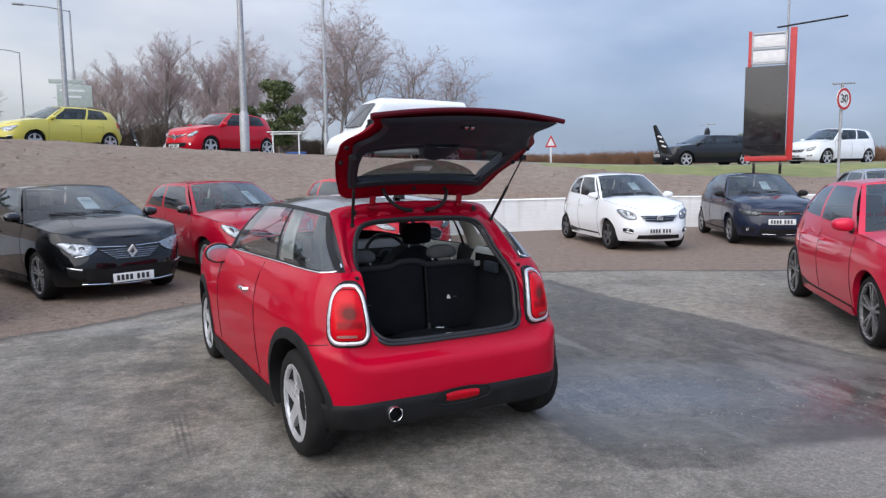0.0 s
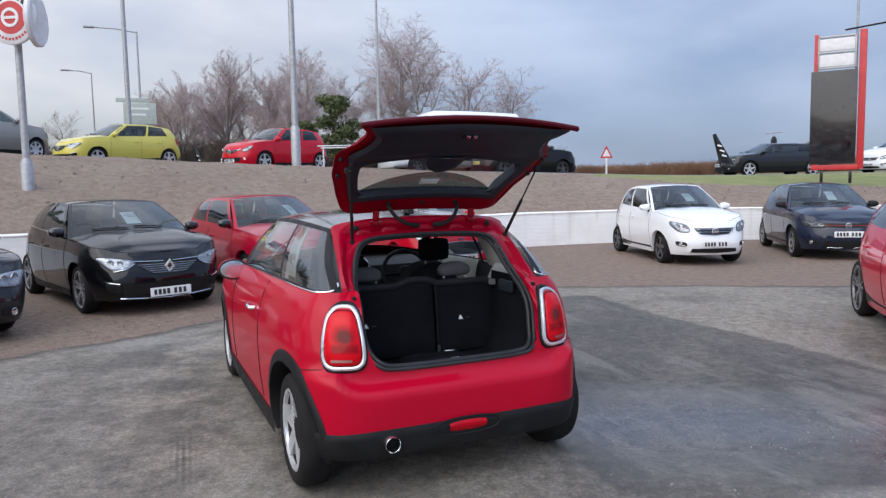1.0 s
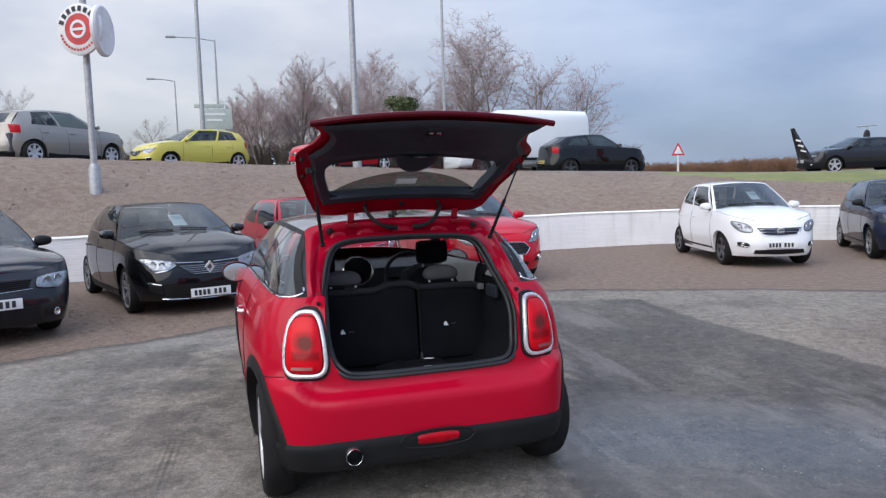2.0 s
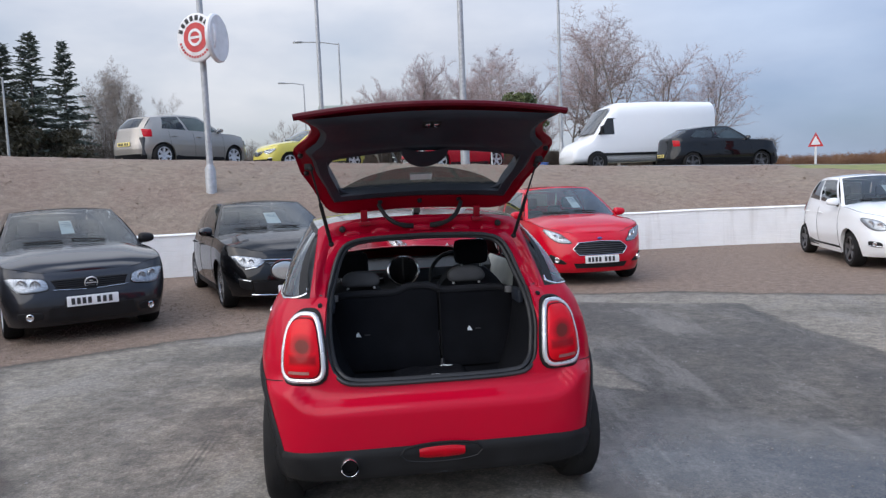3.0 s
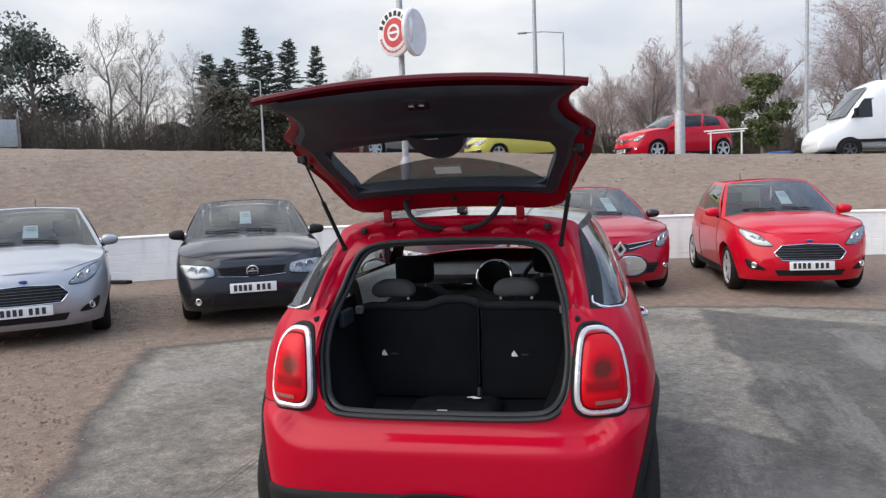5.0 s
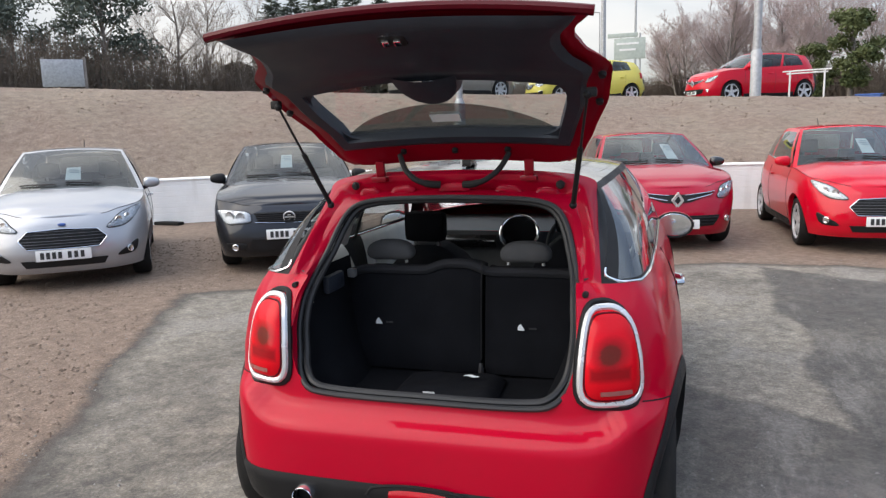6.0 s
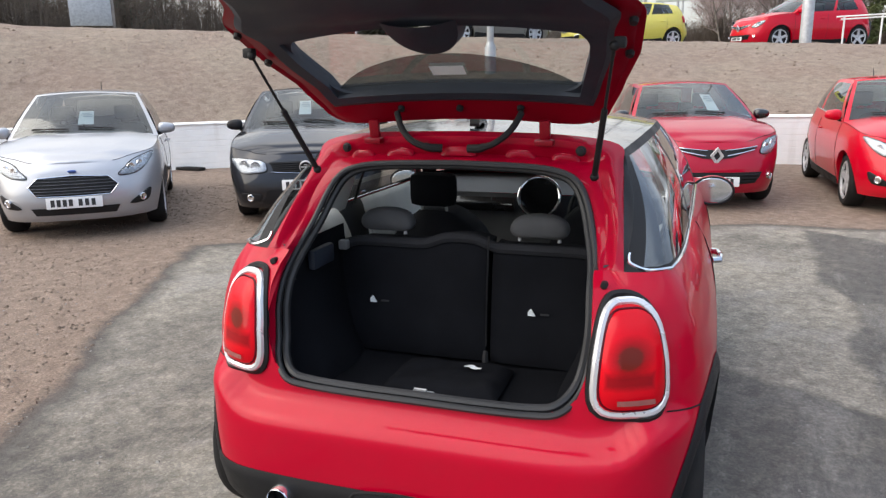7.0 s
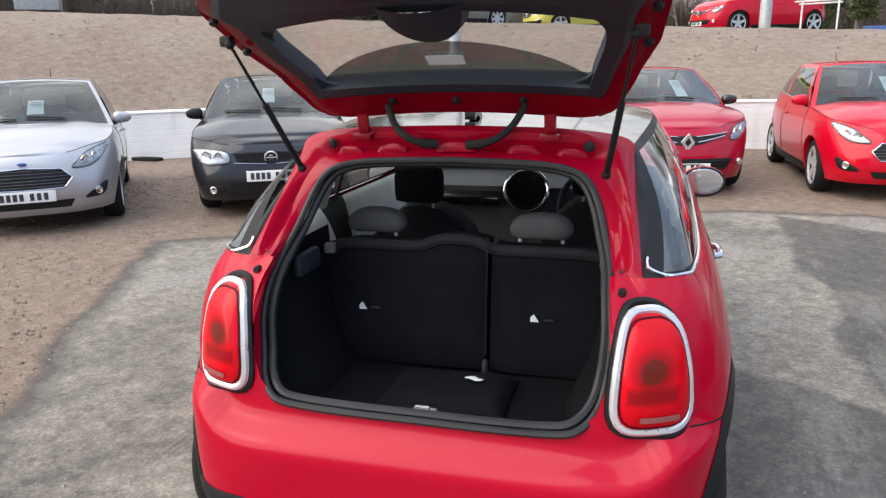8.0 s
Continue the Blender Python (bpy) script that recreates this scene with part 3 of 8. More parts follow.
def smooth_line(pts, n):
    """Points along a smooth curve through control points."""
    pts = [Vector(p) for p in pts]
    out = []
    for i in range(len(pts) - 1):
        p0, p1, p2, p3 = pts[max(i - 1, 0)], pts[i], pts[i + 1], pts[min(i + 2, len(pts) - 1)]
        for k in range(n):
            t = k / n
            out.append(0.5 * (2 * p1 + (p2 - p0) * t + (2 * p0 - 5 * p1 + 4 * p2 - p3) * t * t + (3 * p1 - p0 - 3 * p2 + p3) * t ** 3))
    out.append(pts[-1])
    return out


# ---- the large structure: car park, wall, bank, road, land ----
WALL_LINE = [(-17.4, -8, 0), (-15.4, -2, 0), (-13.3, 3.6, 0), (-11.35, 7.65, 0), (-10.9, 8.5, 0), (-8.9, 11.5, 0), (-3.8, 15.2, 0), (-0.5, 17.2, 0), (2.4, 18.65, 0), (6.3, 19.3, 0), (14, 19.6, 0), (26, 19.9, 0), (46, 20.2, 0)]
CREST_LINE = [(-22.26, -8.24, 3.1), (-19.85, -2.3, 3.05), (-18.21, 2.64, 2.92), (-16.84, 7.04, 2.78), (-15.2, 11.2, 2.66), (-12.9, 14.0, 2.53), (-10.8, 16.6, 2.42), (-8.0, 19.4, 2.26), (-5.5, 21.3, 2.12), (-2.2, 22.6, 1.95), (1.2, 23.0, 1.82), (5.9, 23.6, 1.42), (12.12, 24.2, 1.2), (24.94, 25.0, 1.19), (44.52, 26.5, 1.24)]
EDGE_LINE = [(-23.63, -8.27, 3.12), (-21.03, -2.33, 3.07), (-19.19, 2.62, 2.94), (-17.73, 7.32, 2.8), (-16.1, 11.8, 2.68), (-13.8, 14.9, 2.55), (-11.6, 17.5, 2.44), (-8.7, 20.4, 2.28), (-6.0, 22.4, 2.14), (-2.4, 23.9, 1.97), (1.3, 24.8, 1.86), (5.8, 28.2, 1.72), (11.95, 30.5, 1.66), (24.78, 31.8, 1.75), (44.37, 33.0, 1.71)]


def resampled(line, n):
    pts = smooth_line(line, 12)
    d = [0.0]
    for a, b in zip(pts, pts[1:]):
        d.append(d[-1] + (b - a).length)
    out, j = [], 0
    for i in range(n + 1):
        s = d[-1] * i / n
        while j < len(pts) - 2 and d[j + 1] < s:
            j += 1
        out.append(pts[j].lerp(pts[j + 1], (s - d[j]) / max(1e-6, d[j + 1] - d[j])))
    return out


def matched(line, base):
    """Points on line that face the points of base one by one."""
    fine = resampled(line, 900)
    out, j = [], 0
    for i in range(len(base)):
        a, b = base[max(i - 1, 0)], base[min(i + 1, len(base) - 1)]
        t = (b - a).xy.normalized()
        best = min(range(j, min(j + 260, len(fine))), key=lambda k: abs((fine[k] - base[i]).xy.dot(t)) + 0.02 * (fine[k] - base[i]).xy.length)
        j = best
        out.append(fine[best])
    return out


NS = 220
wall_pts = resampled(WALL_LINE, NS)
crest_pts = matched(CREST_LINE, wall_pts)
crest_pts = [sum((crest_pts[min(max(i + k, 0), NS)] for k in range(-4, 5)), Vector()) / 9 for i in range(NS + 1)]
edge_pts = matched(EDGE_LINE, wall_pts)
edge_pts = [sum((edge_pts[min(max(i + k, 0), NS)] for k in range(-4, 5)), Vector()) / 9 for i in range(NS + 1)]
out_dir = []
for i in range(NS + 1):
    t = (edge_pts[min(i + 3, NS)] - edge_pts[max(i - 3, 0)]).xy.normalized()
    out_dir.append(Vector((-t.y, t.x, 0)))


def strip(name, rows, mat, label, kind="structure", wobble=0.0):
    bm = B()
    vs = []
    for j, row in enumerate(rows):
        vs.append([bm.verts.new(p + Vector((0, 0, wobble * noise.fractal(p * 0.9, 0.9, 2.0, 5) if 0 < j < len(rows) - 1 else 0))) for p in row])
    for a, b in zip(vs, vs[1:]):
        for i in range(len(a) - 1):
            bm.faces.new((a[i], a[i + 1], b[i + 1], b[i]))
    return tagged(part(name, bm, mat, sharp=60, weld=False), label, name.split("_")[0], kind=kind)


# car park: one sheet from the wall's foot out behind the camera
bm = B()
far = 1500.0
ring = [bm.verts.new((p.x, p.y, 0.0)) for p in wall_pts]
mid = [bm.verts.new((lerp(4.0, p.x, 0.5), lerp(2.0, p.y, 0.5), 0.0)) for p in wall_pts]
for i in range(NS):
    bm.faces.new((ring[i], mid[i], mid[i + 1], ring[i + 1]))
hub = bm.verts.new((4.0, 2.0, 0.0))
for i in range(NS):
    bm.faces.new((mid[i], hub, mid[i + 1]))
o1, o2, o3, o4 = (bm.verts.new(v) for v in ((-far, -30, 0), (-far, -far, 0), (far, -far, 0), (far, 22.5, 0)))
bm.faces.new((ring[0], o1, o2, mid[0]))
bm.faces.new((mid[0], o2, hub))
bm.faces.new((hub, o2, o3))
bm.faces.new((hub, o3, mid[NS]))
bm.faces.new((mid[NS], o3, o4, ring[NS]))
tagged(part("ground", bm, GROUND, weld=False), "worn grey tarmac car park with brown gravel edges", "ground", kind="structure")

WALL_H = 0.83
bm = B()
n_in = []
for i in range(NS + 1):
    t = (wall_pts[min(i + 1, NS)] - wall_pts[max(i - 1, 0)]).xy.normalized()
    n_in.append(Vector((-t.y, t.x, 0)))
prof = [(0.0, -0.05)]
for k in range(8):
    prof += [(0.0, 0.1 * k + 0.008), (0.0, 0.1 * k + 0.093), (0.005, 0.1 * k + 0.096), (0.005, 0.1 * k + 0.104)]
prof += [(-0.02, 0.795), (-0.02, WALL_H - 0.02), (0.0, WALL_H), (0.2, WALL_H), (0.22, WALL_H - 0.03), (0.22, -0.05)]
vs = [[bm.verts.new(wall_pts[i] + n_in[i] * o + Vector((0, 0, z + (0.012 * noise.noise(wall_pts[i] * 0.7) if z > 0.5 else 0)))) for o, z in prof] for i in range(NS + 1)]
for a, b in zip(vs, vs[1:]):
    for k in range(len(prof) - 1):
        bm.faces.new((a[k], b[k], b[k + 1], a[k + 1]))
tagged(part("wall_boundary", bm, WALL, sharp=30, weld=False), "low white painted retaining wall, weathered", "wall", kind="structure")

rows = []
for k in range(0, 25):
    f = k / 24
    row = []
    for i in range(NS + 1):
        a = wall_pts[i] + n_in[i] * 0.2 + Vector((0, 0, WALL_H - 0.1))
        b = crest_pts[i]
        p = a.lerp(b, f)
        p.z = lerp(a.z, b.z, math.sin(f * math.pi / 2) ** 0.9)
        row.append(p)
    rows.append(row)
strip("bank", rows, BANK, "sloping bank of bare brown earth and dead grass", wobble=0.07)


def off_row(d, dz=0.0):
    return [edge_pts[i] + out_dir[i] * d + Vector((0, 0, dz)) for i in range(NS + 1)]


verge_rows = [[crest_pts[i].lerp(edge_pts[i], k / 6) for i in range(NS + 1)] for k in range(7)]
turf = next(i for i in range(NS) if crest_pts[i].x > 3.0)
strip("verge_earth", [r[:turf + 1] for r in verge_rows], BANK, "bare earth shoulder along the road edge", wobble=0.03)
strip("verge_grass", [r[turf:] for r in verge_rows], GRASS, "grass verge along the road, pale winter green", wobble=0.03)
strip("kerb", [off_row(0, -0.1), off_row(0, 0.02), off_row(0.12, 0.02), off_row(0.14, -0.1)], STEEL, "grey concrete kerb along the road")
strip("road", [off_row(0.13, -0.08), off_row(4.0, -0.04), off_row(8.2, -0.08)], TARMAC, "grey tarmac main road on top of the bank")
strip("field", [off_row(8.2, -0.08), off_row(8.5, 0.05), off_row(14, 0.1), off_row(30, 0.2), off_row(90, 0.2), off_row(500, 0.2), off_row(2500, 0.2)], FIELD, "rough grass land behind the road")


# ---- cars ----
class Shell:
    """The outer form of a car: a plan outline, an inset that changes with height, and a top line."""

    def __init__(self, yf, yr, half, axles, tyre, top, side, front, rear, square=4.4, sill=0.2, gap=0.045, cols=120, square_rear=None, nose_len=None, nose_sq=2.6, rear_rise=0.0):
        self.yc, self.hl, self.half, self.axles, self.tyre = (yf + yr) / 2, (yf - yr) / 2, half, axles, tyre
        self.top, self.side, self.front, self.rear, self.sill, self.gap = top, side, front, rear, sill, gap
        raw = []
        self.nose_len, self.rear_rise = nose_len, rear_rise
        for k in range(721):
            a = -math.pi / 2 + math.pi * k / 720
            c, s = math.cos(a), math.sin(a)
            sq = (square_rear or square) if s < 0 else square
            if nose_len and s >= 0:
                raw.append(Vector((half * max(0.0, c) ** (2 / nose_sq), yf - nose_len + nose_len * s ** (2 / nose_sq), 0)))
            else:
                raw.append(Vector((half * max(0.0, c) ** (2 / sq), self.yc + self.hl * math.copysign(abs(s) ** (2 / sq), s), 0)))
        d = [0.0]
        for p, q in zip(raw, raw[1:]):
            d.append(d[-1] + (q - p).length)
        self.total, self.raw, self.d = d[-1], raw, d
        self.cols = cols
        self.loop = [self.plan(self.total * i / cols) for i in range(cols + 1)]

    def plan(self, s):
        """Place and outward normal on the right half outline, s metres from the rear centre."""
        s = min(max(s, 0.0), self.total)
        lo, hi = 0, len(self.d) - 1
        while hi - lo > 1:
            m = (lo + hi) // 2
            if self.d[m] <= s:
                lo = m
            else:
                hi = m
        p = self.raw[lo].lerp(self.raw[hi], (s - self.d[lo]) / max(1e-9, self.d[hi] - self.d[lo]))
        a, b = self.raw[max(lo - 3, 0)], self.raw[min(hi + 3, len(self.raw) - 1)]
        t = (b - a).normalized()
        n = Vector((t.y, -t.x, 0))
        if s < 0.02:
            n = Vector((0, -1, 0))
        if s > self.total - 0.02:
            n = Vector((0, 1, 0))
        return p, n

    def along(self, p, n):
        if self.nose_len and n.y > 0:
            return 0.78 + 0.19 * (n.y - 0.25) / 0.6
        return (p.y - self.yc) / self.hl

    def inset(self, q, z):
        wf, wr = step(0.78, 0.97, q), step(0.84, 0.97, -q)
        zr = z - self.rear_rise * step(-0.997, -0.955, q) * step(0.42, 0.54, z) * (1 - step(0.66, 0.78, z))
        return curve_at(self.side, z) * (1 - wf) * (1 - wr) + curve_at(self.front, z) * wf + curve_at(self.rear, zr) * wr

    def at(self, s, z, out=0.0, right=True):
        """A point on the skin: s along the half outline from the rear centre (negative: the other side), z up, out proud of it."""
        flip = -1 if (s < 0) else 1
        p, n = self.plan(abs(s))
        q = self.along(p, n)
        v = p - n * (self.inset(q, z) - out)
        return Vector((v.x * flip, v.y, z))

    def fore(self, e, z, out=0.0):
        """The same, measured from the front centre; positive e is the car's right."""
        return self.at(math.copysign(self.total - abs(e), e if e else 1), z, out)

    def s_of_y(self, y):
        lo, hi = 0.0, self.total
        for _ in range(40):
            m = (lo + hi) / 2
            if self.plan(m)[0].y < y:
                lo = m
            else:
                hi = m
        return lo

    def flank(self, y, z, out=0.0, right=True):
        v = self.at(self.s_of_y(y), z, out)
        return v if right else Vector((-v.x, v.y, v.z))

    def low(self, p):
        z = self.sill
        if abs(p.x) > 0.6 * self.half:
            for ya in self.axles:
                r = self.tyre + self.gap
                if abs(p.y - ya) < r:
                    z = max(z, self.tyre + math.sqrt(r * r - (p.y - ya) ** 2))
        return z

    def body(self, bm, rows=24, top_of=None, loop=None):
        top_z = max(z for _, z in self.top)
        levels = [lerp(self.sill - 0.02, top_z, k / rows) for k in range(rows + 1)]
        for flip in (1, -1):
            vs = []
            for p, n in (loop or self.loop):
                q = self.along(p, n)
                zb = self.low(p)
                zt = max(zb + 0.01, top_of(p, n) if top_of else self.crown(p))
                v = p - n * (self.inset(q, zb) + 0.06)
                col = [bm.verts.new((v.x * flip, v.y, zb + 0.004))]
                for lev in levels:
                    z = min(max(lev, zb), zt)
                    v = p - n * self.inset(q, z)
                    col.append(bm.verts.new((v.x * flip, v.y, z)))
                vs.append(col)
            for a, b in zip(vs, vs[1:]):
                for k in range(rows + 1):
                    bm.faces.new((a[k], b[k], b[k + 1], a[k + 1]))
        return bm

    def crown(self, p):
        return curve_at(self.top, p.y)

    def edge(self, s):
        """The top edge of the skin."""
        p, n = self.plan(abs(s))
        z = self.crown(p)
        q = self.along(p, n)
        v = p - n * self.inset(q, z)
        return Vector((math.copysign(v.x, s) if s else 0.0, v.y, z))


def quad(sh, bm, corners, out=0.012, n=(10, 5), back=-0.02, mirror=False):
    """A thick panel on the front skin; corners are (e, z): lower inner, lower outer, upper outer, upper inner."""
    def f(u, v, o):
        (a, b, c, d) = corners
        e = lerp(lerp(a[0], b[0], u), lerp(d[0], c[0], u), v)
        z = lerp(lerp(a[1], b[1], u), lerp(d[1], c[1], u), v)
        return sh.fore(-e if mirror else e, z, o)
    nu, nv = n
    A = [[bm.verts.new(f(i / nu, j / nv, out)) for i in range(nu + 1)] for j in range(nv + 1)]
    Z = [[bm.verts.new(f(i / nu, j / nv, back)) for i in range(nu + 1)] for j in range(nv + 1)]
    for j in range(nv):
        for i in range(nu):
            bm.faces.new((A[j][i], A[j][i + 1], A[j + 1][i + 1], A[j + 1][i]))
    for j in range(nv):
        for i in (0, nu):
            bm.faces.new((A[j][i], A[j + 1][i], Z[j + 1][i], Z[j][i]))
    for i in range(nu):
        for j in (0, nv):
            bm.faces.new((A[j][i], A[j][i + 1], Z[j][i + 1], Z[j][i]))
    return bm


def soft_quad(sh, bm, corners, out=0.012, mirror=False, power=4.0, dome=0.008, n=36):
    """A panel with rounded corners on the front skin, slightly domed; corners as in quad()."""
    (a, b, c, d) = corners

    def f(u, v, o):
        e = lerp(lerp(a[0], b[0], u), lerp(d[0], c[0], u), v)
        z = lerp(lerp(a[1], b[1], u), lerp(d[1], c[1], u), v)
        return sh.fore(-e if mirror else e, z, o)
    rings = []
    for k, o in ((1.0, -0.015), (1.0, out), (0.96, out + dome * 0.4), (0.75, out + dome * 0.8), (0.5, out + dome), (0.25, out + dome)):
        ring = []
        for j in range(n):
            w = 2 * math.pi * j / n
            cc, ss = math.cos(w), math.sin(w)
            rr = (abs(cc) ** power + abs(ss) ** power) ** (-1 / power)
            ring.append(bm.verts.new(f(0.5 + 0.5 * rr * cc * k, 0.5 + 0.5 * rr * ss * k, o)))
        rings.append(ring)
    for p, q in zip(rings, rings[1:]):
        for j in range(n):
            bm.faces.new((p[j], p[(j + 1) % n], q[(j + 1) % n], q[j]))
    bm.faces.new(rings[-1])
    return bm


def wheel(parent, x, y, r, width, rim_r, rim_mat, spokes, outer=1, style="five", drop=0.0):
    """One wheel with its tyre, rim, spokes and hub; outer is the side it faces."""
    w = width / 2
    hub = new("wheel")
    hub.empty_display_size = 0.05
    hub.parent = parent
    bm = B()
    prof = [(rim_r, -w * 0.85), (rim_r + 0.01, -w), (r - 0.03, -w), (r - 0.008, -w * 0.8), (r, -w * 0.5), (r, w * 0.5), (r - 0.008, w * 0.8), (r - 0.03, w), (rim_r + 0.01, w), (rim_r, w * 0.85), (rim_r - 0.015, 0), (rim_r, -w * 0.85)]
    lathe(bm, prof, 36, (x, y, r - drop))
    part("tyre", bm, TYRE, hub)
    bm = B()
    lathe(bm, [(rim_r + 0.004, outer * w * 0.92), (rim_r - 0.006, outer * w * 0.96), (rim_r - 0.022, outer * w * 0.9), (rim_r - 0.025, outer * w * 0.7)], 36, (x, y, r - drop))
    for k in range(spokes):
        a0 = 2 * math.pi * k / spokes
        pairs = ((a0, 0.034),) if style == "five" else ((a0 - 0.17, 0.012), (a0 + 0.17, 0.012))
        for a, hw in pairs:
            turn = Matrix.Rotation(a, 4, "X")
            vs = []
            for rr, ww, dx in ((0.03, hw * 1.25, 0.70), (rim_r * 0.55, hw, 0.82), (rim_r - 0.012, hw * 0.95, 0.86)):
                for s1, deep in ((-1, 0.0), (1, 0.0), (1, 0.03), (-1, 0.03)):
                    vs.append(bm.verts.new(Vector((x, y, r - drop)) + turn @ Vector((outer * (w * dx - deep), s1 * ww, rr))))
            for q in (0, 4):
                for i in range(4):
                    bm.faces.new((vs[q + i], vs[q + (i + 1) % 4], vs[q + 4 + (i + 1) % 4], vs[q + 4 + i]))
    lathe(bm, [(0.0, outer * w * 0.8), (0.028, outer * w * 0.79), (0.045, outer * w * 0.7), (0.06, outer * w * 0.5)], 20, (x, y, r - drop))
    part("rim", bm, rim_mat, hub, sharp=35)
    bm = B()
    lathe(bm, [(0.0, outer * w * 0.12), (rim_r * 0.9, outer * w * 0.12), (rim_r * 0.9, -outer * w * 0.1), (0.0, -outer * w * 0.1)], 24, (x, y, r - drop))
    lathe(bm, [(rim_r - 0.024, outer * w * 0.72), (rim_r - 0.03, outer * w * 0.4), (rim_r - 0.035, -outer * w * 0.6)], 30, (x, y, r - drop))
    part("wheel_barrel", bm, DISC_DARK, hub)
    return hub


def plate(parent, centre, normal, mat=None, width=0.52, height=0.111, bars=(2, 2, 3)):
    """Number plate with its characters as plain bars."""
    nrm = Vector(normal).normalized()
    side = Vector((0, 0, 1)).cross(nrm).normalized()
    up = nrm.cross(side)
    turn = Matrix((side, nrm, up)).transposed().to_4x4()
    bm = B()
    box(bm, centre, (width, 0.012, height), 0.004, turn)
    p = part("number_plate", bm, mat or PLATE_WHITE, parent, "number plate with dark bars")
    groups = ((-0.20, -0.145, -0.09, -0.035), (0.055, 0.115, 0.175)) if width > 0.3 else ((-0.06,), (0.06,))
    for g in groups:
        for gx in g:
            bm = B()
            box(bm, Vector(centre) + side * gx + nrm * 0.008, (0.036, 0.004, height * 0.62), 0, turn)
            part("plate_bar", bm, INK, p)
    return p


def seat(bm, x, y, z, w=0.46, back=0.56, head=True):
    """A front seat: cushion, leaning backrest, headrest."""
    box(bm, (x, y + 0.18, z), (w, 0.5, 0.16), 0.06)
    box(bm, (x, y - 0.12, z + back * 0.5), (w, 0.15, back), 0.065, Matrix.Rotation(radians(10), 4, "X"))
    if head:
        box(bm, (x, y - 0.2, z + back + 0.13), (w * 0.56, 0.1, 0.19), 0.045)
        for dx in (-0.05, 0.05):
            tube(bm, [(x + dx, y - 0.19, z + back * 0.9), (x + dx, y - 0.2, z + back + 0.08)], 0.006, 6)


def mirror_on(parent, x, y, z, side, mat, sc=1.0):
    bm = B()
    vs = ball(bm, (0, 0, 0), (1, 1, 1), 20)
    for v in vs:
        q = [math.copysign(abs(c) ** 0.72, c) for c in v.co]
        taper = 1 - 0.16 * q[0] * side
        v.co = (0.098 * sc * q[0], 0.072 * sc * q[1], 0.064 * sc * q[2] * taper)
    for v in vs:
        if v.co.y < -0.02 * sc:
            v.co.y = -0.02 * sc
    bmesh.ops.translate(bm, vec=(x + side * 0.11 * sc, y, z + 0.02), verts=vs)
    m = part("door_mirror", bm, mat, parent)
    bm = B()
    tube(bm, [(x - side * 0.03, y + 0.01, z - 0.05), (x + side * 0.05, y + 0.0, z - 0.03)], [0.035, 0.025], 8)
    part("mirror_arm", bm, PLASTIC, m)
    bm = B()
    vs = ball(bm, (0, 0, 0), (0.084 * sc, 0.004, 0.052 * sc), 16)
    bmesh.ops.translate(bm, vec=(x + side * 0.11 * sc, y - 0.023 * sc, z + 0.02), verts=vs)
    part("mirror_glass", bm, CHROME, m)
    return m


def loft_panel(f, ub, vb, panes, nu=6, nv=6):
    """Cut a curved panel f(u, v) at ub and vb; returns the frame mesh and one mesh for each pane (cells given as (i, j))."""
    frame_bm, glasses = B(), []
    for j in range(len(vb) - 1):
        for i in range(len(ub) - 1):
            if (i, j) in panes:
                g = B()
                patch(g, f, nu, nv, ub[i], ub[i + 1], vb[j], vb[j + 1])
                glasses.append(g)
            else:
                patch(frame_bm, f, max(1, int(nu * (ub[i + 1] - ub[i]) * 3) + 1), nv if vb[j + 1] - vb[j] > 0.3 else 1, ub[i], ub[i + 1], vb[j], vb[j + 1])
    return frame_bm, glasses


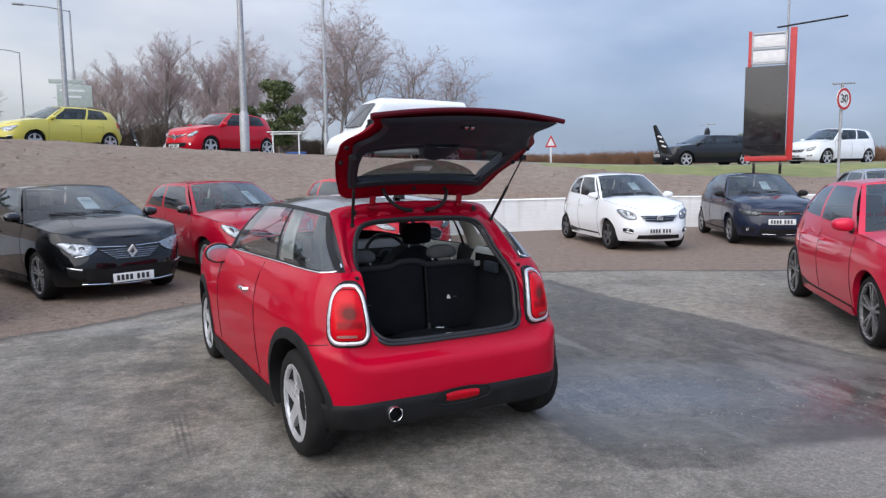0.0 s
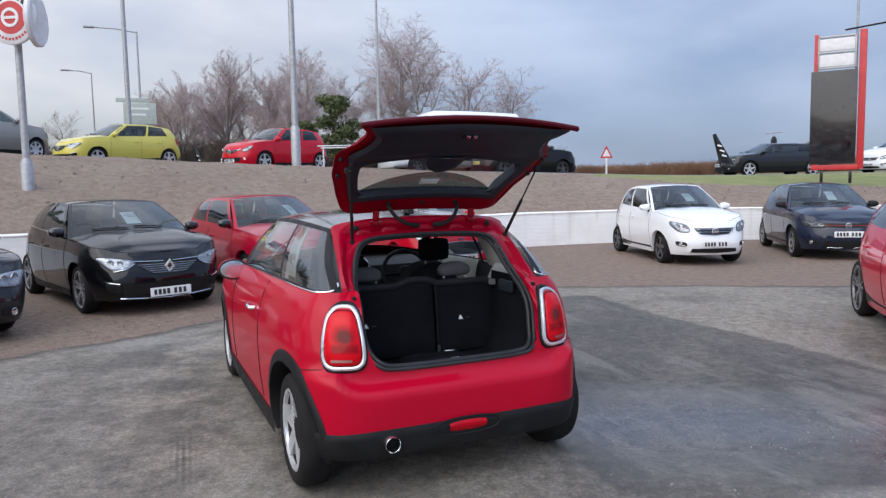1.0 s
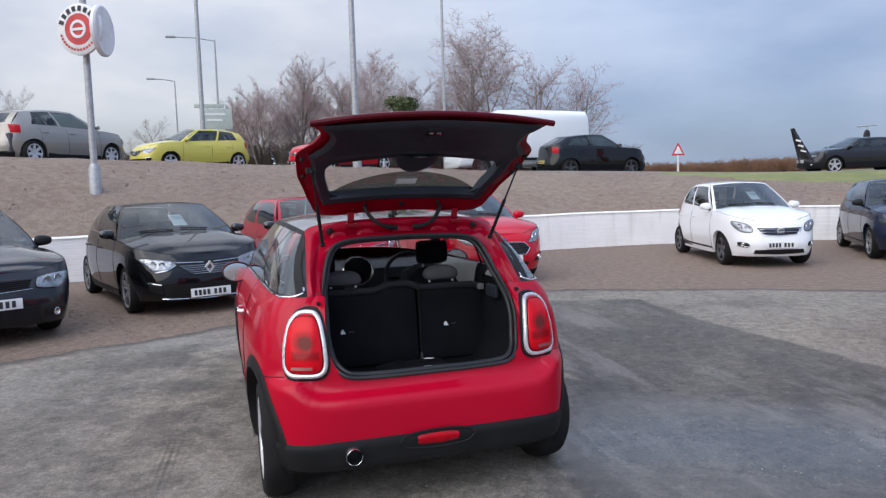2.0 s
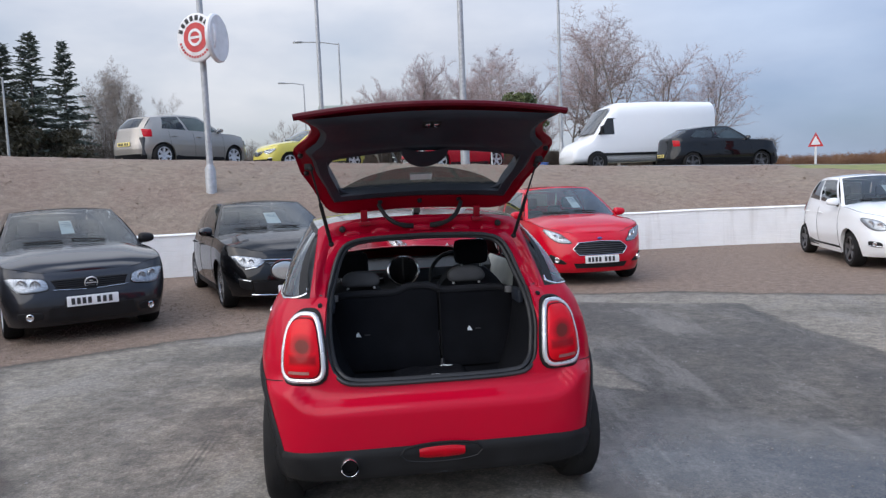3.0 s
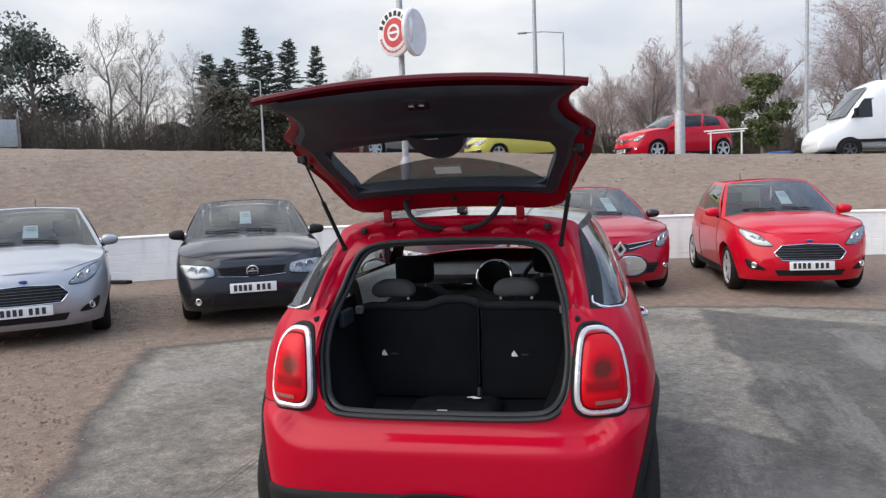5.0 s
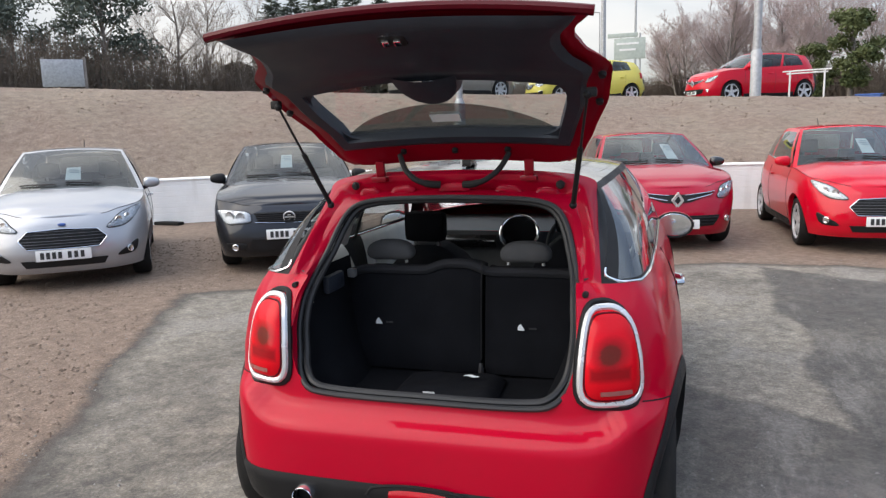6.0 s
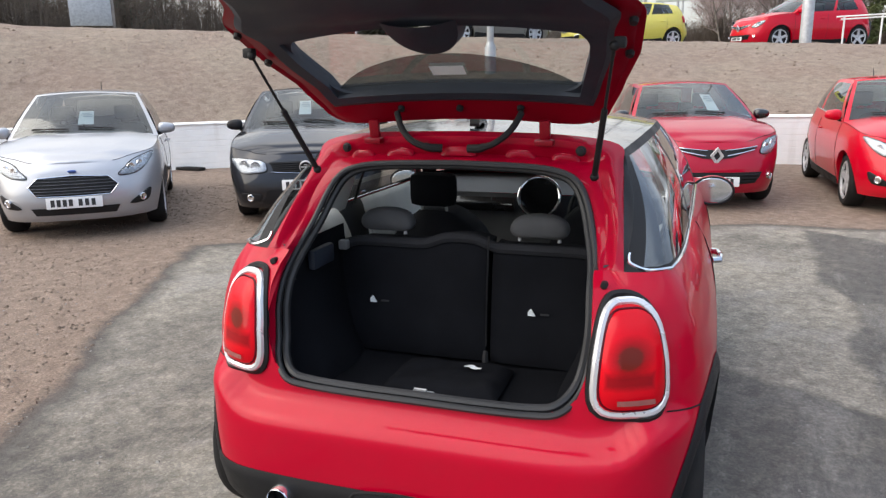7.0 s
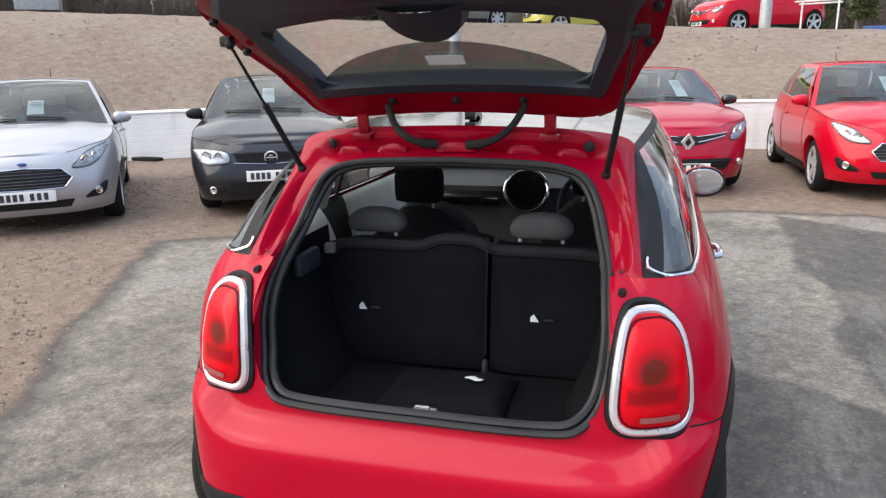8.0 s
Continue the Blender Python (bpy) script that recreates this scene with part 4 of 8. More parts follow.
def hatch_car(name, label, m, spec, group="cars for sale in the car park"):
    """A parked car. Its origin lies on the ground under the front axle, y forward."""
    L, half, H, wb, fo = spec["L"], spec["W"] / 2, spec["H"], spec["wb"], spec["fo"]
    pm = spec["paint"]
    belt, nose, r = spec.get("belt", 0.94), spec.get("nose", 0.76), spec.get("tyre", 0.305)
    cowl, rear = spec.get("cowl", -0.42), fo - L
    shoulder = spec.get("shoulder", 0.10)
    top = [(rear, belt + spec.get("rise", 0.10)), (rear + 0.5, belt + spec.get("rise", 0.10))]
    top += [(lerp(cowl, fo, k / 14), lerp(belt, nose - 0.025, (k / 14) ** 2.0)) for k in range(15)]
    side = [(0.18, 0.075), (0.30, 0.04), (0.45, 0.012), (0.60, 0.0), (0.74, 0.006), (0.84, 0.024), (belt, shoulder * 0.62), (belt + 0.1, shoulder)]
    front = [(0.18, 0.10), (0.26, 0.035), (0.40, 0.0), (0.50, 0.008), (0.60, 0.035), (nose - 0.08, 0.085), (nose, 0.16), (nose + 0.1, 0.3)]
    back = [(0.2, 0.10), (0.32, 0.02), (0.48, 0.0), (0.6, 0.015), (0.78, 0.07), (belt + 0.06, 0.13), (belt + 0.2, 0.2)]
    sh = Shell(fo, rear, half, (0.0, -wb), r, top, side, front, back, spec.get("square", 4.2), nose_len=spec.get("nose_len", 1.1), nose_sq=spec.get("nose_sq", 3.1))
    car = thing(name, m, label, "car", group)
    body = part("body", sh.body(B()), pm, car)
    # bonnet
    i0 = next(i for i, (p, n) in enumerate(sh.loop) if p.y > cowl - 0.05)
    bm = B()
    rows = []
    for i in range(i0, sh.cols + 1):
        e = sh.edge(sh.total * i / sh.cols)
        up = lerp(0.085, 0.035, step(cowl, fo - 0.1, e.y))
        row = []
        for k in range(17):
            a = -1 + 2 * k / 16
            ridge = 0.012 * math.exp(-((abs(a) - 0.6) / 0.14) ** 2) * step(fo, fo - 0.5, e.y)
            row.append(bm.verts.new((e.x * a, e.y, e.z + (up * (1 - abs(a) ** 2.4) + ridge) * math.sqrt(min(1, e.x / (half * 0.6))))))
        rows.append(row)
    for a, b in zip(rows, rows[1:]):
        for k in range(16):
            bm.faces.new((a[k], a[k + 1], b[k + 1], b[k]))
    part("bonnet", bm, pm, car)
    for sgn in (1, -1):
        bm = B()
        tube(bm, [sh.edge(sgn * sh.total * i / sh.cols) + Vector((-sgn * 0.004, 0, 0.002)) for i in range(i0, sh.cols - 9)], 0.0035, 4)
        part("bonnet_seam", bm, PLASTIC, car)
    # cabin
    s_c, s_r = sh.s_of_y(cowl), sh.s_of_y(rear + 0.17)
    zr = H - 0.045
    rf, rr = cowl - spec.get("rake", 0.72), rear + spec.get("tail", 0.47)
    wf, wr = half * spec.get("roof_w", 0.66), half * spec.get("roof_w", 0.66) * 0.89

    def roof_side(u):
        return Vector((lerp(wr, wf, u) + 0.03 * math.sin(math.pi * u), lerp(rr, rf, u), lerp(H - 0.13, zr, u) + 0.045 * math.sin(math.pi * u)))

    def side_f(sgn):
        def f(u, v):
            b = sh.edge(lerp(s_r, s_c, u))
            t = roof_side(u)
            p = b.lerp(t, v)
            p.x += 0.035 * math.sin(math.pi * v) * 0.8
            return Vector((p.x * sgn, p.y, p.z))
        return f

    def wind_f(u, v):
        a = -1 + 2 * u
        b = sh.edge(s_c)
        b = Vector((b.x * a, b.y + 0.30 * (1 - a * a), b.z + 0.06 * (1 - a * a)))
        t = roof_side(1.0)
        t = Vector((t.x * a, t.y + 0.09 * (1 - a * a), t.z + 0.035 * (1 - a * a)))
        p = b.lerp(t, v)
        p.z += 0.02 * math.sin(math.pi * v)
        return p

    def back_f(u, v):
        a = -1 + 2 * u
        b = sh.edge(s_r * abs(a) if abs(a) > 1e-6 else 1e-4)
        b = Vector((abs(b.x) * (1 if a > 0 else -1), b.y, b.z))
        t = roof_side(0.0)
        t = Vector((t.x * a, t.y - 0.07 * (1 - a * a), t.z + 0.03 * (1 - a * a)))
        p = b.lerp(t, v)
        p.y -= 0.03 * math.sin(math.pi * v)
        return p

    def roof_f(u, v):
        a = -1 + 2 * u
        e = roof_side(v)
        bulge = lerp(-0.07, 0.09, v) * (1 - a * a)
        return Vector((e.x * a, e.y + bulge, e.z + 0.04 * (1 - abs(a) ** 2.2)))

    roof_mat = spec.get("roof", pm)
    part("roof", patch(B(), roof_f, 12, 14), roof_mat, car)
    bars = spec.get("pillars", [0.0, 0.20, 0.50, 0.535, 0.945, 1.0])
    panes = {(1, 1), (3, 1)}
    for sgn in (1, -1):
        fr, gl = loft_panel(side_f(sgn), bars, [0, 0.05, 0.90, 1.0], panes)
        pil = part("pillar", fr, pm, car)
        for g in gl:
            part("side_window", g, GLASS_TINT, car)
    fr, gl = loft_panel(wind_f, [0, 0.03, 0.97, 1], [0, 0.03, 0.955, 1], {(1, 1)}, 10, 8)
    part("windscreen_frame", fr, pm, car)
    ws = part("windscreen", gl[0], GLASS_CLEAR, car)
    fr, gl = loft_panel(back_f, [0, 0.16, 0.84, 1], [0, 0.12, 0.86, 1], {(1, 1)}, 10, 6)
    part("tailgate", fr, pm, car)
    part("rear_window", gl[0], GLASS_TINT, car)
    # wipers
    bm = B()
    for u0, u1 in ((0.28, 0.52), (0.58, 0.84)):
        tube(bm, [Vector(wind_f(lerp(u0, u1, k / 6), 0.105 + 0.035 * k / 6)) + Vector((0, 0.014, 0.010)) for k in range(7)], 0.009, 6)
    part("wiper", bm, PLASTIC, car)
    # sale sheet behind the glass
    if "sheet" in spec:
        u0, v0, du, dv = spec["sheet"]
        pap = part("sale_sheet", patch(B(), lambda u, v: Vector(wind_f(u0 + du * u, v0 + dv * v)) + Vector((0, -0.02, -0.012)), 2, 2, thick=0.002, push=(0, -1, 0)), PAPER, car, "white sale sheet behind the windscreen")
        bm = B()
        for k, (a, b) in enumerate(((0.15, 0.8), (0.1, 0.9), (0.1, 0.7))):
            vv = 0.78 - 0.13 * k
            patch(bm, lambda u, v: Vector(wind_f(u0 + du * lerp(a, b, u), v0 + dv * (vv + 0.06 * v))) + Vector((0, -0.012, -0.007)), 1, 1)
        part("sheet_print", bm, PAPER_TEXT, pap)
    # under side and wheel housings
    bm = B()
    box(bm, (0, (fo + rear) / 2, 0.36), (half * 1.25, L - 0.5, 0.34), 0.05)
    box(bm, (0, -wb / 2, 0.34), (half * 1.9, wb - 2 * r - 0.16, 0.22), 0.03)
    box(bm, (0, (cowl + fo) / 2 - 0.1, 0.5), (half * 1.2, fo - cowl - 0.35, 0.3), 0.05)
    part("underbody", bm, PLASTIC, car)
    # cabin furniture
    for sgn in (-1, 1):
        bm = B()
        seat(bm, sgn * half * 0.42, cowl - 0.95, 0.5)
        part("front_seat", bm, FABRIC, car)
    bm = B()
    box(bm, (0, -wb + 0.15, 0.72), (half * 1.35, 0.2, 0.5), 0.06)
    box(bm, (0, -wb - 0.1, 0.55), (half * 1.5, 0.9, 0.5), 0.06)
    part("rear_bench", bm, FABRIC, car)
    for dx in (-0.36, 0.36):
        bm = B()
        box(bm, (dx, -wb + 0.1, 1.03), (0.24, 0.1, 0.16), 0.04)
        part("rear_headrest", bm, ROLL_CLOTH, car)
    bm = B()
    patch(bm, lambda u, v: (lerp(-1, 1, u) * half * 0.84, cowl + 0.18 * (1 - (2 * u - 1) ** 2) - 0.5 * v, belt - 0.03 - 0.06 * v * v), 8, 4)
    patch(bm, lambda u, v: (lerp(-1, 1, u) * half * 0.84, cowl - 0.5 + 0.1 * v, belt - 0.09 - 0.35 * v), 4, 3)
    tube(bm, [Vector((half * 0.42 + 0.18 * math.cos(a), cowl - 0.62 + 0.06 * math.sin(a), belt - 0.08 + 0.17 * math.sin(a))) for a in [2 * math.pi * k / 20 for k in range(20)]], 0.014, 6, closed=True)
    part("dashboard", bm, INTERIOR, car)
    # wheels
    x = half - 0.145
    n, sty, rm = spec.get("spokes", 5), spec.get("style", "five"), spec.get("rim", ALLOY)
    for ya in (0.0, -wb):
        for sgn in (1, -1):
            wheel(car, sgn * x, ya, r, 0.2, r - spec.get("wall", 0.085), rm, n, sgn, sty)
    # mirrors and handles
    for sgn in (1, -1):
        b = sh.edge(s_c)
        mirror_on(car, sgn * (b.x - 0.02), cowl - 0.16, belt + 0.06, sgn, spec.get("mirror", pm))
        doors = spec.get("doors", 5)
        for yy in ((cowl - 1.02,) if doors == 3 else (cowl - 0.92, cowl - 1.75)):
            bm = B()
            v = sh.flank(yy, belt - 0.13, 0.012, sgn > 0)
            tube(bm, [v + Vector((0, -0.08, 0)), v + Vector((sgn * 0.02, -0.05, 0)), v + Vector((sgn * 0.02, 0.05, 0)), v + Vector((0, 0.08, 0))], 0.012, 6)
            part("door_handle", bm, pm, car)
        # shut lines
        ys = (cowl + 0.02, cowl - 1.2) if doors == 3 else (cowl + 0.02, cowl - 1.05, cowl - 1.85)
        for yy in ys:
            bm = B()
            tube(bm, [sh.flank(yy - 0.05 * k / 8, lerp(0.3, belt - 0.02, k / 8), 0.001, sgn > 0) for k in range(9)], 0.0035, 4)
            part("door_seam", bm, PLASTIC, car)
        bm = B()
        patch(bm, lambda u, v: sh.flank(lerp(-wb + r + 0.08, -r - 0.08, u), lerp(0.19, 0.27, v), 0.012, sgn > 0), 12, 2)
        part("sill", bm, PLASTIC if spec.get("sill", True) else pm, car)
        if spec.get("chrome_line"):
            bm = B()
            f = side_f(sgn)
            tube(bm, [f(lerp(0.12, 0.97, k / 14), 0.045) + Vector((sgn * 0.006, 0, 0)) for k in range(15)], 0.008, 5)
            part("window_trim", bm, CHROME, car)
    if spec.get("front"):
        face(car, sh, spec["front"], pm)
    rear_end(car, sh, spec, belt)
    if spec.get("aerial", True):
        bm = B()
        p0 = Vector(roof_f(0.5, spec.get("aerial_at", 0.12)))
        tube(bm, [p0, p0 + Vector((0, -0.05, 0.03)), p0 + Vector((0, -0.14, 0.16))], [0.016, 0.008, 0.004], 6)
        part("aerial", bm, PLASTIC, car)
    return car


def rear_end(car, sh, spec, belt):
    """Tail lamps, rear plate and bumper trim."""
    for sgn in (1, -1):
        bm = B()
        def f(u, v):
            return sh.at(sgn * lerp(0.60 + 0.08 * (1 - v), 0.92, u), lerp(belt - 0.17, belt + 0.05 - 0.02 * u, v), 0.014 - 0.012 * abs(2 * v - 1) ** 5)
        patch(bm, f, 8, 5)
        part("tail_lamp", bm, LAMP_RED, car)
    bm = B()
    patch(bm, lambda u, v: sh.at(lerp(-0.75, 0.75, u) or 1e-4, lerp(0.2, 0.34, v), 0.01), 14, 2)
    part("bumper_trim", bm, PLASTIC, car)
    c = sh.at(1e-4, 0.62, 0.02)
    plate(car, c, (0, -1, 0.12), PLATE_YELLOW)


def face(car, sh, st, pm):
    """The front: grille, lamps, intakes, badge and plate, placed on the skin in metres from the middle and up."""
    for key, mat in (("intake", PLASTIC), ("grille", PLASTIC)):
        for corners in st.get(key, ()):
            for mir in ((False, True)):
                part(key, quad(sh, B(), corners, 0.008, mirror=mir) if corners[0][0] == 0 else soft_quad(sh, B(), corners, 0.008, mir, 3.5, 0.004), mat, car)
    for z0, z1, e0, e1, n in st.get("slats", ()):
        for k in range(n):
            z = lerp(z0, z1, (k + 0.5) / n)
            e = lerp(e0, e1, (k + 0.5) / n)
            bm = B()
            tube(bm, [sh.fore(lerp(-e, e, i / 16) or 1e-4, z, 0.016) for i in range(17)], st.get("slat_r", 0.009), 6)
            part("grille_slat", bm, st.get("slat_mat", CHROME), car)
    for a, b, z0, z1, rad in st.get("lines", ()):
        for sgn in (1, -1):
            bm = B()
            tube(bm, [sh.fore(sgn * lerp(a, b, k / 12), lerp(z0, z1, k / 12), 0.016) for k in range(13)], rad, 6)
            part("chrome_strip", bm, st.get("line_mat", CHROME), car)
    if "lamp" in st:
        c = st["lamp"]
        for mir in (False, True):
            lamp = part("headlamp", soft_quad(sh, B(), c, 0.008, mir, st.get("lamp_power", 4.0), 0.006), st.get("lamp_mat", REFLECTOR), car, "clear headlamp")
            part("lens", soft_quad(sh, B(), c, 0.020, mir, st.get("lamp_power", 4.0), 0.012), GLASS_LENS, lamp)
            rim = B()
            ring = []
            for j in range(40):
                w = 2 * math.pi * j / 40
                pw = st.get("lamp_power", 4.0)
                rr = (abs(math.cos(w)) ** pw + abs(math.sin(w)) ** pw) ** (-1 / pw)
                u, v = 0.5 + 0.5 * rr * math.cos(w), 0.5 + 0.5 * rr * math.sin(w)
                e = lerp(lerp(c[0][0], c[1][0], u), lerp(c[3][0], c[2][0], u), v)
                ring.append(sh.fore(-e if mir else e, lerp(lerp(c[0][1], c[1][1], u), lerp(c[3][1], c[2][1], u), v), 0.006))
            tube(rim, ring, 0.006, 5, closed=True)
            part("lamp_gasket", rim, PLASTIC, lamp)
            (e0, z0), (e1, z1), (e2, z2), (e3, z3) = c
            bm = B()
            for u, v, rad in st.get("bowls", ((0.25, 0.5, 0.045), (0.62, 0.55, 0.05))):
                e = lerp(lerp(e0, e1, u), lerp(e3, e2, u), v)
                z = lerp(lerp(z0, z1, u), lerp(z3, z2, u), v)
                p = sh.fore(-e if mir else e, z, 0.0125)
                q = sh.fore(-e if mir else e, z, 0.10)
                nrm = (q - p).normalized()
                turn = nrm.to_track_quat("Y", "Z").to_matrix().to_4x4()
                tmp = B()
                lathe(tmp, [(0.0, -0.0), (rad * 0.35, 0.004), (rad * 0.4, 0.001), (rad * 0.8, 0.004), (rad, 0.010), (rad * 1.05, 0.0)], 18, (0, 0, 0), "y")
                for v2 in tmp.verts:
                    v2.co = turn @ v2.co + p
                me = bpy.data.meshes.new("tmp")
                tmp.to_mesh(me)
                tmp.free()
                bm.from_mesh(me)
                bpy.data.meshes.remove(me)
            part("lamp_bowl", bm, st.get("bowl_mat", CHROME), lamp)
    for e, z, rad in st.get("fogs", ()):
        for sgn in (1, -1):
            p, q = sh.fore(sgn * e, z, 0.012), sh.fore(sgn * e, z, 0.1)
            turn = (q - p).normalized().to_track_quat("Y", "Z").to_matrix().to_4x4()
            bm = B()
            lathe(bm, [(0.0, 0.0), (rad * 0.75, 0.004), (rad * 0.8, 0.012), (rad, 0.010), (rad * 1.05, -0.01)], 18, (0, 0, 0), "y")
            bmesh.ops.transform(bm, matrix=Matrix.Translation(p) @ turn, verts=bm.verts)
            part("fog_lamp", bm, CHROME, car)
    kind, z, size = st["badge"]
    p = sh.fore(1e-4, z, st.get("badge_out", 0.02))
    lean = Matrix.Rotation(radians(-st.get("lean", 14)), 4, "X")
    bm = B()
    if kind == "diamond":
        pts = [(0, size), (size * 0.72, 0), (0, -size), (-size * 0.72, 0)]
        inn = [(0, size * 0.52), (size * 0.36, 0), (0, -size * 0.52), (-size * 0.36, 0)]
        A = [bm.verts.new((a, 0.02, b)) for a, b in pts]
        I = [bm.verts.new((a, 0.012, b)) for a, b in inn]
        Z = [bm.verts.new((a, -0.01, b)) for a, b in pts]
        for k in range(4):
            k2 = (k + 1) % 4
            bm.faces.new((A[k], A[k2], I[k2], I[k]))
            bm.faces.new((Z[k], Z[k2], A[k2], A[k]))
    elif kind == "oval":
        vs = ball(bm, (0, 0, 0), (size * 1.9, 0.012, size * 0.75), 20)
    else:
        lathe(bm, [(size * 0.86, 0.0), (size * 0.88, 0.014), (size, 0.012), (size * 1.02, -0.01)], 26, (0, 0, 0), "y")
        box(bm, (0, 0.006, size * 0.02), (size * 1.6, 0.008, size * 0.16))
        box(bm, (0, 0.006, -size * 0.3), (size * 0.9, 0.008, size * 0.14))
        box(bm, (0, 0.006, size * 0.38), (size * 0.5, 0.008, size * 0.14))
    bmesh.ops.transform(bm, matrix=Matrix.Translation(p) @ lean, verts=bm.verts)
    part("badge", bm, BLUE if kind == "oval" else SATIN, car, sharp=25)
    zp = st.get("plate", 0.45)
    plate(car, sh.fore(1e-4, zp, 0.02) + Vector((0, 0.008, 0)), (0, 1, 0.06))


FRONT_FORD = dict(intake=[((0.0, 0.27), (0.38, 0.27), (0.42, 0.345), (0.0, 0.345)), ((0.50, 0.33), (0.76, 0.345), (0.82, 0.50), (0.58, 0.40))],
                  grille=[((0.0, 0.465), (0.34, 0.47), (0.42, 0.56), (0.0, 0.56)), ((0.0, 0.56), (0.42, 0.56), (0.34, 0.645), (0.0, 0.66))],
                  slats=[(0.475, 0.56, 0.35, 0.41, 3), (0.565, 0.655, 0.41, 0.34, 3)], slat_r=0.0042, slat_mat=ALLOY_DARK,
                  lines=[(0.0, 0.335, 0.665, 0.648, 0.007), (0.425, 0.335, 0.56, 0.648, 0.006), (0.425, 0.34, 0.56, 0.468, 0.005), (0.34, 0.0, 0.468, 0.462, 0.006)],
                  lamp=((0.40, 0.635), (0.70, 0.650), (1.02, 0.875), (0.62, 0.765)), lamp_power=3.6, bowls=((0.3, 0.45, 0.042), (0.62, 0.5, 0.036)),
                  fogs=[(0.66, 0.40, 0.04)], badge=("oval", 0.705, 0.022), plate=0.40)
FRONT_GOLF = dict(intake=[((0.0, 0.25), (0.48, 0.25), (0.42, 0.41), (0.0, 0.41)), ((0.50, 0.27), (0.76, 0.29), (0.78, 0.37), (0.48, 0.37))],
                  grille=[((0.0, 0.585), (0.33, 0.60), (0.40, 0.70), (0.0, 0.705))], slats=[(0.595, 0.70, 0.34, 0.39, 5)], slat_mat=PLASTIC, slat_r=0.006,
                  lamp=((0.41, 0.60), (0.74, 0.572), (0.96, 0.750), (0.45, 0.722)), lamp_power=4.6, bowl_mat=REFLECTOR, bowls=((0.30, 0.5, 0.05), (0.64, 0.55, 0.055)), fogs=[(0.62, 0.32, 0.04)],
                  lines=[(0.05, 0.38, 0.583, 0.60, 0.004)], badge=("disc", 0.645, 0.068), plate=0.462)
FRONT_POLO = dict(intake=[((0.0, 0.24), (0.44, 0.24), (0.40, 0.36), (0.0, 0.36)), ((0.50, 0.29), (0.76, 0.31), (0.78, 0.41), (0.50, 0.38))],
                  grille=[((0.0, 0.62), (0.38, 0.635), (0.40, 0.705), (0.0, 0.695))], slats=[(0.625, 0.695, 0.38, 0.39, 1)], slat_mat=SIGN_RED, slat_r=0.004,
                  lamp=((0.38, 0.625), (0.74, 0.625), (0.95, 0.76), (0.42, 0.705)), lamp_mat=DISC_DARK, bowls=((0.28, 0.5, 0.036), (0.62, 0.55, 0.042)), lamp_power=4.0, fogs=[(0.64, 0.345, 0.03)],
                  lines=[(0.10, 0.36, 0.245, 0.25, 0.005)], badge=("disc", 0.66, 0.052), plate=0.50)
FRONT_CLIO5 = dict(intake=[((0.0, 0.22), (0.56, 0.23), (0.58, 0.40), (0.0, 0.41)), ((0.58, 0.29), (0.78, 0.33), (0.78, 0.45), (0.60, 0.43))],
                   grille=[((0.0, 0.50), (0.22, 0.535), (0.42, 0.665), (0.0, 0.66))], slats=[(0.525, 0.655, 0.20, 0.40, 5)], slat_r=0.004,
                   lines=[(0.0, 0.62, 0.205, 0.235, 0.009), (0.06, 0.46, 0.675, 0.69, 0.007), (0.60, 0.78, 0.42, 0.45, 0.008), (0.42, 0.52, 0.66, 0.60, 0.007), (0.52, 0.68, 0.60, 0.575, 0.008)],
                   lamp=((0.47, 0.60), (0.72, 0.585), (0.98, 0.765), (0.40, 0.705)), lamp_power=4.5, bowls=((0.40, 0.55, 0.036), (0.68, 0.55, 0.040)), bowl_mat=REFLECTOR, fogs=[],
                   badge=("diamond", 0.615, 0.085), badge_out=0.03, plate=0.29)
FRONT_CLIO4 = dict(intake=[((0.0, 0.30), (0.46, 0.32), (0.54, 0.45), (0.0, 0.45))], grille=[((0.0, 0.60), (0.16, 0.61), (0.52, 0.72), (0.0, 0.70))],
                   slats=[(0.33, 0.44, 0.45, 0.50, 3)], slat_mat=PLASTIC, lines=[(0.12, 0.46, 0.635, 0.70, 0.009), (0.10, 0.52, 0.695, 0.735, 0.006)],
                   lamp=((0.50, 0.65), (0.74, 0.64), (1.02, 0.86), (0.70, 0.79)), lamp_power=2.8, fogs=[(0.66, 0.40, 0.04)],
                   badge=("diamond", 0.64, 0.105), badge_out=0.03, plate=0.345)
FRONT_VIVA = dict(intake=[((0.0, 0.235), (0.46, 0.25), (0.42, 0.32), (0.0, 0.32)), ((0.50, 0.35), (0.72, 0.37), (0.74, 0.46), (0.52, 0.44))],
                  grille=[((0.0, 0.565), (0.28, 0.585), (0.40, 0.69), (0.0, 0.685))], slats=[(0.60, 0.685, 0.30, 0.37, 2)], slat_r=0.006,
                  lines=[(0.0, 0.30, 0.56, 0.58, 0.007), (0.30, 0.42, 0.58, 0.70, 0.007), (0.50, 0.74, 0.37, 0.39, 0.006)],
                  lamp=((0.44, 0.615), (0.70, 0.62), (0.96, 0.83), (0.52, 0.75)), lamp_power=3.0, fogs=[(0.62, 0.41, 0.032)], badge=("disc", 0.63, 0.058), plate=0.40)

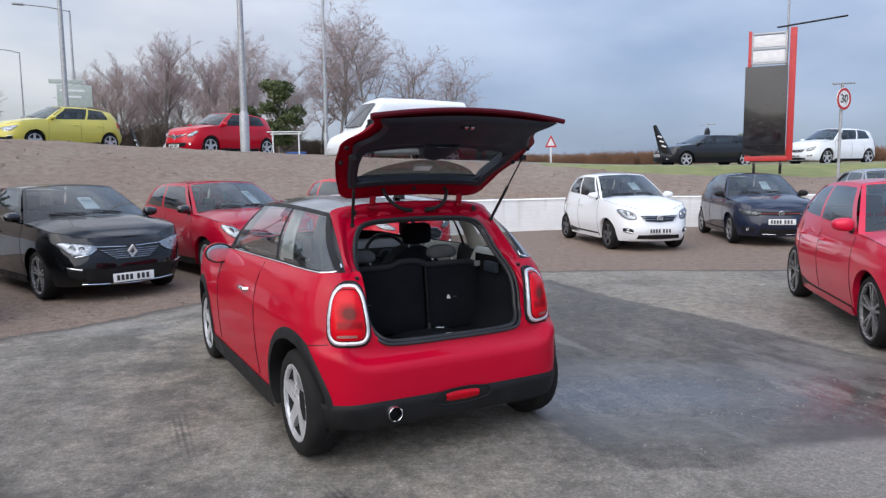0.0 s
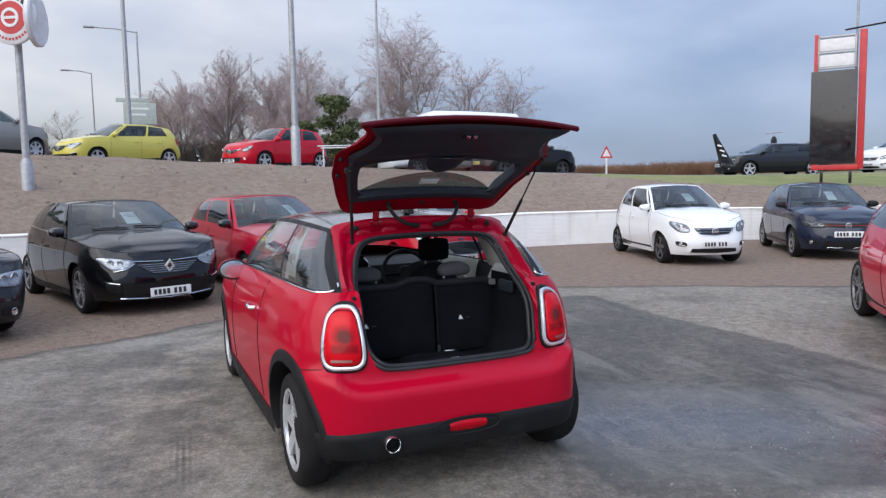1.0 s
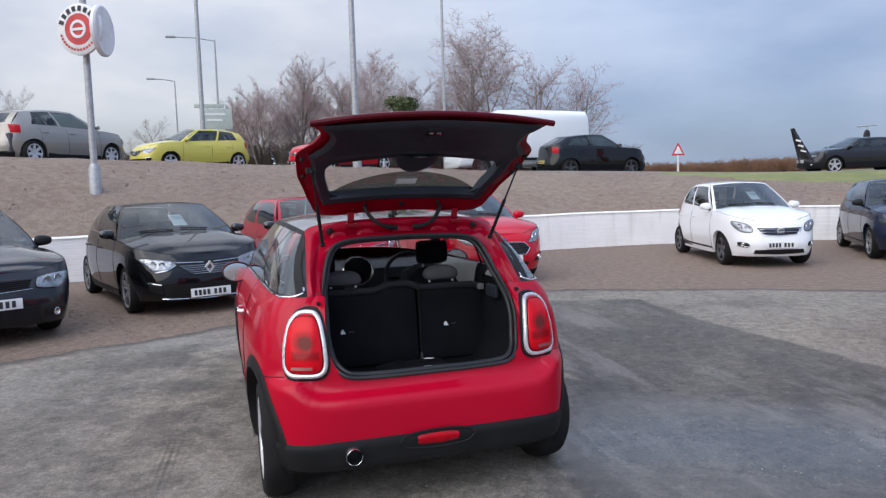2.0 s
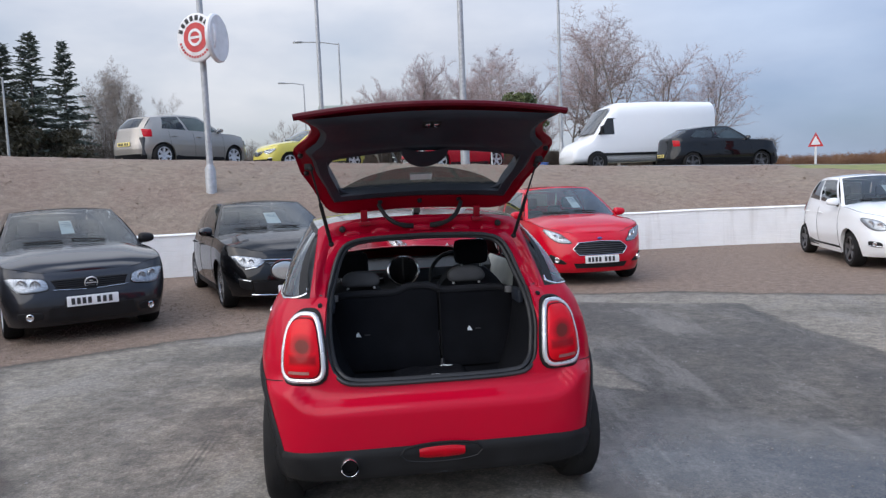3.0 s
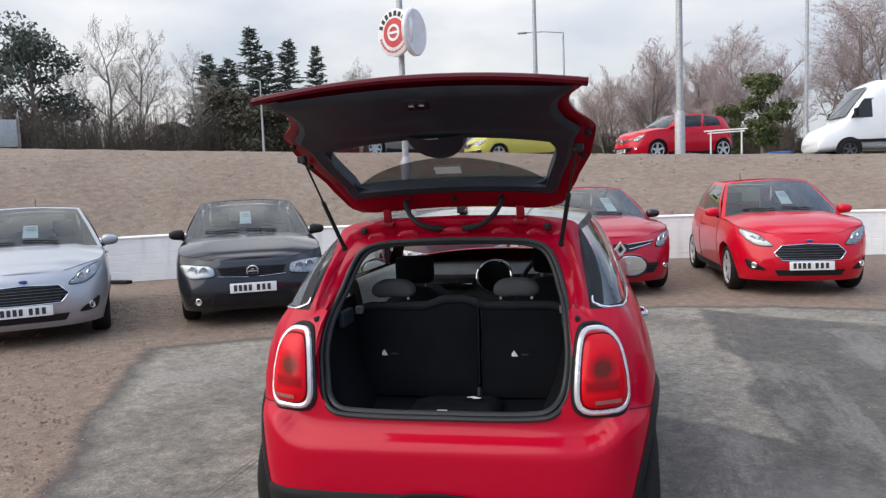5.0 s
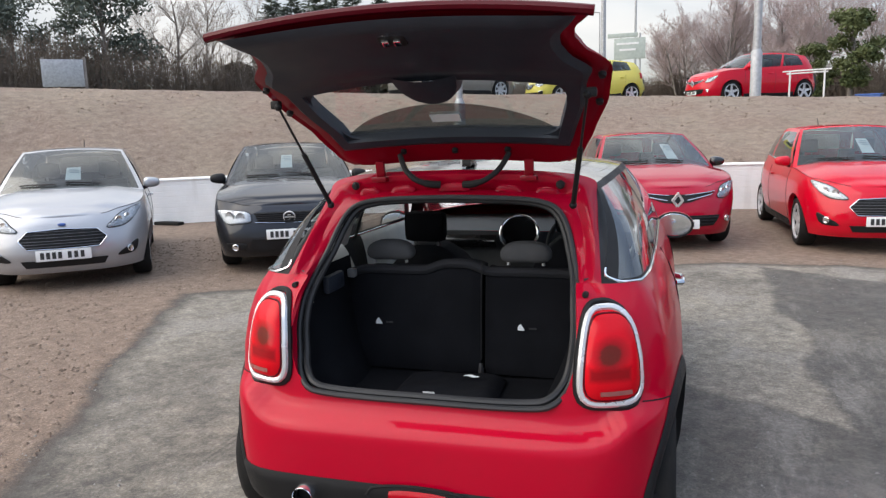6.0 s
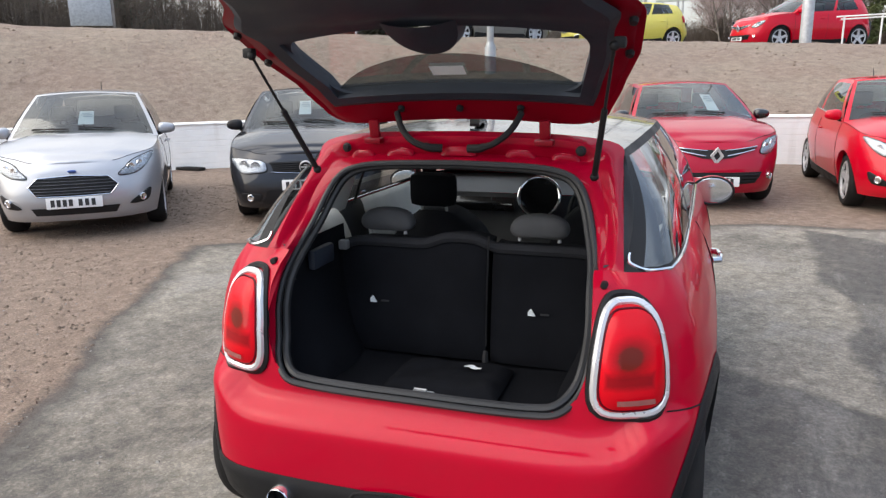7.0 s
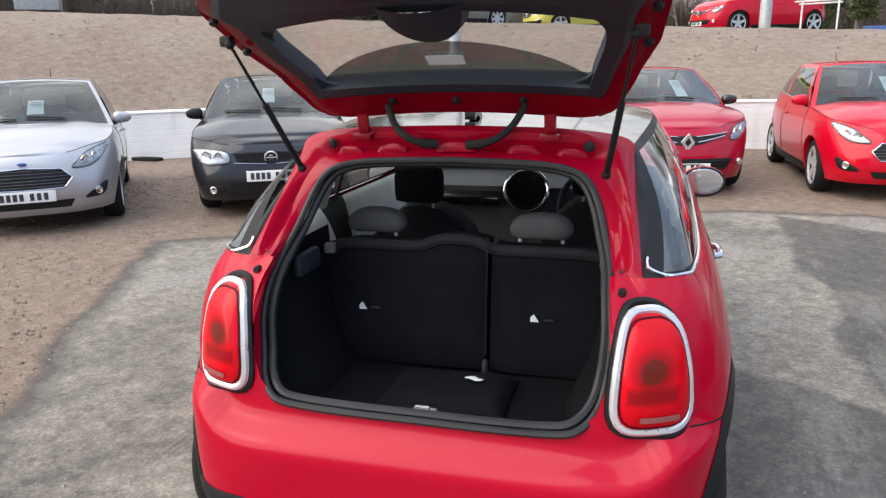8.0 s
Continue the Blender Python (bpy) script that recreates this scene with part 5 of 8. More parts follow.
yaw = radians
silver_fiesta = hatch_car("parked_car", "silver three-door hatchback facing out from the wall", pose(-7.10, 4.91, 0, 0, 0, -112.8),
    dict(L=3.97, W=1.72, H=1.48, wb=2.49, fo=0.82, paint=PAINT_SILVER, belt=0.95, nose=0.80, doors=3, front=FRONT_FORD, sheet=(0.42, 0.22, 0.11, 0.28), mirror=PAINT_SILVER, pillars=[0, 0.18, 0.42, 0.46, 0.945, 1]))
red_fiesta = hatch_car("parked_car", "bright red three-door hatchback facing out from the wall", pose(-0.99, 12.20, 0, 0, 0, -148.0),
    dict(L=3.97, W=1.72, H=1.48, wb=2.49, fo=0.82, paint=PAINT_CORAL, belt=0.95, nose=0.80, doors=3, front=FRONT_FORD, sheet=(0.40, 0.25, 0.10, 0.36), mirror=PAINT_CORAL, chrome_line=True, pillars=[0, 0.18, 0.42, 0.46, 0.945, 1]))
golf = hatch_car("parked_car", "dark grey hatchback with a honeycomb grille", pose(-6.02, 7.14, 0, 0, 0, -123.3),
    dict(L=4.2, W=1.76, H=1.46, wb=2.578, fo=0.88, paint=PAINT_GREY, belt=0.95, nose=0.80, doors=3, front=FRONT_GOLF, sheet=(0.47, 0.30, 0.10, 0.34), mirror=PLASTIC, aerial=False, roof_w=0.68, tyre=0.31, nose_sq=4.0, nose_len=0.95))
black_clio = hatch_car("parked_car", "black five-door hatchback with a chrome diamond badge", pose(-4.73, 9.43, 0, 0, 0, -131.4),
    dict(L=4.05, W=1.80, H=1.44, wb=2.583, fo=0.85, paint=PAINT_BLACK, belt=0.95, nose=0.80, front=FRONT_CLIO5, sheet=(0.42, 0.24, 0.13, 0.34), mirror=GLOSS_BLACK, rim=TWO_TONE, style="double", aerial=False, tyre=0.315, wall=0.075, chrome_line=True))
red_clio = hatch_car("parked_car", "dark red hatchback with a large diamond badge", pose(-3.12, 11.0, 0, 0, 0, -137.0),
    dict(L=4.06, W=1.73, H=1.45, wb=2.589, fo=0.83, paint=PAINT_CHERRY, belt=0.95, nose=0.80, front=FRONT_CLIO4, sheet=(0.30, 0.2, 0.10, 0.42), mirror=GLOSS_BLACK, aerial=False))
white_viva = hatch_car("parked_car", "small white five-door city car", pose(3.72, 14.30, 0, 0, 0, -168.4),
    dict(L=3.675, W=1.60, H=1.485, wb=2.385, fo=0.74, paint=PAINT_WHITE, belt=0.96, nose=0.82, front=FRONT_VIVA, sheet=(0.40, 0.28, 0.13, 0.3), mirror=PAINT_WHITE, rim=ALLOY_DARK, tyre=0.29, aerial=False, sill=False))
blue_polo = hatch_car("parked_car", "blue-black five-door hatchback with a thin red grille line", pose(6.52, 15.04, 0, 0, 0, 174.6),
    dict(L=3.97, W=1.68, H=1.45, wb=2.47, fo=0.79, paint=PAINT_NAVY, belt=0.94, nose=0.80, front=FRONT_POLO, sheet=(0.40, 0.25, 0.12, 0.35), mirror=PLASTIC, rim=TWO_TONE, style="double", aerial=False, sill=False))
pale_car = hatch_car("parked_car", "pale silver hatchback behind the other cars", pose(9.6, 15.2, 0, 0, 0, 172),
    dict(L=4.0, W=1.72, H=1.52, wb=2.5, fo=0.82, paint=PAINT_SILVER, belt=0.95, nose=0.80, front=FRONT_FORD, sheet=(0.4, 0.25, 0.12, 0.3), aerial=False))
red_near = hatch_car("parked_car", "cherry red five-door hatchback with dark alloy wheels", pose(4.49, 6.05, 0, 0, 0, 168.8),
    dict(L=4.05, W=1.78, H=1.46, wb=2.6, fo=0.85, paint=PAINT_ROSE, belt=0.96, nose=0.80, front=FRONT_CLIO4, mirror=PAINT_ROSE, rim=TWO_TONE, style="double", aerial=False, tyre=0.318, wall=0.065, sill=False))


# ---- the red hatchback with its tailgate up; its origin lies between the tail lamps, y forward ----
MINI = Matrix((( 0.868, -0.497, 0, -0.062), (0.497, 0.868, 0, 3.985), (0, 0, 1, 0.018), (0, 0, 0, 1)))
APERTURE = [(0.0, 0.640), (0.20, 0.640), (0.36, 0.645), (0.43, 0.660), (0.475, 0.700), (0.495, 0.760), (0.505, 0.860), (0.500, 0.950), (0.490, 1.030),
            (0.470, 1.100), (0.445, 1.180), (0.412, 1.240), (0.360, 1.272), (0.250, 1.287), (0.0, 1.293)]
MT = 0.302


def open_hatchback():
    belt = 1.03
    top = [(-0.24, belt), (0.6, 1.03), (2.05, 1.0), (2.5, 0.95), (3.3, 0.86), (3.62, 0.74)]
    side = [(0.18, 0.04), (0.28, 0.016), (0.45, 0.003), (0.62, 0.0), (0.75, 0.008), (0.86, 0.032), (0.95, 0.066), (0.99, 0.090), (1.03, 0.122)]
    front = [(0.18, 0.10), (0.3, 0.02), (0.45, 0.0), (0.6, 0.02), (0.74, 0.10), (0.9, 0.2)]
    rear = [(0.17, 0.075), (0.24, 0.026), (0.34, 0.004), (0.42, 0.0), (0.515, 0.0), (0.54, 0.004), (0.558, 0.016), (0.572, 0.040), (0.586, 0.066), (0.606, 0.080), (0.63, 0.085), (0.68, 0.09), (0.80, 0.105), (0.90, 0.130), (0.93, 0.143), (0.96, 0.163), (0.99, 0.192), (1.01, 0.218), (1.03, 0.248)]
    sh = Shell(3.58, -0.24, 0.862, (2.725, 0.23), MT, top, side, front, rear, 4.3, 0.232, 0.054, 190, 6.5, rear_rise=0.075)
    car = thing("hatchback_car", MINI, "glossy red three-door hatchback with a black roof and its tailgate raised", "car")
    side_edge = [(0.6395, 0.0), (0.6402, 0.20)] + [(z, x) for x, z in APERTURE[2:9]]

    def top_of(p, n):
        if p.y > 0.3:
            return sh.crown(p)
        q = sh.along(p, n)
        for k in range(79):
            z = 0.640 + 0.005 * k
            if p.x - n.x * sh.inset(q, z) < curve_at(side_edge, z):
                return z
        return sh.crown(p)

    # columns set closer together where the boot opening cuts the skin
    marks = sorted([sh.total * i / sh.cols for i in range(sh.cols + 1)] + [0.30 + 0.40 * k / 90 for k in range(91)] + [sh.s_of_y(ya + w * (MT + 0.054 + d)) for ya in (0.23, 2.725) for w in (-1, 1) for d in (-0.001, 0.001)])
    marks = [a for a, b in zip(marks, marks[1:]) if b - a > 0.0008] + [marks[-1]]
    body = part("body", sh.body(B(), 46, top_of, [sh.plan(a) for a in marks]), PAINT_RED, car)
    # bonnet
    cowl = 1.98
    i0 = next(i for i, (p, n) in enumerate(sh.loop) if p.y > cowl - 0.04)
    bm = B()
    rows = []
    for i in range(i0, sh.cols + 1):
        e = sh.edge(sh.total * i / sh.cols)
        up = lerp(0.10, 0.05, step(cowl, 3.55, e.y))
        rows.append([bm.verts.new((e.x * a, e.y, e.z + up * (1 - abs(a) ** 2.4) * min(1, e.x / 0.5))) for a in [-1 + k / 6 for k in range(13)]])
    for a, b in zip(rows, rows[1:]):
        for k in range(12):
            bm.faces.new((a[k], a[k + 1], b[k + 1], b[k]))
    part("bonnet", bm, PAINT_RED, car)

    # rear frame above the belt
    def skin(x, z):
        lo, hi = 0.0, 1.2
        for _ in range(30):
            m = (lo + hi) / 2
            if sh.at(m + 1e-5, z).x < x:
                lo = m
            else:
                hi = m
        return sh.at(lo + 1e-5, z)
    y103 = skin(0.49, 1.03).y

    def rim(x, z):
        sunk = curve_at([(0.64, 0.0), (0.66, 0.0), (0.74, 0.06), (0.95, 0.075), (1.12, 0.07), (1.21, 0.03), (1.27, 0.0)], min(max(z, 0.64), 1.27))
        if z <= 1.03:
            return skin(abs(x), z).y + sunk
        return lerp(y103, 0.275, (z - 1.03) / 0.263) + sunk
    s_r = 0.80
    o0 = sh.edge(s_r)
    corner = Vector((0.528, 0.37, 1.335))
    inner = [Vector((x, rim(x, z), z)) for x, z in APERTURE[8:]]
    outer = [o0, o0.lerp(corner, 0.28), o0.lerp(corner, 0.58), o0.lerp(corner, 0.86), Vector((0.512, 0.372, 1.352)), Vector((0.33, 0.335, 1.384)), Vector((0.0, 0.315, 1.394))]
    fine_i, fine_o = smooth_line(inner, 5), smooth_line(outer, 5)

    def ring(sgn):
        def f(u, v):
            k = u * (len(fine_i) - 1)
            i = min(int(k), len(fine_i) - 2)
            a = fine_i[i].lerp(fine_i[i + 1], k - i)
            b = fine_o[i].lerp(fine_o[i + 1], k - i)
            p = a.lerp(b, v)
            k0 = 1 - step(0.0, 0.22, u)
            if k0 > 0:
                e = sh.edge(lerp(0.56, s_r, max(0.0, (v - 0.2) / 0.8)))
                foot = fine_i[0].lerp(skin(0.502, 1.03), v / 0.2) if v < 0.2 else skin(0.502, 1.03).lerp(e, step(0.2, 0.5, v))
                p = p.lerp(foot, k0)
            swell = 0.022 * math.sin(math.pi * min(1.0, u * 1.5)) * 4 * v * (1 - v)
            p += Vector((0.35, -0.8, 0.4)) * swell
            # a raised outer band, a sunk gutter beside the seal
            dep = curve_at([(0.0, 0.0), (0.15, -0.004), (0.42, -0.018), (0.55, 0.0), (0.72, 0.014), (1.0, 0.0)], v)
            hdr = step(0.55, 0.8, u)
            dep *= step(0.0, 0.12, u)
            p += Vector((0.35 * (1 - hdr), -1.0, 0.55 * hdr)).normalized() * dep * (1 + 0.8 * hdr)
            return Vector((p.x * sgn, p.y, p.z))
        return f
    bm = B()
    for sgn in (1, -1):
        patch(bm, ring(sgn), 30, 12)
    part("rear_frame", bm, PAINT_RED_RECESS, car, "red painted frame round the boot opening")
    # jamb between the outer skin and the sunk seal
    for sgn in (1, -1):
        bm = B()

        def jamb(u, v):
            z = lerp(0.645, 1.03, u)
            x = curve_at([(zz, xx) for xx, zz in APERTURE[2:9]], max(0.645, z))
            a = skin(x + 0.012 * step(0.66, 0.76, z), z)
            b = Vector((x, rim(x, z), z))
            p = a.lerp(b, v) + Vector((0.010 * math.sin(math.pi * v), -0.004 * math.sin(math.pi * v), 0))
            return Vector((p.x * sgn, p.y, p.z))
        patch(bm, jamb, 24, 6)
        part("boot_jamb", bm, PAINT_RED_RECESS, car)
    # pressed ribs and bolt caps in the header above the opening
    def header(x, v):
        k = 1.0 - abs(x) / 0.50
        return Vector((x, lerp(0.290, 0.345, v) + 0.05 * (1 - k) * 0.6, lerp(1.318, 1.372, v) - 0.030 * (1 - k) ** 2))
    for x0, x1 in ((-0.40, -0.31), (-0.26, -0.16), (-0.06, 0.06), (0.16, 0.26), (0.31, 0.40)):
        bm = B()

        def rib(u, v):
            e = (1 - abs(2 * u - 1) ** 4) * (1 - abs(2 * v - 1) ** 4)
            return header(lerp(x0, x1, u), v) + Vector((0, -0.016, 0.010)) * e - Vector((0, -0.004, 0.004))
        patch(bm, rib, 12, 8)
        part("header_pressing", bm, PAINT_RED_RECESS, car)
    # rubber seal round the opening
    loop = [Vector((x, rim(x, z) - 0.006, z)) for x, z in APERTURE]
    half = smooth_line(loop, 5)
    full = [Vector((-p.x, p.y, p.z)) for p in half[::-1][1:-1]]
    seal = half + full
    bm = B()
    tube(bm, seal, 0.0105, 8, closed=True)
    part("boot_seal", bm, RUBBER, car, "grey-black rubber seal")
    bm = B()
    tube(bm, [Vector((p.x * 0.965, p.y + 0.022, 0.965 + (p.z - 0.965) * 0.965)) for p in seal], 0.013, 8, closed=True)
    part("inner_seal", bm, RUBBER, car)

    # dark liners in the wheel arches
    for ya in (0.23, 2.725):
        for sgn in (1, -1):
            bm = B()
            lathe(bm, [(0.0, 0.0), (0.30, 0.0), (0.33, sgn * 0.10), (0.345, sgn * 0.17)], 28, (sgn * 0.56, ya, 0.36))
            part("wheel_housing", bm, PLASTIC, car)
    # cabin sides, screen, roof
    s_c = sh.s_of_y(cowl)

    def roof_side(u):
        return Vector((lerp(0.528, 0.565, u) + 0.035 * math.sin(math.pi * u), lerp(0.37, 1.62, u), lerp(1.335, 1.352, u) + 0.022 * math.sin(math.pi * u)))

    def side_f(sgn, out=0.0):
        def f(u, v):
            b = sh.edge(lerp(s_r, s_c, u))
            p = b.lerp(roof_side(u), v)
            p.x += 0.03 * math.sin(math.pi * v) + out
            return Vector((p.x * sgn, p.y, p.z))
        return f
    for sgn in (1, -1):
        fr, gl = loft_panel(side_f(sgn), [0.0, 0.03, 0.40, 0.425, 0.955, 1.0], [0, 0.035, 0.93, 1.0], {(1, 1), (3, 1)}, 12, 8)
        part("window_frame", fr, PLASTIC, car)
        for g in gl:
            part("side_window", g, GLASS_SIDE, car)
        bm = B()
        f = side_f(sgn, 0.004)
        tube(bm, smooth_line([f(0.0, 0.14), f(0.001, 0.10), f(0.008, 0.06), f(0.035, 0.015), f(0.08, 0.004)], 5) + [f(0.97 * k / 24, 0.004) for k in range(3, 25)], 0.0055, 6)
        part("belt_trim", bm, CHROME, car, "chrome strip under the side windows")

    def wind_f(u, v):
        a = -1 + 2 * u
        b = sh.edge(s_c)
        b = Vector((b.x * a, b.y + 0.22 * (1 - a * a), b.z + 0.06 * (1 - a * a)))
        t = roof_side(1.0)
        t = Vector((t.x * a, t.y + 0.10 * (1 - a * a), t.z + 0.035 * (1 - a * a)))
        return b.lerp(t, v)
    fr, gl = loft_panel(wind_f, [0, 0.05, 0.95, 1], [0, 0.04, 0.94, 1], {(1, 1)}, 10, 8)
    part("windscreen_frame", fr, PLASTIC, car)
    part("windscreen", gl[0], GLASS_PALE, car)

    def roof_f(u, v, dz=0.0, k=1.0):
        a = -1 + 2 * u
        e = roof_side(v)
        bulge = lerp(-0.055, 0.10, v) * (1 - a * a)
        return Vector((e.x * a * k, e.y + bulge, e.z + dz + 0.045 * (1 - abs(a) ** 2.4)))
    bm = B()
    patch(bm, roof_f, 18, 18, thick=0.022, push=(0, 0, -1))
    part("roof", bm, GLOSS_BLACK, car, "gloss black roof")
    part("headlining", patch(B(), lambda u, v: roof_f(u, v, -0.035, 0.97), 10, 8, v0=0.03, v1=0.97), TRIM_GREY, car)
    bm = B()
    patch(bm, lambda u, v: Vector((0.018 * (2 * u - 1), lerp(0.50, 0.66, v), 1.375 + 0.062 * math.sin(math.pi * min(1, v * 0.85 + 0.3)))), 2, 6, thick=0.03, push=(0, 0, -1))
    part("aerial_fin", bm, GLOSS_BLACK, car)

    # tail lamps
    for sgn in (1, -1):
        sc, zc, sw, zh = 0.672, 0.820, 0.128, 0.143

        def rim_pt(a, k, out):
            c, s = math.cos(a), math.sin(a)
            n = 4.8
            rr = (abs(c) ** n + abs(s) ** n) ** (-1 / n)
            dz = zh * rr * s * k
            wide = 1.0 - 0.10 * (dz / zh) * (1 if dz > 0 else 0.2)
            return sh.at(sgn * (sc + sw * wide * rr * c * k + 0.012 * dz / zh), zc + dz, out)
        bm = B()
        ks = [(1.0, 0.008), (0.97, 0.022), (0.85, 0.034), (0.6, 0.04), (0.42, 0.042)]
        rings = [[bm.verts.new(rim_pt(2 * math.pi * j / 48, k, o)) for j in range(48)] for k, o in ks]
        for a, b in zip(rings, rings[1:]):
            for j in range(48):
                bm.faces.new((a[j], a[(j + 1) % 48], b[(j + 1) % 48], b[j]))
        bm.faces.new(rings[-1])
        lamp = part("tail_lamp", bm, LAMP_LENS, car, "red tail lamp in a chrome ring")
        bm = B()
        tube(bm, [rim_pt(2 * math.pi * j / 48, 1.03, 0.014) for j in range(48)], 0.0125, 8, closed=True)
        part("lamp_ring", bm, SATIN, lamp)
        bm = B()
        tube(bm, [rim_pt(2 * math.pi * j / 48, 0.925, 0.024) for j in range(48)], 0.0045, 6, closed=True)
        part("lens_groove", bm, PAINT_LIP, lamp)
        bm = B()
        tube(bm, [rim_pt(2 * math.pi * j / 48, 1.13, 0.002) for j in range(48)], 0.012, 6, closed=True)
        part("lamp_gasket", bm, PLASTIC, lamp)
        bm = B()
        patch(bm, lambda u, v: sh.at(sgn * lerp(sc - 0.068, sc + 0.062, u), lerp(zc - 0.114, zc - 0.100, v), 0.041), 8, 2)
        part("reversing_light", bm, LAMP_AMBER, lamp)
        # small button beside the lamp
        bm = B()
        p = skin(0.525, 1.0)
        lathe(bm, [(0.0, -0.012), (0.01, -0.01), (0.011, 0.01)], 12, (sgn * p.x, p.y - 0.004, p.z), "y")
        part("rubber_stop", bm, PLASTIC, car)

    # lower trim, exhaust, rear fog lamp
    def valance_top(s):
        return 0.368 - 0.012 * step(0.45, 0.75, abs(s)) + 0.035 * step(0.85, 1.02, abs(s))
    bm = B()
    patch(bm, lambda u, v: sh.at(lerp(-1.02, 1.02, u) or 1e-4, lerp(0.218, valance_top(lerp(-1.02, 1.02, u)), v), 0.012 - 0.010 * step(0.8, 1, v)), 60, 8)
    patch(bm, lambda u, v: sh.at(lerp(-0.98, 0.98, u) or 1e-4, 0.218, 0.012 - 0.5 * v), 40, 2)
    val = part("rear_valance", bm, PLASTIC, car, "black plastic lower bumper")
    bm = B()
    tube(bm, [sh.at((lerp(-0.19, 0.19, k / 16) or 1e-4), 0.328 + 0.048 * math.sin(math.pi * k / 16) ** 0.3, 0.010) for k in range(17)], 0.005, 6)
    tube(bm, [sh.at((lerp(-0.19, 0.19, k / 16) or 1e-4), 0.328 - 0.046 * math.sin(math.pi * k / 16) ** 0.3, 0.010) for k in range(17)], 0.005, 6)
    part("fog_lamp_surround", bm, PLASTIC, val)
    bm = B()
    patch(bm, lambda u, v: sh.at((lerp(-0.105, 0.105, u) or 1e-4), 0.330 + (v - 0.5) * (0.058 - 0.018 * abs(2 * u - 1) ** 3), 0.022 - 0.012 * abs(2 * v - 1) ** 3), 12, 6)
    part("fog_lamp", bm, LAMP_RED, val, "red rear fog lamp")
    ey = sh.at(0.45, 0.29).y - 0.035
    bm = B()
    lathe(bm, [(0.033, 0.16), (0.034, -0.012), (0.038, -0.017), (0.041, -0.012), (0.041, 0.14)], 28, (-0.42, ey - 0.0, 0.298), "y")
    ex = part("exhaust", bm, CHROME, car, "chrome exhaust tip")
    bm = B()
    lathe(bm, [(0.0, 0.05), (0.0325, 0.05), (0.0325, -0.006)], 24, (-0.42, ey, 0.298), "y")
    part("exhaust_bore", bm, PLASTIC, ex)
    # bumper corner seams
    for sgn in (1, -1):
        bm = B()
        tube(bm, [sh.at(sgn * lerp(0.80, 1.12, k / 8), lerp(0.665, 0.64, k / 8), 0.001) for k in range(9)], 0.003, 4)
        part("bumper_seam", bm, PLASTIC, car)
        # shut lines at both edges of the door
        bm = B()
        tube(bm, [sh.flank(0.96 - 0.10 * (k / 10) ** 2, lerp(1.0, 0.3, k / 10), 0.001, sgn > 0) for k in range(11)], 0.0035, 4)
        part("door_seam", bm, PLASTIC, car)
        bm = B()
        tube(bm, [sh.flank(2.0 + 0.05 * math.sin(k * 0.3), lerp(0.98, 0.3, k / 10), 0.001, sgn > 0) for k in range(11)], 0.0035, 4)
        part("door_seam", bm, PLASTIC, car)
        bm = B()
        v = sh.flank(1.19, 0.811, 0.0, sgn > 0)
        tube(bm, [v + Vector((0, -0.085, 0)), v + Vector((sgn * 0.028, -0.07, 0)), v + Vector((sgn * 0.034, 0.0, 0.002)), v + Vector((sgn * 0.028, 0.07, 0)), v + Vector((0, 0.085, 0))], 0.0135, 8)
        part("door_handle", bm, CHROME, car, "chrome door handle")
        # wheel arch cladding and sill
        for ya in (0.23, 2.725):
            bm = B()

            def clad(u, v):
                an = lerp(-0.42, math.pi + 0.42, u)
                slim = step(0.35, 0.9, -math.cos(an)) if ya < 1 else 0.0
                rad = lerp(0.352 - 0.012 * slim, 0.415 - 0.046 * slim, v)
                return sh.flank(ya + rad * math.cos(an), max(0.19, MT + rad * math.sin(an)), 0.012 - 0.010 * v ** 3, sgn > 0)
            patch(bm, clad, 40, 4)
            patch(bm, lambda u, v: sh.flank(ya + 0.352 * math.cos(lerp(-0.42, math.pi + 0.42, u)), max(0.19, MT + 0.352 * math.sin(lerp(-0.42, math.pi + 0.42, u))), 0.012 - 0.25 * v, sgn > 0), 40, 2)
            part("wheel_arch", bm, PLASTIC, car, "black plastic wheel arch")
        bm = B()
        patch(bm, lambda u, v: sh.flank(lerp(0.60, 2.35, u), lerp(0.15, 0.28, v), 0.016 - 0.012 * v ** 3, sgn > 0), 20, 4)
        part("sill", bm, PLASTIC, car)
        # mirror: chrome-backed
        b = sh.flank(1.86, 1.0, 0.0, sgn > 0)
        bm = B()
        vs = ball(bm, (0, 0, 0), (0.108, 0.08, 0.076), 24)
        for v2 in vs:
            if v2.co.y < -0.03:
                v2.co.y = -0.03
        bmesh.ops.translate(bm, vec=(sgn * 0.85, 1.99, 0.968), verts=vs)
        mir = part("door_mirror", bm, PAINT_RED, car)
        bm = B()
        tube(bm, [(sgn * 0.72, 2.02, 0.93), (sgn * 0.80, 2.01, 0.935)], [0.04, 0.03], 10)
        part("mirror_arm", bm, PLASTIC, mir)
        bm = B()
        tube(bm, [(sgn * (0.85 + 0.100 * math.cos(a)), 1.959, 0.968 + 0.070 * math.sin(a)) for a in [2 * math.pi * k / 28 for k in range(28)]], 0.007, 6, closed=True)
        part("mirror_rim", bm, PLASTIC, mir)
        bm = B()
        vs = ball(bm, (0, 0, 0), (0.097, 0.003, 0.067), 24)
        bmesh.ops.rotate(bm, cent=(0, 0, 0), matrix=Matrix.Rotation(radians(4 if sgn > 0 else -2), 3, "X"), verts=vs)
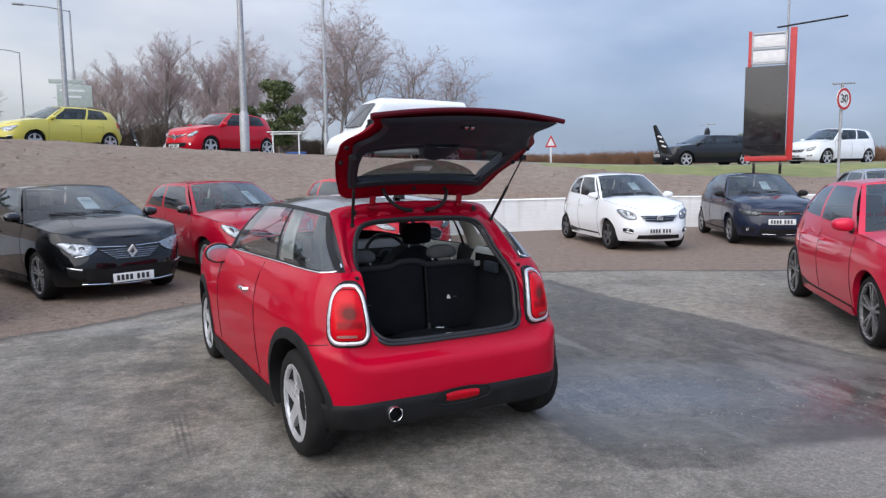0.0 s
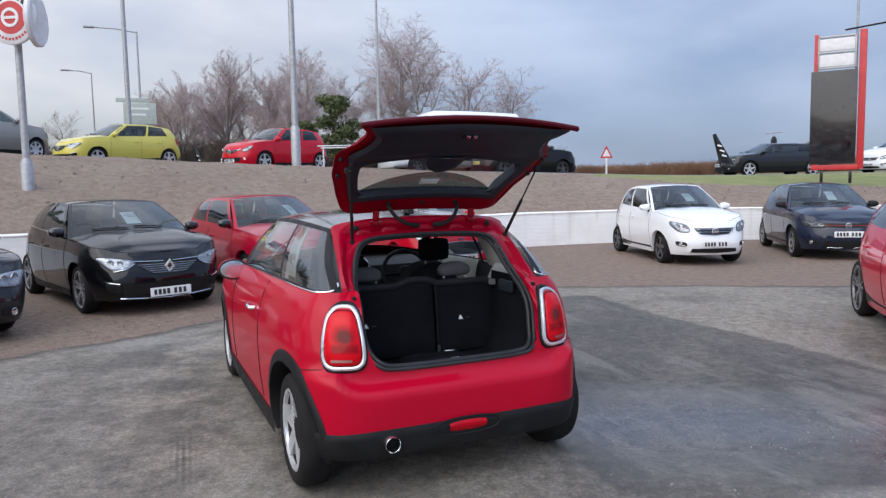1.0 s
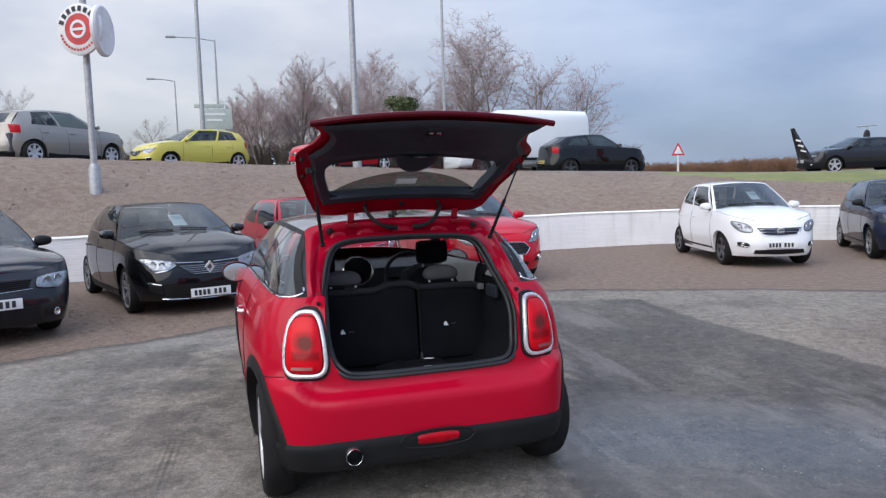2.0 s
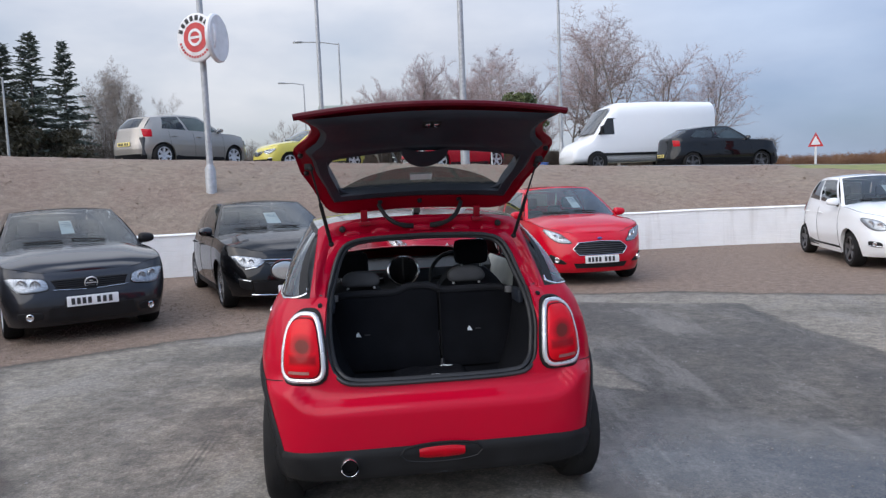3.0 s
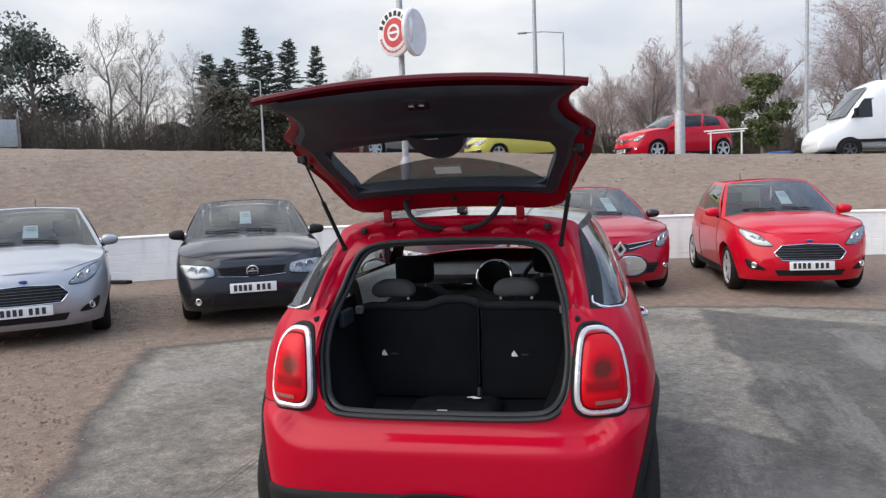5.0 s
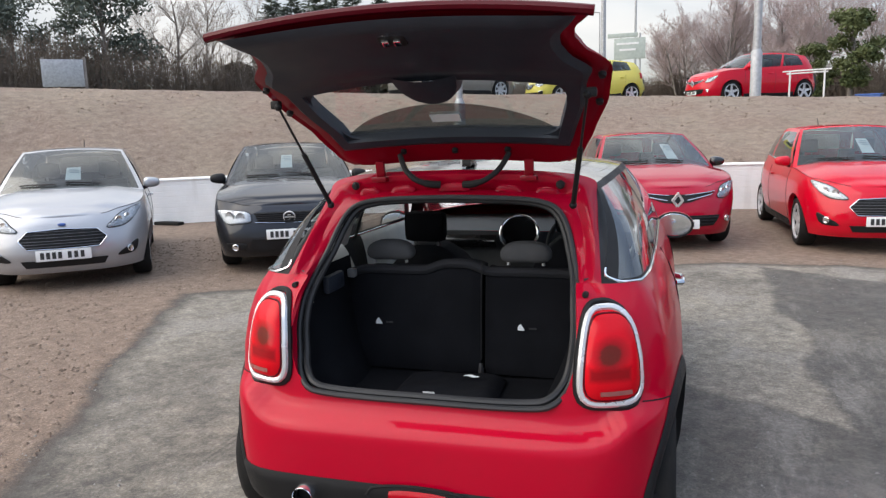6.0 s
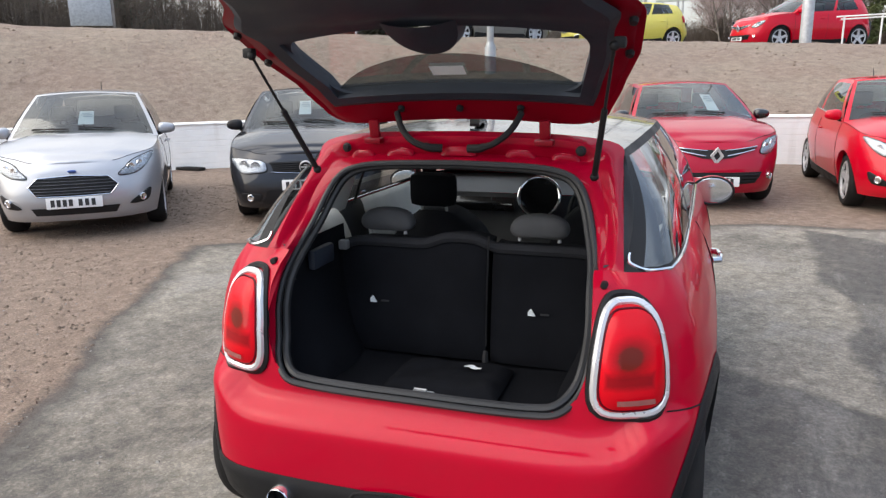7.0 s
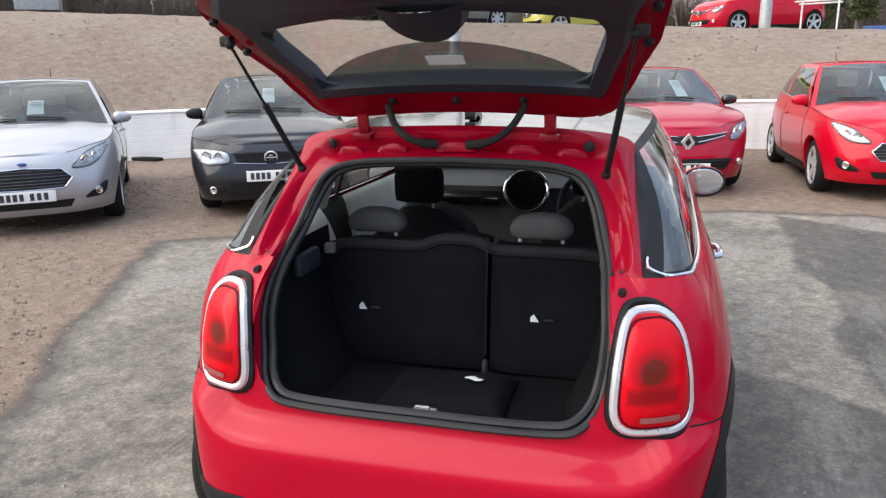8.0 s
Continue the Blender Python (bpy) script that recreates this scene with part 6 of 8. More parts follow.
        bmesh.ops.translate(bm, vec=(sgn * 0.85, 1.957, 0.968), verts=vs)
        part("mirror_glass", bm, CHROME, mir, "mirror glass")
    for ya in (2.725, 0.23):
        for sgn in (1, -1):
            wheel(car, sgn * 0.738, ya, MT, 0.168, 0.215, ALLOY, 5, sgn, "five", 0.018)
    bm = B()
    box(bm, (0, 1.65, 0.36), (1.15, 3.3, 0.32), 0.05)
    box(bm, (0, 1.57, 0.34), (1.62, 1.7, 0.24), 0.03)
    part("underbody", bm, PLASTIC, car)
    face(car, sh, dict(grille=[((0.0, 0.42), (0.34, 0.44), (0.40, 0.62), (0.0, 0.64))], lamp=((0.46, 0.60), (0.72, 0.60), (0.72, 0.80), (0.46, 0.80)), badge=("disc", 0.70, 0.04), plate=0.36), PAINT_RED)

    # boot
    bm = B()
    patch(bm, lambda u, v: (lerp(-0.49, 0.49, u), lerp(-0.10, 0.44, v), 0.572 - 0.012 * math.sin(math.pi * u)), 8, 6)
    for sgn in (1, -1):
        def boot_side(u, v):
            z = lerp(0.57, 1.03, v)
            bulge = 0.07 * math.sin(math.pi * min(1, max(0, (u - 0.15) / 0.85))) * (1 - v) ** 0.6
            return (sgn * (curve_at([(0.57, 0.44), (0.70, 0.485), (0.8, 0.50), (1.03, 0.515)], z) - bulge), lerp(rim(0.49, z) + 0.02, 0.46, u), z)
        patch(bm, boot_side, 10, 10)
    part("boot_lining", bm, CARPET, car, "black carpet boot lining")
    bm = B()
    patch(bm, lambda u, v: (lerp(-0.455, 0.455, u), lerp(-0.148, -0.055, v), 0.640 - 0.055 * step(0.25, 1, v) + 0.006 * math.sin(math.pi * v) - 0.012 * math.exp(-((u - 0.5) / 0.04) ** 2) * step(0.2, 0.6, v)), 40, 8)
    part("sill_trim", bm, LINING, car, "dark plastic load sill trim")
    bm = B()
    box(bm, (0.0, -0.085, 0.622), (0.07, 0.035, 0.03), 0.006)
    tube(bm, [(-0.018, -0.10, 0.63), (-0.018, -0.10, 0.652), (0.018, -0.10, 0.652), (0.018, -0.10, 0.63)], 0.005, 6)
    part("boot_striker", bm, STEEL, car)
    # rear seat backs, split
    for x0, x1 in ((-0.50, 0.078), (0.096, 0.50)):
        bm = B()

        def sb(u, v):
            x = lerp(x0, x1, u)
            hump = 0.03 * math.exp(-((x + 0.02) / 0.10) ** 4)
            z = lerp(0.575, 0.985 + hump - 0.02 * step(0.40, 0.5, abs(x)), v)
            return (x, 0.332 + 0.05 * v + 0.012 * (abs(2 * u - 1) ** 8 + abs(2 * v - 1) ** 8), z)
        patch(bm, sb, 20, 20, thick=0.11, push=(0, 1, 0))
        part("rear_backrest", bm, CARPET, car)
    for x, y, z in ((-0.348, 0.349, 0.772), (0.245, 0.349, 0.772)):
        bm = B()
        v = [bm.verts.new(p) for p in ((x - 0.013, y - 0.006, z - 0.010), (x + 0.014, y - 0.006, z - 0.010), (x - 0.002, y - 0.006, z + 0.016), (x - 0.013, y - 0.006, z + 0.004))]
        bm.faces.new(v)
        r = bmesh.ops.extrude_face_region(bm, geom=list(bm.faces))
        bmesh.ops.translate(bm, vec=(0, 0.004, 0), verts=[g for g in r["geom"] if isinstance(g, bmesh.types.BMVert)])
        part("seat_release_tag", bm, PAPER, car)
        bm = B()
        box(bm, (x + 0.045, y - 0.004, z - 0.002), (0.03, 0.004, 0.006))
        part("seat_slot", bm, RUBBER, car)
    bm = B()
    tube(bm, [(0.087, 0.321, 0.575), (0.087, 0.317, 0.60), (0.087, 0.321, 0.625)], [0.014, 0.012, 0.008], 6)
    part("seat_strap", bm, RUBBER, car, "grey seat strap")
    bm = B()
    tube(bm, [(0.087, 0.329, 0.64), (0.087, 0.339, 0.8), (0.087, 0.367, 1.03)], 0.003, 5)
    part("seat_split", bm, PLASTIC, car)
    bm = B()
    tube(bm, [(x, 0.389, 0.984 + 0.03 * math.exp(-((x + 0.02) / 0.10) ** 4) - 0.02 * step(0.40, 0.5, abs(x))) for x in [-0.49 + 0.98 * k / 40 for k in range(41)]], 0.019, 8)
    part("backrest_top_roll", bm, ROLL_CLOTH, car)
    # shelf pegs and side pockets at the top of the lining
    for sgn in (1, -1):
        bm = B()
        box(bm, (sgn * 0.475, 0.20, 0.965), (0.03, 0.15, 0.07), 0.014)
        part("side_pocket", bm, LINING, car)
        bm = B()
        box(bm, (sgn * 0.462, 0.352, 0.972), (0.034, 0.03, 0.034), 0.005)
        part("shelf_peg", bm, TRIM_DARK, car, "small grey shelf bracket")
        bm = B()
        f = side_f(sgn, -0.05)
        patch(bm, lambda u, v: f(lerp(0.0, 0.16, u), lerp(-0.02, 0.99, v)) + Vector((0, 0.02, 0)), 4, 8)
        part("rear_pillar_trim", bm, INTERIOR, car)
        bm = B()
        patch(bm, lambda u, v: f(lerp(0.34, 0.46, u), lerp(-0.02, 0.99, v)) - Vector((sgn * 0.03 * math.sin(math.pi * u), 0, 0)), 8, 8)
        part("pillar_trim", bm, TRIM_GREY, car, "pale grey pillar trim")
        bm = B()
        patch(bm, lambda u, v: f(lerp(0.47, 0.485, u), lerp(0.0, 0.95, v)) - Vector((sgn * 0.02, 0, 0)), 2, 6, thick=0.004, push=(sgn, 0, 0))
        part("seat_belt", bm, PLASTIC, car, "black seat belt")
        bm = B()
        patch(bm, lambda u, v: f(lerp(0.05, 0.36, u), 0.055 - 0.05 * v) - Vector((sgn * (0.03 + 0.09 * v), 0, 0.12 * v * v)), 10, 6)
        part("quarter_trim", bm, TRIM_GREY, car, "pale grey trim under the rear side window")
        bm = B()
        patch(bm, lambda u, v: f(lerp(0.49, 0.97, u), 0.055 - 0.05 * v) - Vector((sgn * (0.03 + 0.05 * v), 0, 0.20 * v * v)), 10, 6)
        part("door_top_trim", bm, TRIM_GREY, car, "pale grey trim along the top of the door")
        bm = B()
        patch(bm, lambda u, v: f(lerp(0.0, 1.0, u), lerp(0.0, 0.04, v)) + Vector((-sgn * 0.01, 0, -0.45 * (1 - v))), 12, 3)
        part("door_trim", bm, INTERIOR, car)
    # headrests and front seats
    for x in (-0.322, 0.25):
        bm = B()

        def hr(u, v):
            a, b = 2 * math.pi * u, math.pi * (v - 0.5)
            cx = math.copysign(abs(math.cos(a)) ** 0.6, math.cos(a)) * math.cos(b) ** 0.5
            cy = math.copysign(abs(math.sin(a)) ** 0.6, math.sin(a)) * math.cos(b) ** 0.5
            return (x + 0.104 * cx, 0.45 + 0.045 * cy, 1.058 + 0.042 * math.sin(b) - 0.012 * cx * cx)
        patch(bm, hr, 24, 12)
        part("rear_headrest", bm, FABRIC, car, "low black rear headrest")
    for x, up in ((-0.37, 0.0), (0.39, 0.05)):
        bm = B()
        box(bm, (x, 1.40, 0.50), (0.50, 0.5, 0.16), 0.06)

        def back(u, v):
            a = 2 * u - 1
            w = 0.24 * (1 - 0.55 * max(0.0, (v - 0.55) / 0.45) ** 2.2)
            return (x + w * a, 1.12 - 0.06 * v + 0.05 * a * a + 0.012 * math.sin(9 * v), lerp(0.50, 0.975 + up, v) - 0.03 * abs(a) ** 3 * v)
        patch(bm, back, 16, 16, thick=0.12, push=(0, 1, 0.1))
        part("front_seat", bm, ROLL_CLOTH, car)
        bm = B()
        box(bm, (x, 1.09, 1.068 + up), (0.215, 0.10, 0.155), 0.04)
        part("front_headrest", bm, CARPET, car, "black front headrest")
        bm = B()
        for dx in (-0.06, 0.06):
            tube(bm, [(x + dx, 1.09, 0.95 + up), (x + dx, 1.09, 1.01 + up)], 0.007, 6)
        part("headrest_stalk", bm, STEEL, car)
    for x in (-0.322, 0.25):
        for dx in (-0.07, 0.07):
            bm = B()
            lathe(bm, [(0.0, 0.006), (0.006, 0.004), (0.007, -0.012)], 10, (x + dx, 0.44, 1.016), "z")
            part("headrest_collar", bm, STEEL, car)
    bm = B()
    box(bm, (0, 0.72, 0.56), (1.1, 0.5, 0.2), 0.07)
    part("rear_bench", bm, FABRIC, car)
    bm = B()
    patch(bm, lambda u, v: (lerp(-0.68, 0.68, u), lerp(2.12, 1.74, v) + 0.10 * (1 - (2 * u - 1) ** 2) * (1 - v), 1.0 - 0.045 * v * v + 0.015 * math.sin(math.pi * v)), 14, 6)
    patch(bm, lambda u, v: (lerp(-0.68, 0.68, u), 1.74 + 0.03 * math.sin(math.pi * v) - 0.05 * math.exp(-((u - 0.5) / 0.12) ** 2), 0.955 - 0.35 * v), 14, 6)
    dash = part("dashboard", bm, INTERIOR, car)
    bm = B()
    tube(bm, [(0.108 * math.cos(a), 1.675 + 0.03 * math.sin(a), 0.950 + 0.100 * math.sin(a)) for a in [2 * math.pi * k / 36 for k in range(36)]], 0.0085, 8, closed=True)
    part("display_ring", bm, CHROME, dash, "round chrome-rimmed central display")
    bm = B()
    lathe(bm, [(0.0, 0.0), (0.100, 0.0), (0.100, 0.06)], 28, (0, 1.682, 0.950), "y")
    part("display", bm, GLOSS_BLACK, dash)
    bm = B()
    patch(bm, lambda u, v: (lerp(-0.66, -0.14, u), 1.712 - 0.02 * math.sin(math.pi * v), lerp(0.86, 0.935, v)), 10, 4)
    part("dash_panel", bm, GLOSS_BLACK, dash)
    bm = B()
    tube(bm, [(-0.62, 1.715, 0.905), (-0.35, 1.70, 0.90), (-0.15, 1.695, 0.90)], 0.004, 6)
    part("dash_strip", bm, SATIN, dash)
    bm = B()
    tube(bm, [(0.36 + 0.18 * math.cos(a), 1.56 + 0.06 * math.sin(a), 0.90 + 0.17 * math.sin(a)) for a in [2 * math.pi * k / 32 for k in range(32)]], 0.015, 8, closed=True)
    for a in (0.0, math.pi, -math.pi / 2):
        tube(bm, [(0.36, 1.58, 0.90), (0.36 + 0.17 * math.cos(a), 1.56 + 0.06 * math.sin(a), 0.90 + 0.16 * math.sin(a))], 0.016, 6)
    ball(bm, (0.36, 1.575, 0.90), (0.06, 0.03, 0.06), 14)
    part("steering_wheel", bm, PLASTIC, car)
    bm = B()
    box(bm, (0.0, 1.60, 1.27), (0.19, 0.03, 0.06), 0.02)
    tube(bm, [(0, 1.60, 1.27), (0, 1.72, 1.36)], 0.008, 6)
    part("cabin_mirror", bm, INTERIOR, car)
    raised_tailgate(car)
    # gas struts, hinges, cables
    for sgn in (1, -1):
        bm = B()
        a, b = Vector((sgn * 0.463, 0.185, 1.272)), Vector((sgn * 0.532, -0.052, 1.640))
        mid_p = a.lerp(b, 0.55)
        tube(bm, [a, mid_p], 0.0092, 8)
        tube(bm, [mid_p, b], 0.0045, 8)
        ball(bm, a, (0.014, 0.014, 0.014), 10)
        ball(bm, b, (0.014, 0.014, 0.014), 10)
        box(bm, b + Vector((sgn * 0.012, 0.008, 0.008)), (0.034, 0.03, 0.03), 0.008)
        part("gas_strut", bm, PLASTIC, car, "black gas strut")
        bm = B()
        box(bm, (sgn * 0.292, 0.292, 1.39), (0.035, 0.02, 0.085), 0.006, Matrix.Rotation(radians(12), 4, "X"))
        box(bm, (sgn * 0.292, 0.287, 1.362), (0.06, 0.05, 0.02), 0.006)
        part("tailgate_hinge", bm, PAINT_RED_SHADED, car)
        bm = B()
        pts = smooth_line([(sgn * 0.215, 0.305, 1.455), (sgn * 0.185, 0.275, 1.40), (sgn * 0.14, 0.256, 1.362), (sgn * 0.09, 0.262, 1.344), (sgn * 0.045, 0.275, 1.340)], 6)
        tube(bm, pts, [0.011] * (len(pts) - 8) + [0.014] * 8, 8)
        part("cable_sleeve", bm, PLASTIC, car, "black rubber cable sleeve")
        bm = B()
        lathe(bm, [(0.0, -0.012), (0.010, -0.011), (0.011, 0.0), (0.017, 0.003)], 14, (sgn * 0.405, 0.298, 1.335), "y")
        part("grommet", bm, PLASTIC, car)
    return car


def raised_tailgate(car):
    org, e1, nr = Vector((0, 0.352, 1.404)), Vector((0, -0.848, 0.530)), Vector((0, -0.530, -0.848))
    wide = [(0, 0.43), (0.03, 0.478), (0.15, 0.527), (0.35, 0.588), (0.53, 0.608), (0.57, 0.602), (0.61, 0.575), (0.66, 0.535), (0.74, 0.512), (0.80, 0.518), (0.85, 0.555), (0.90, 0.578)]
    inn = [(0, 0.0), (0.08, -0.022), (0.2, -0.045), (0.5, -0.04), (0.7, -0.008), (0.83, 0.02), (0.90, 0.035)]
    thick = [(0, 0.03), (0.1, 0.022), (0.5, 0.022), (0.7, 0.07), (0.83, 0.06), (0.90, 0.022)]
    HA, S0, S1 = 0.80, 0.135, 0.475

    def P(a, s, o):
        lift = 0.035 * step(0.55, 0.9, s) * (1 - a * a)
        crown = -0.03 * (1 - a * a)
        bow = 0.05 * max(0.0, 1 - (a / HA) ** 2) * max(0.0, 1 - abs(s - S1) / 0.19)
        return org + Vector((curve_at(wide, s) * a, 0, 0)) + e1 * (s + lift + bow) * 0.955 + nr * (o + crown)

    ss = sorted({round(0.90 * k / 40, 4) for k in range(41)} | {S0, S1})
    aa = sorted({round(-1 + 2 * k / 40, 4) for k in range(41)} | {-HA, HA})

    def hole(a0, a1, s0, s1):
        return a0 >= -HA - 1e-6 and a1 <= HA + 1e-6 and s0 >= S0 - 1e-6 and s1 <= S1 + 1e-6
    bm = B()
    A = [[bm.verts.new(P(a, s, curve_at(inn, s) - 0.02 * abs(a) ** 10)) for a in aa] for s in ss]
    O = [[bm.verts.new(P(a, s, curve_at(inn, s) - curve_at(thick, s) * (1 - 0.5 * abs(a) ** 12))) for a in aa] for s in ss]
    for j in range(len(ss) - 1):
        for i in range(len(aa) - 1):
            if not hole(aa[i], aa[i + 1], ss[j], ss[j + 1]):
                bm.faces.new((A[j][i], A[j][i + 1], A[j + 1][i + 1], A[j + 1][i]))
                bm.faces.new((O[j][i], O[j + 1][i], O[j + 1][i + 1], O[j][i + 1]))
    n, k = len(ss) - 1, len(aa) - 1
    for j in range(n):
        bm.faces.new((A[j][0], A[j + 1][0], O[j + 1][0], O[j][0]))
        bm.faces.new((A[j][k], O[j][k], O[j + 1][k], A[j + 1][k]))
    for i in range(k):
        bm.faces.new((A[0][i], O[0][i], O[0][i + 1], A[0][i + 1]))
        bm.faces.new((A[n][i], A[n][i + 1], O[n][i + 1], O[n][i]))
    gate = part("tailgate", bm, PAINT_RED_SHADED, car, "raised red tailgate with black lining", sharp=50)
    # lining: frame round the glass and the padded lower half
    bm = B()
    L0, L1, LA = 0.09, 0.894, 0.925
    s2 = sorted({round(lerp(L0, L1, q / 30), 4) for q in range(31)} | {S0 + 0.012, S1 - 0.012})
    a2 = sorted({round(-LA + 2 * LA * q / 36, 4) for q in range(37)} | {-HA + 0.03, HA - 0.03})

    def lin(a, s):
        edge = min(1.0, (LA - abs(a)) / 0.05, (s - L0) / 0.03 + 0.0, (L1 - s) / 0.03)
        deep = 0.016 * max(0.0, edge) ** 0.5
        near = 0.02 * step(0.47, 0.60, s)
        k = lerp(0.945, 1.0, step(0.45, 0.62, s))
        b = a if abs(a) <= HA else math.copysign(HA + (abs(a) - HA) * (LA * k - HA) / (LA - HA), a)
        return P(b, s, curve_at(inn, s) + 0.002 + deep + near * (1 - abs(a) ** 4))
    V = [[bm.verts.new(lin(a, s)) for a in a2] for s in s2]
    for j in range(len(s2) - 1):
        for i in range(len(a2) - 1):
            if not (a2[i] >= -HA + 0.03 - 1e-6 and a2[i + 1] <= HA - 0.03 + 1e-6 and s2[j] >= S0 + 0.012 - 1e-6 and s2[j + 1] <= S1 - 0.012 + 1e-6):
                bm.faces.new((V[j][i], V[j][i + 1], V[j + 1][i + 1], V[j + 1][i]))
    # inner reveal down to the pane
    ha, t0, t1 = HA - 0.03, S0 + 0.012, S1 - 0.012
    for f in (lambda u, v: lin(lerp(-ha, ha, u), t0) - nr * 0.052 * v, lambda u, v: lin(lerp(-ha, ha, u), t1) - nr * 0.052 * v, lambda u, v: lin(-ha, lerp(t0, t1, u)) - nr * 0.052 * v, lambda u, v: lin(ha, lerp(t0, t1, u)) - nr * 0.052 * v):
        patch(bm, f, 24, 2)
    part("tailgate_lining", bm, LINING, gate, "black moulded lining", sharp=30, weld=False)
    bm = B()
    patch(bm, lambda u, v: P(lerp(-HA, HA, u), lerp(S0, S1, v), curve_at(inn, lerp(S0, S1, v)) - 0.016), 16, 8)
    part("rear_window", bm, GLASS_PALE, gate)
    bm = B()
    patch(bm, lambda u, v: P(lerp(-0.77, 0.77, u), lerp(S0, S0 + 0.012 + 0.165 * (1 - abs(2 * u - 1) ** 2.2), v), curve_at(inn, 0.2) - 0.011), 30, 6)
    part("glass_border", bm, FRIT, gate, "black curved border on the rear glass")
    bm = B()
    patch(bm, lambda u, v: P(lerp(-0.10, 0.10, u), lerp(0.205, 0.255, v), curve_at(inn, 0.24) - 0.006), 2, 2, thick=0.001, push=tuple(nr))
    part("window_sticker", bm, PAPER, gate, "white sticker")
    # rounded corners of the glass opening
    for sx in (-1, 1):
        for t, st in ((t0, -1), (t1, 1)):
            rad = 0.085 if st > 0 else 0.06

            def corner_fill(u, v):
                w = curve_at(wide, t)
                an = u * math.pi / 2
                ax, ay = math.cos(an), math.sin(an)
                a_arc = ha - rad / w * (1 - ax)
                s_arc = t - st * rad * (1 - ay)
                a = lerp(a_arc, ha, v)
                q = lerp(s_arc, t, v)
                return P(sx * a, q, curve_at(inn, q) + 0.004)
            part("glass_corner", patch(B(), corner_fill, 10, 4, thick=0.010, push=tuple(-nr)), LINING, gate)
    bm = B()
    tube(bm, [P(a, 0.90, curve_at(inn, 0.90) - 0.011) for a in [-1 + 2 * q / 40 for q in range(41)]], 0.0145, 8)
    part("spoiler_lip", bm, PAINT_LIP, gate)
    # wiper motor cover
    bm = B()

    def cover(u, v):
        a = math.pi * u
        return P(0.21 * math.cos(a) * v, 0.50 - 0.165 * math.sin(a) ** 0.8 * v, curve_at(inn, 0.47) + 0.045 - 0.03 * v * v - 0.03 * step(0.9, 1.0, v))
    patch(bm, cover, 28, 8)
    part("wiper_motor_cover", bm, LINING, gate)
    # latch
    bm = B()
    M = Matrix((Vector((1, 0, 0)), e1, nr)).transposed().to_4x4()
    box(bm, P(0, 0.80, curve_at(inn, 0.80) + 0.034), (0.085, 0.05, 0.02), 0.008, M)
    lt = part("latch_housing", bm, PLASTIC, gate)
    for dx in (-0.018, 0.018):
        bm = B()
        box(bm, P(0, 0.80, curve_at(inn, 0.80) + 0.046) + Vector((dx, 0, 0)), (0.022, 0.026, 0.012), 0.004, M)
        part("latch", bm, CHROME, lt)
    # bolts and stops along the hinge end and sides
    for a, s in ((-0.42, 0.06), (0.0, 0.055), (0.42, 0.06), (-0.95, 0.52), (0.95, 0.52), (-0.95, 0.36), (0.95, 0.36)):
        bm = B()
        c = P(a, s, curve_at(inn, s) + 0.004)
        turn = nr.to_track_quat("Y", "Z").to_matrix().to_4x4()
        lathe(bm, [(0.0, 0.008), (0.011, 0.007), (0.013, -0.006)], 12, (0, 0, 0), "y")
        bmesh.ops.transform(bm, matrix=Matrix.Translation(c) @ turn, verts=bm.verts)
        part("rubber_stop", bm, PLASTIC, gate)
    return gate


mini = open_hatchback()


# black folded bag lying in the boot
def folded_bag():
    bag = thing("folded_bag", MINI @ pose(0.0, 0.15, 0.572), "black folded fabric bag lying on the boot floor", "bag")
    bm = B()
    patch(bm, lambda u, v: (lerp(-0.19, 0.20, u), lerp(-0.13, 0.14, v), 0.002 + (0.034 + 0.012 * noise.noise(Vector((u * 5, v * 4, 3)))) * min(1, 9 * min(u, 1 - u)) ** 0.5 * min(1, 7 * min(v, 1 - v)) ** 0.5), 24, 18)
    part("cloth", bm, CARPET, bag)
    bm = B()
    patch(bm, lambda u, v: (lerp(0.055, 0.115, u), 0.02 + (v - 0.5) * 0.03 * (1 - 0.75 * abs(2 * u - 1)) + 0.006 * math.sin(6 * u), 0.053), 8, 2)
    part("emblem", bm, PAPER, bag, "small pale winged emblem")
    return bag


folded_bag()


# ---- traffic on the road above ----
def road_z(x, y):
    i = min(range(NS + 1), key=lambda k: (edge_pts[k].xy - Vector((x, y))).length)
    return edge_pts[i].z - 0.06


def on_road(x, y, turn):
    return pose(x, y, road_z(x, y), 0, 0, turn)


ROAD_GROUP = "cars on the road above the bank"
hatch_car("road_car", "silver-grey five-door hatchback standing on the road", on_road(-13.6, 18.95, -8.4),
    dict(L=4.0, W=1.73, H=1.48, wb=2.511, fo=0.82, paint=PAINT_BEIGE, belt=0.97, nose=0.82, front=FRONT_VIVA, tyre=0.31, aerial=False, spokes=7, tail=0.52, rise=0.05), ROAD_GROUP)
hatch_car("road_car", "black crossover with a sloping tail on the road", on_road(1.64, 29.92, -58.0),
    dict(L=4.36, W=1.80, H=1.64, wb=2.64, fo=0.92, paint=PAINT_BLACK, belt=1.10, nose=0.92, front=FRONT_VIVA, tyre=0.345, rim=ALLOY_DARK, aerial=False, tail=0.80, rise=0.12, roof_w=0.64), ROAD_GROUP)
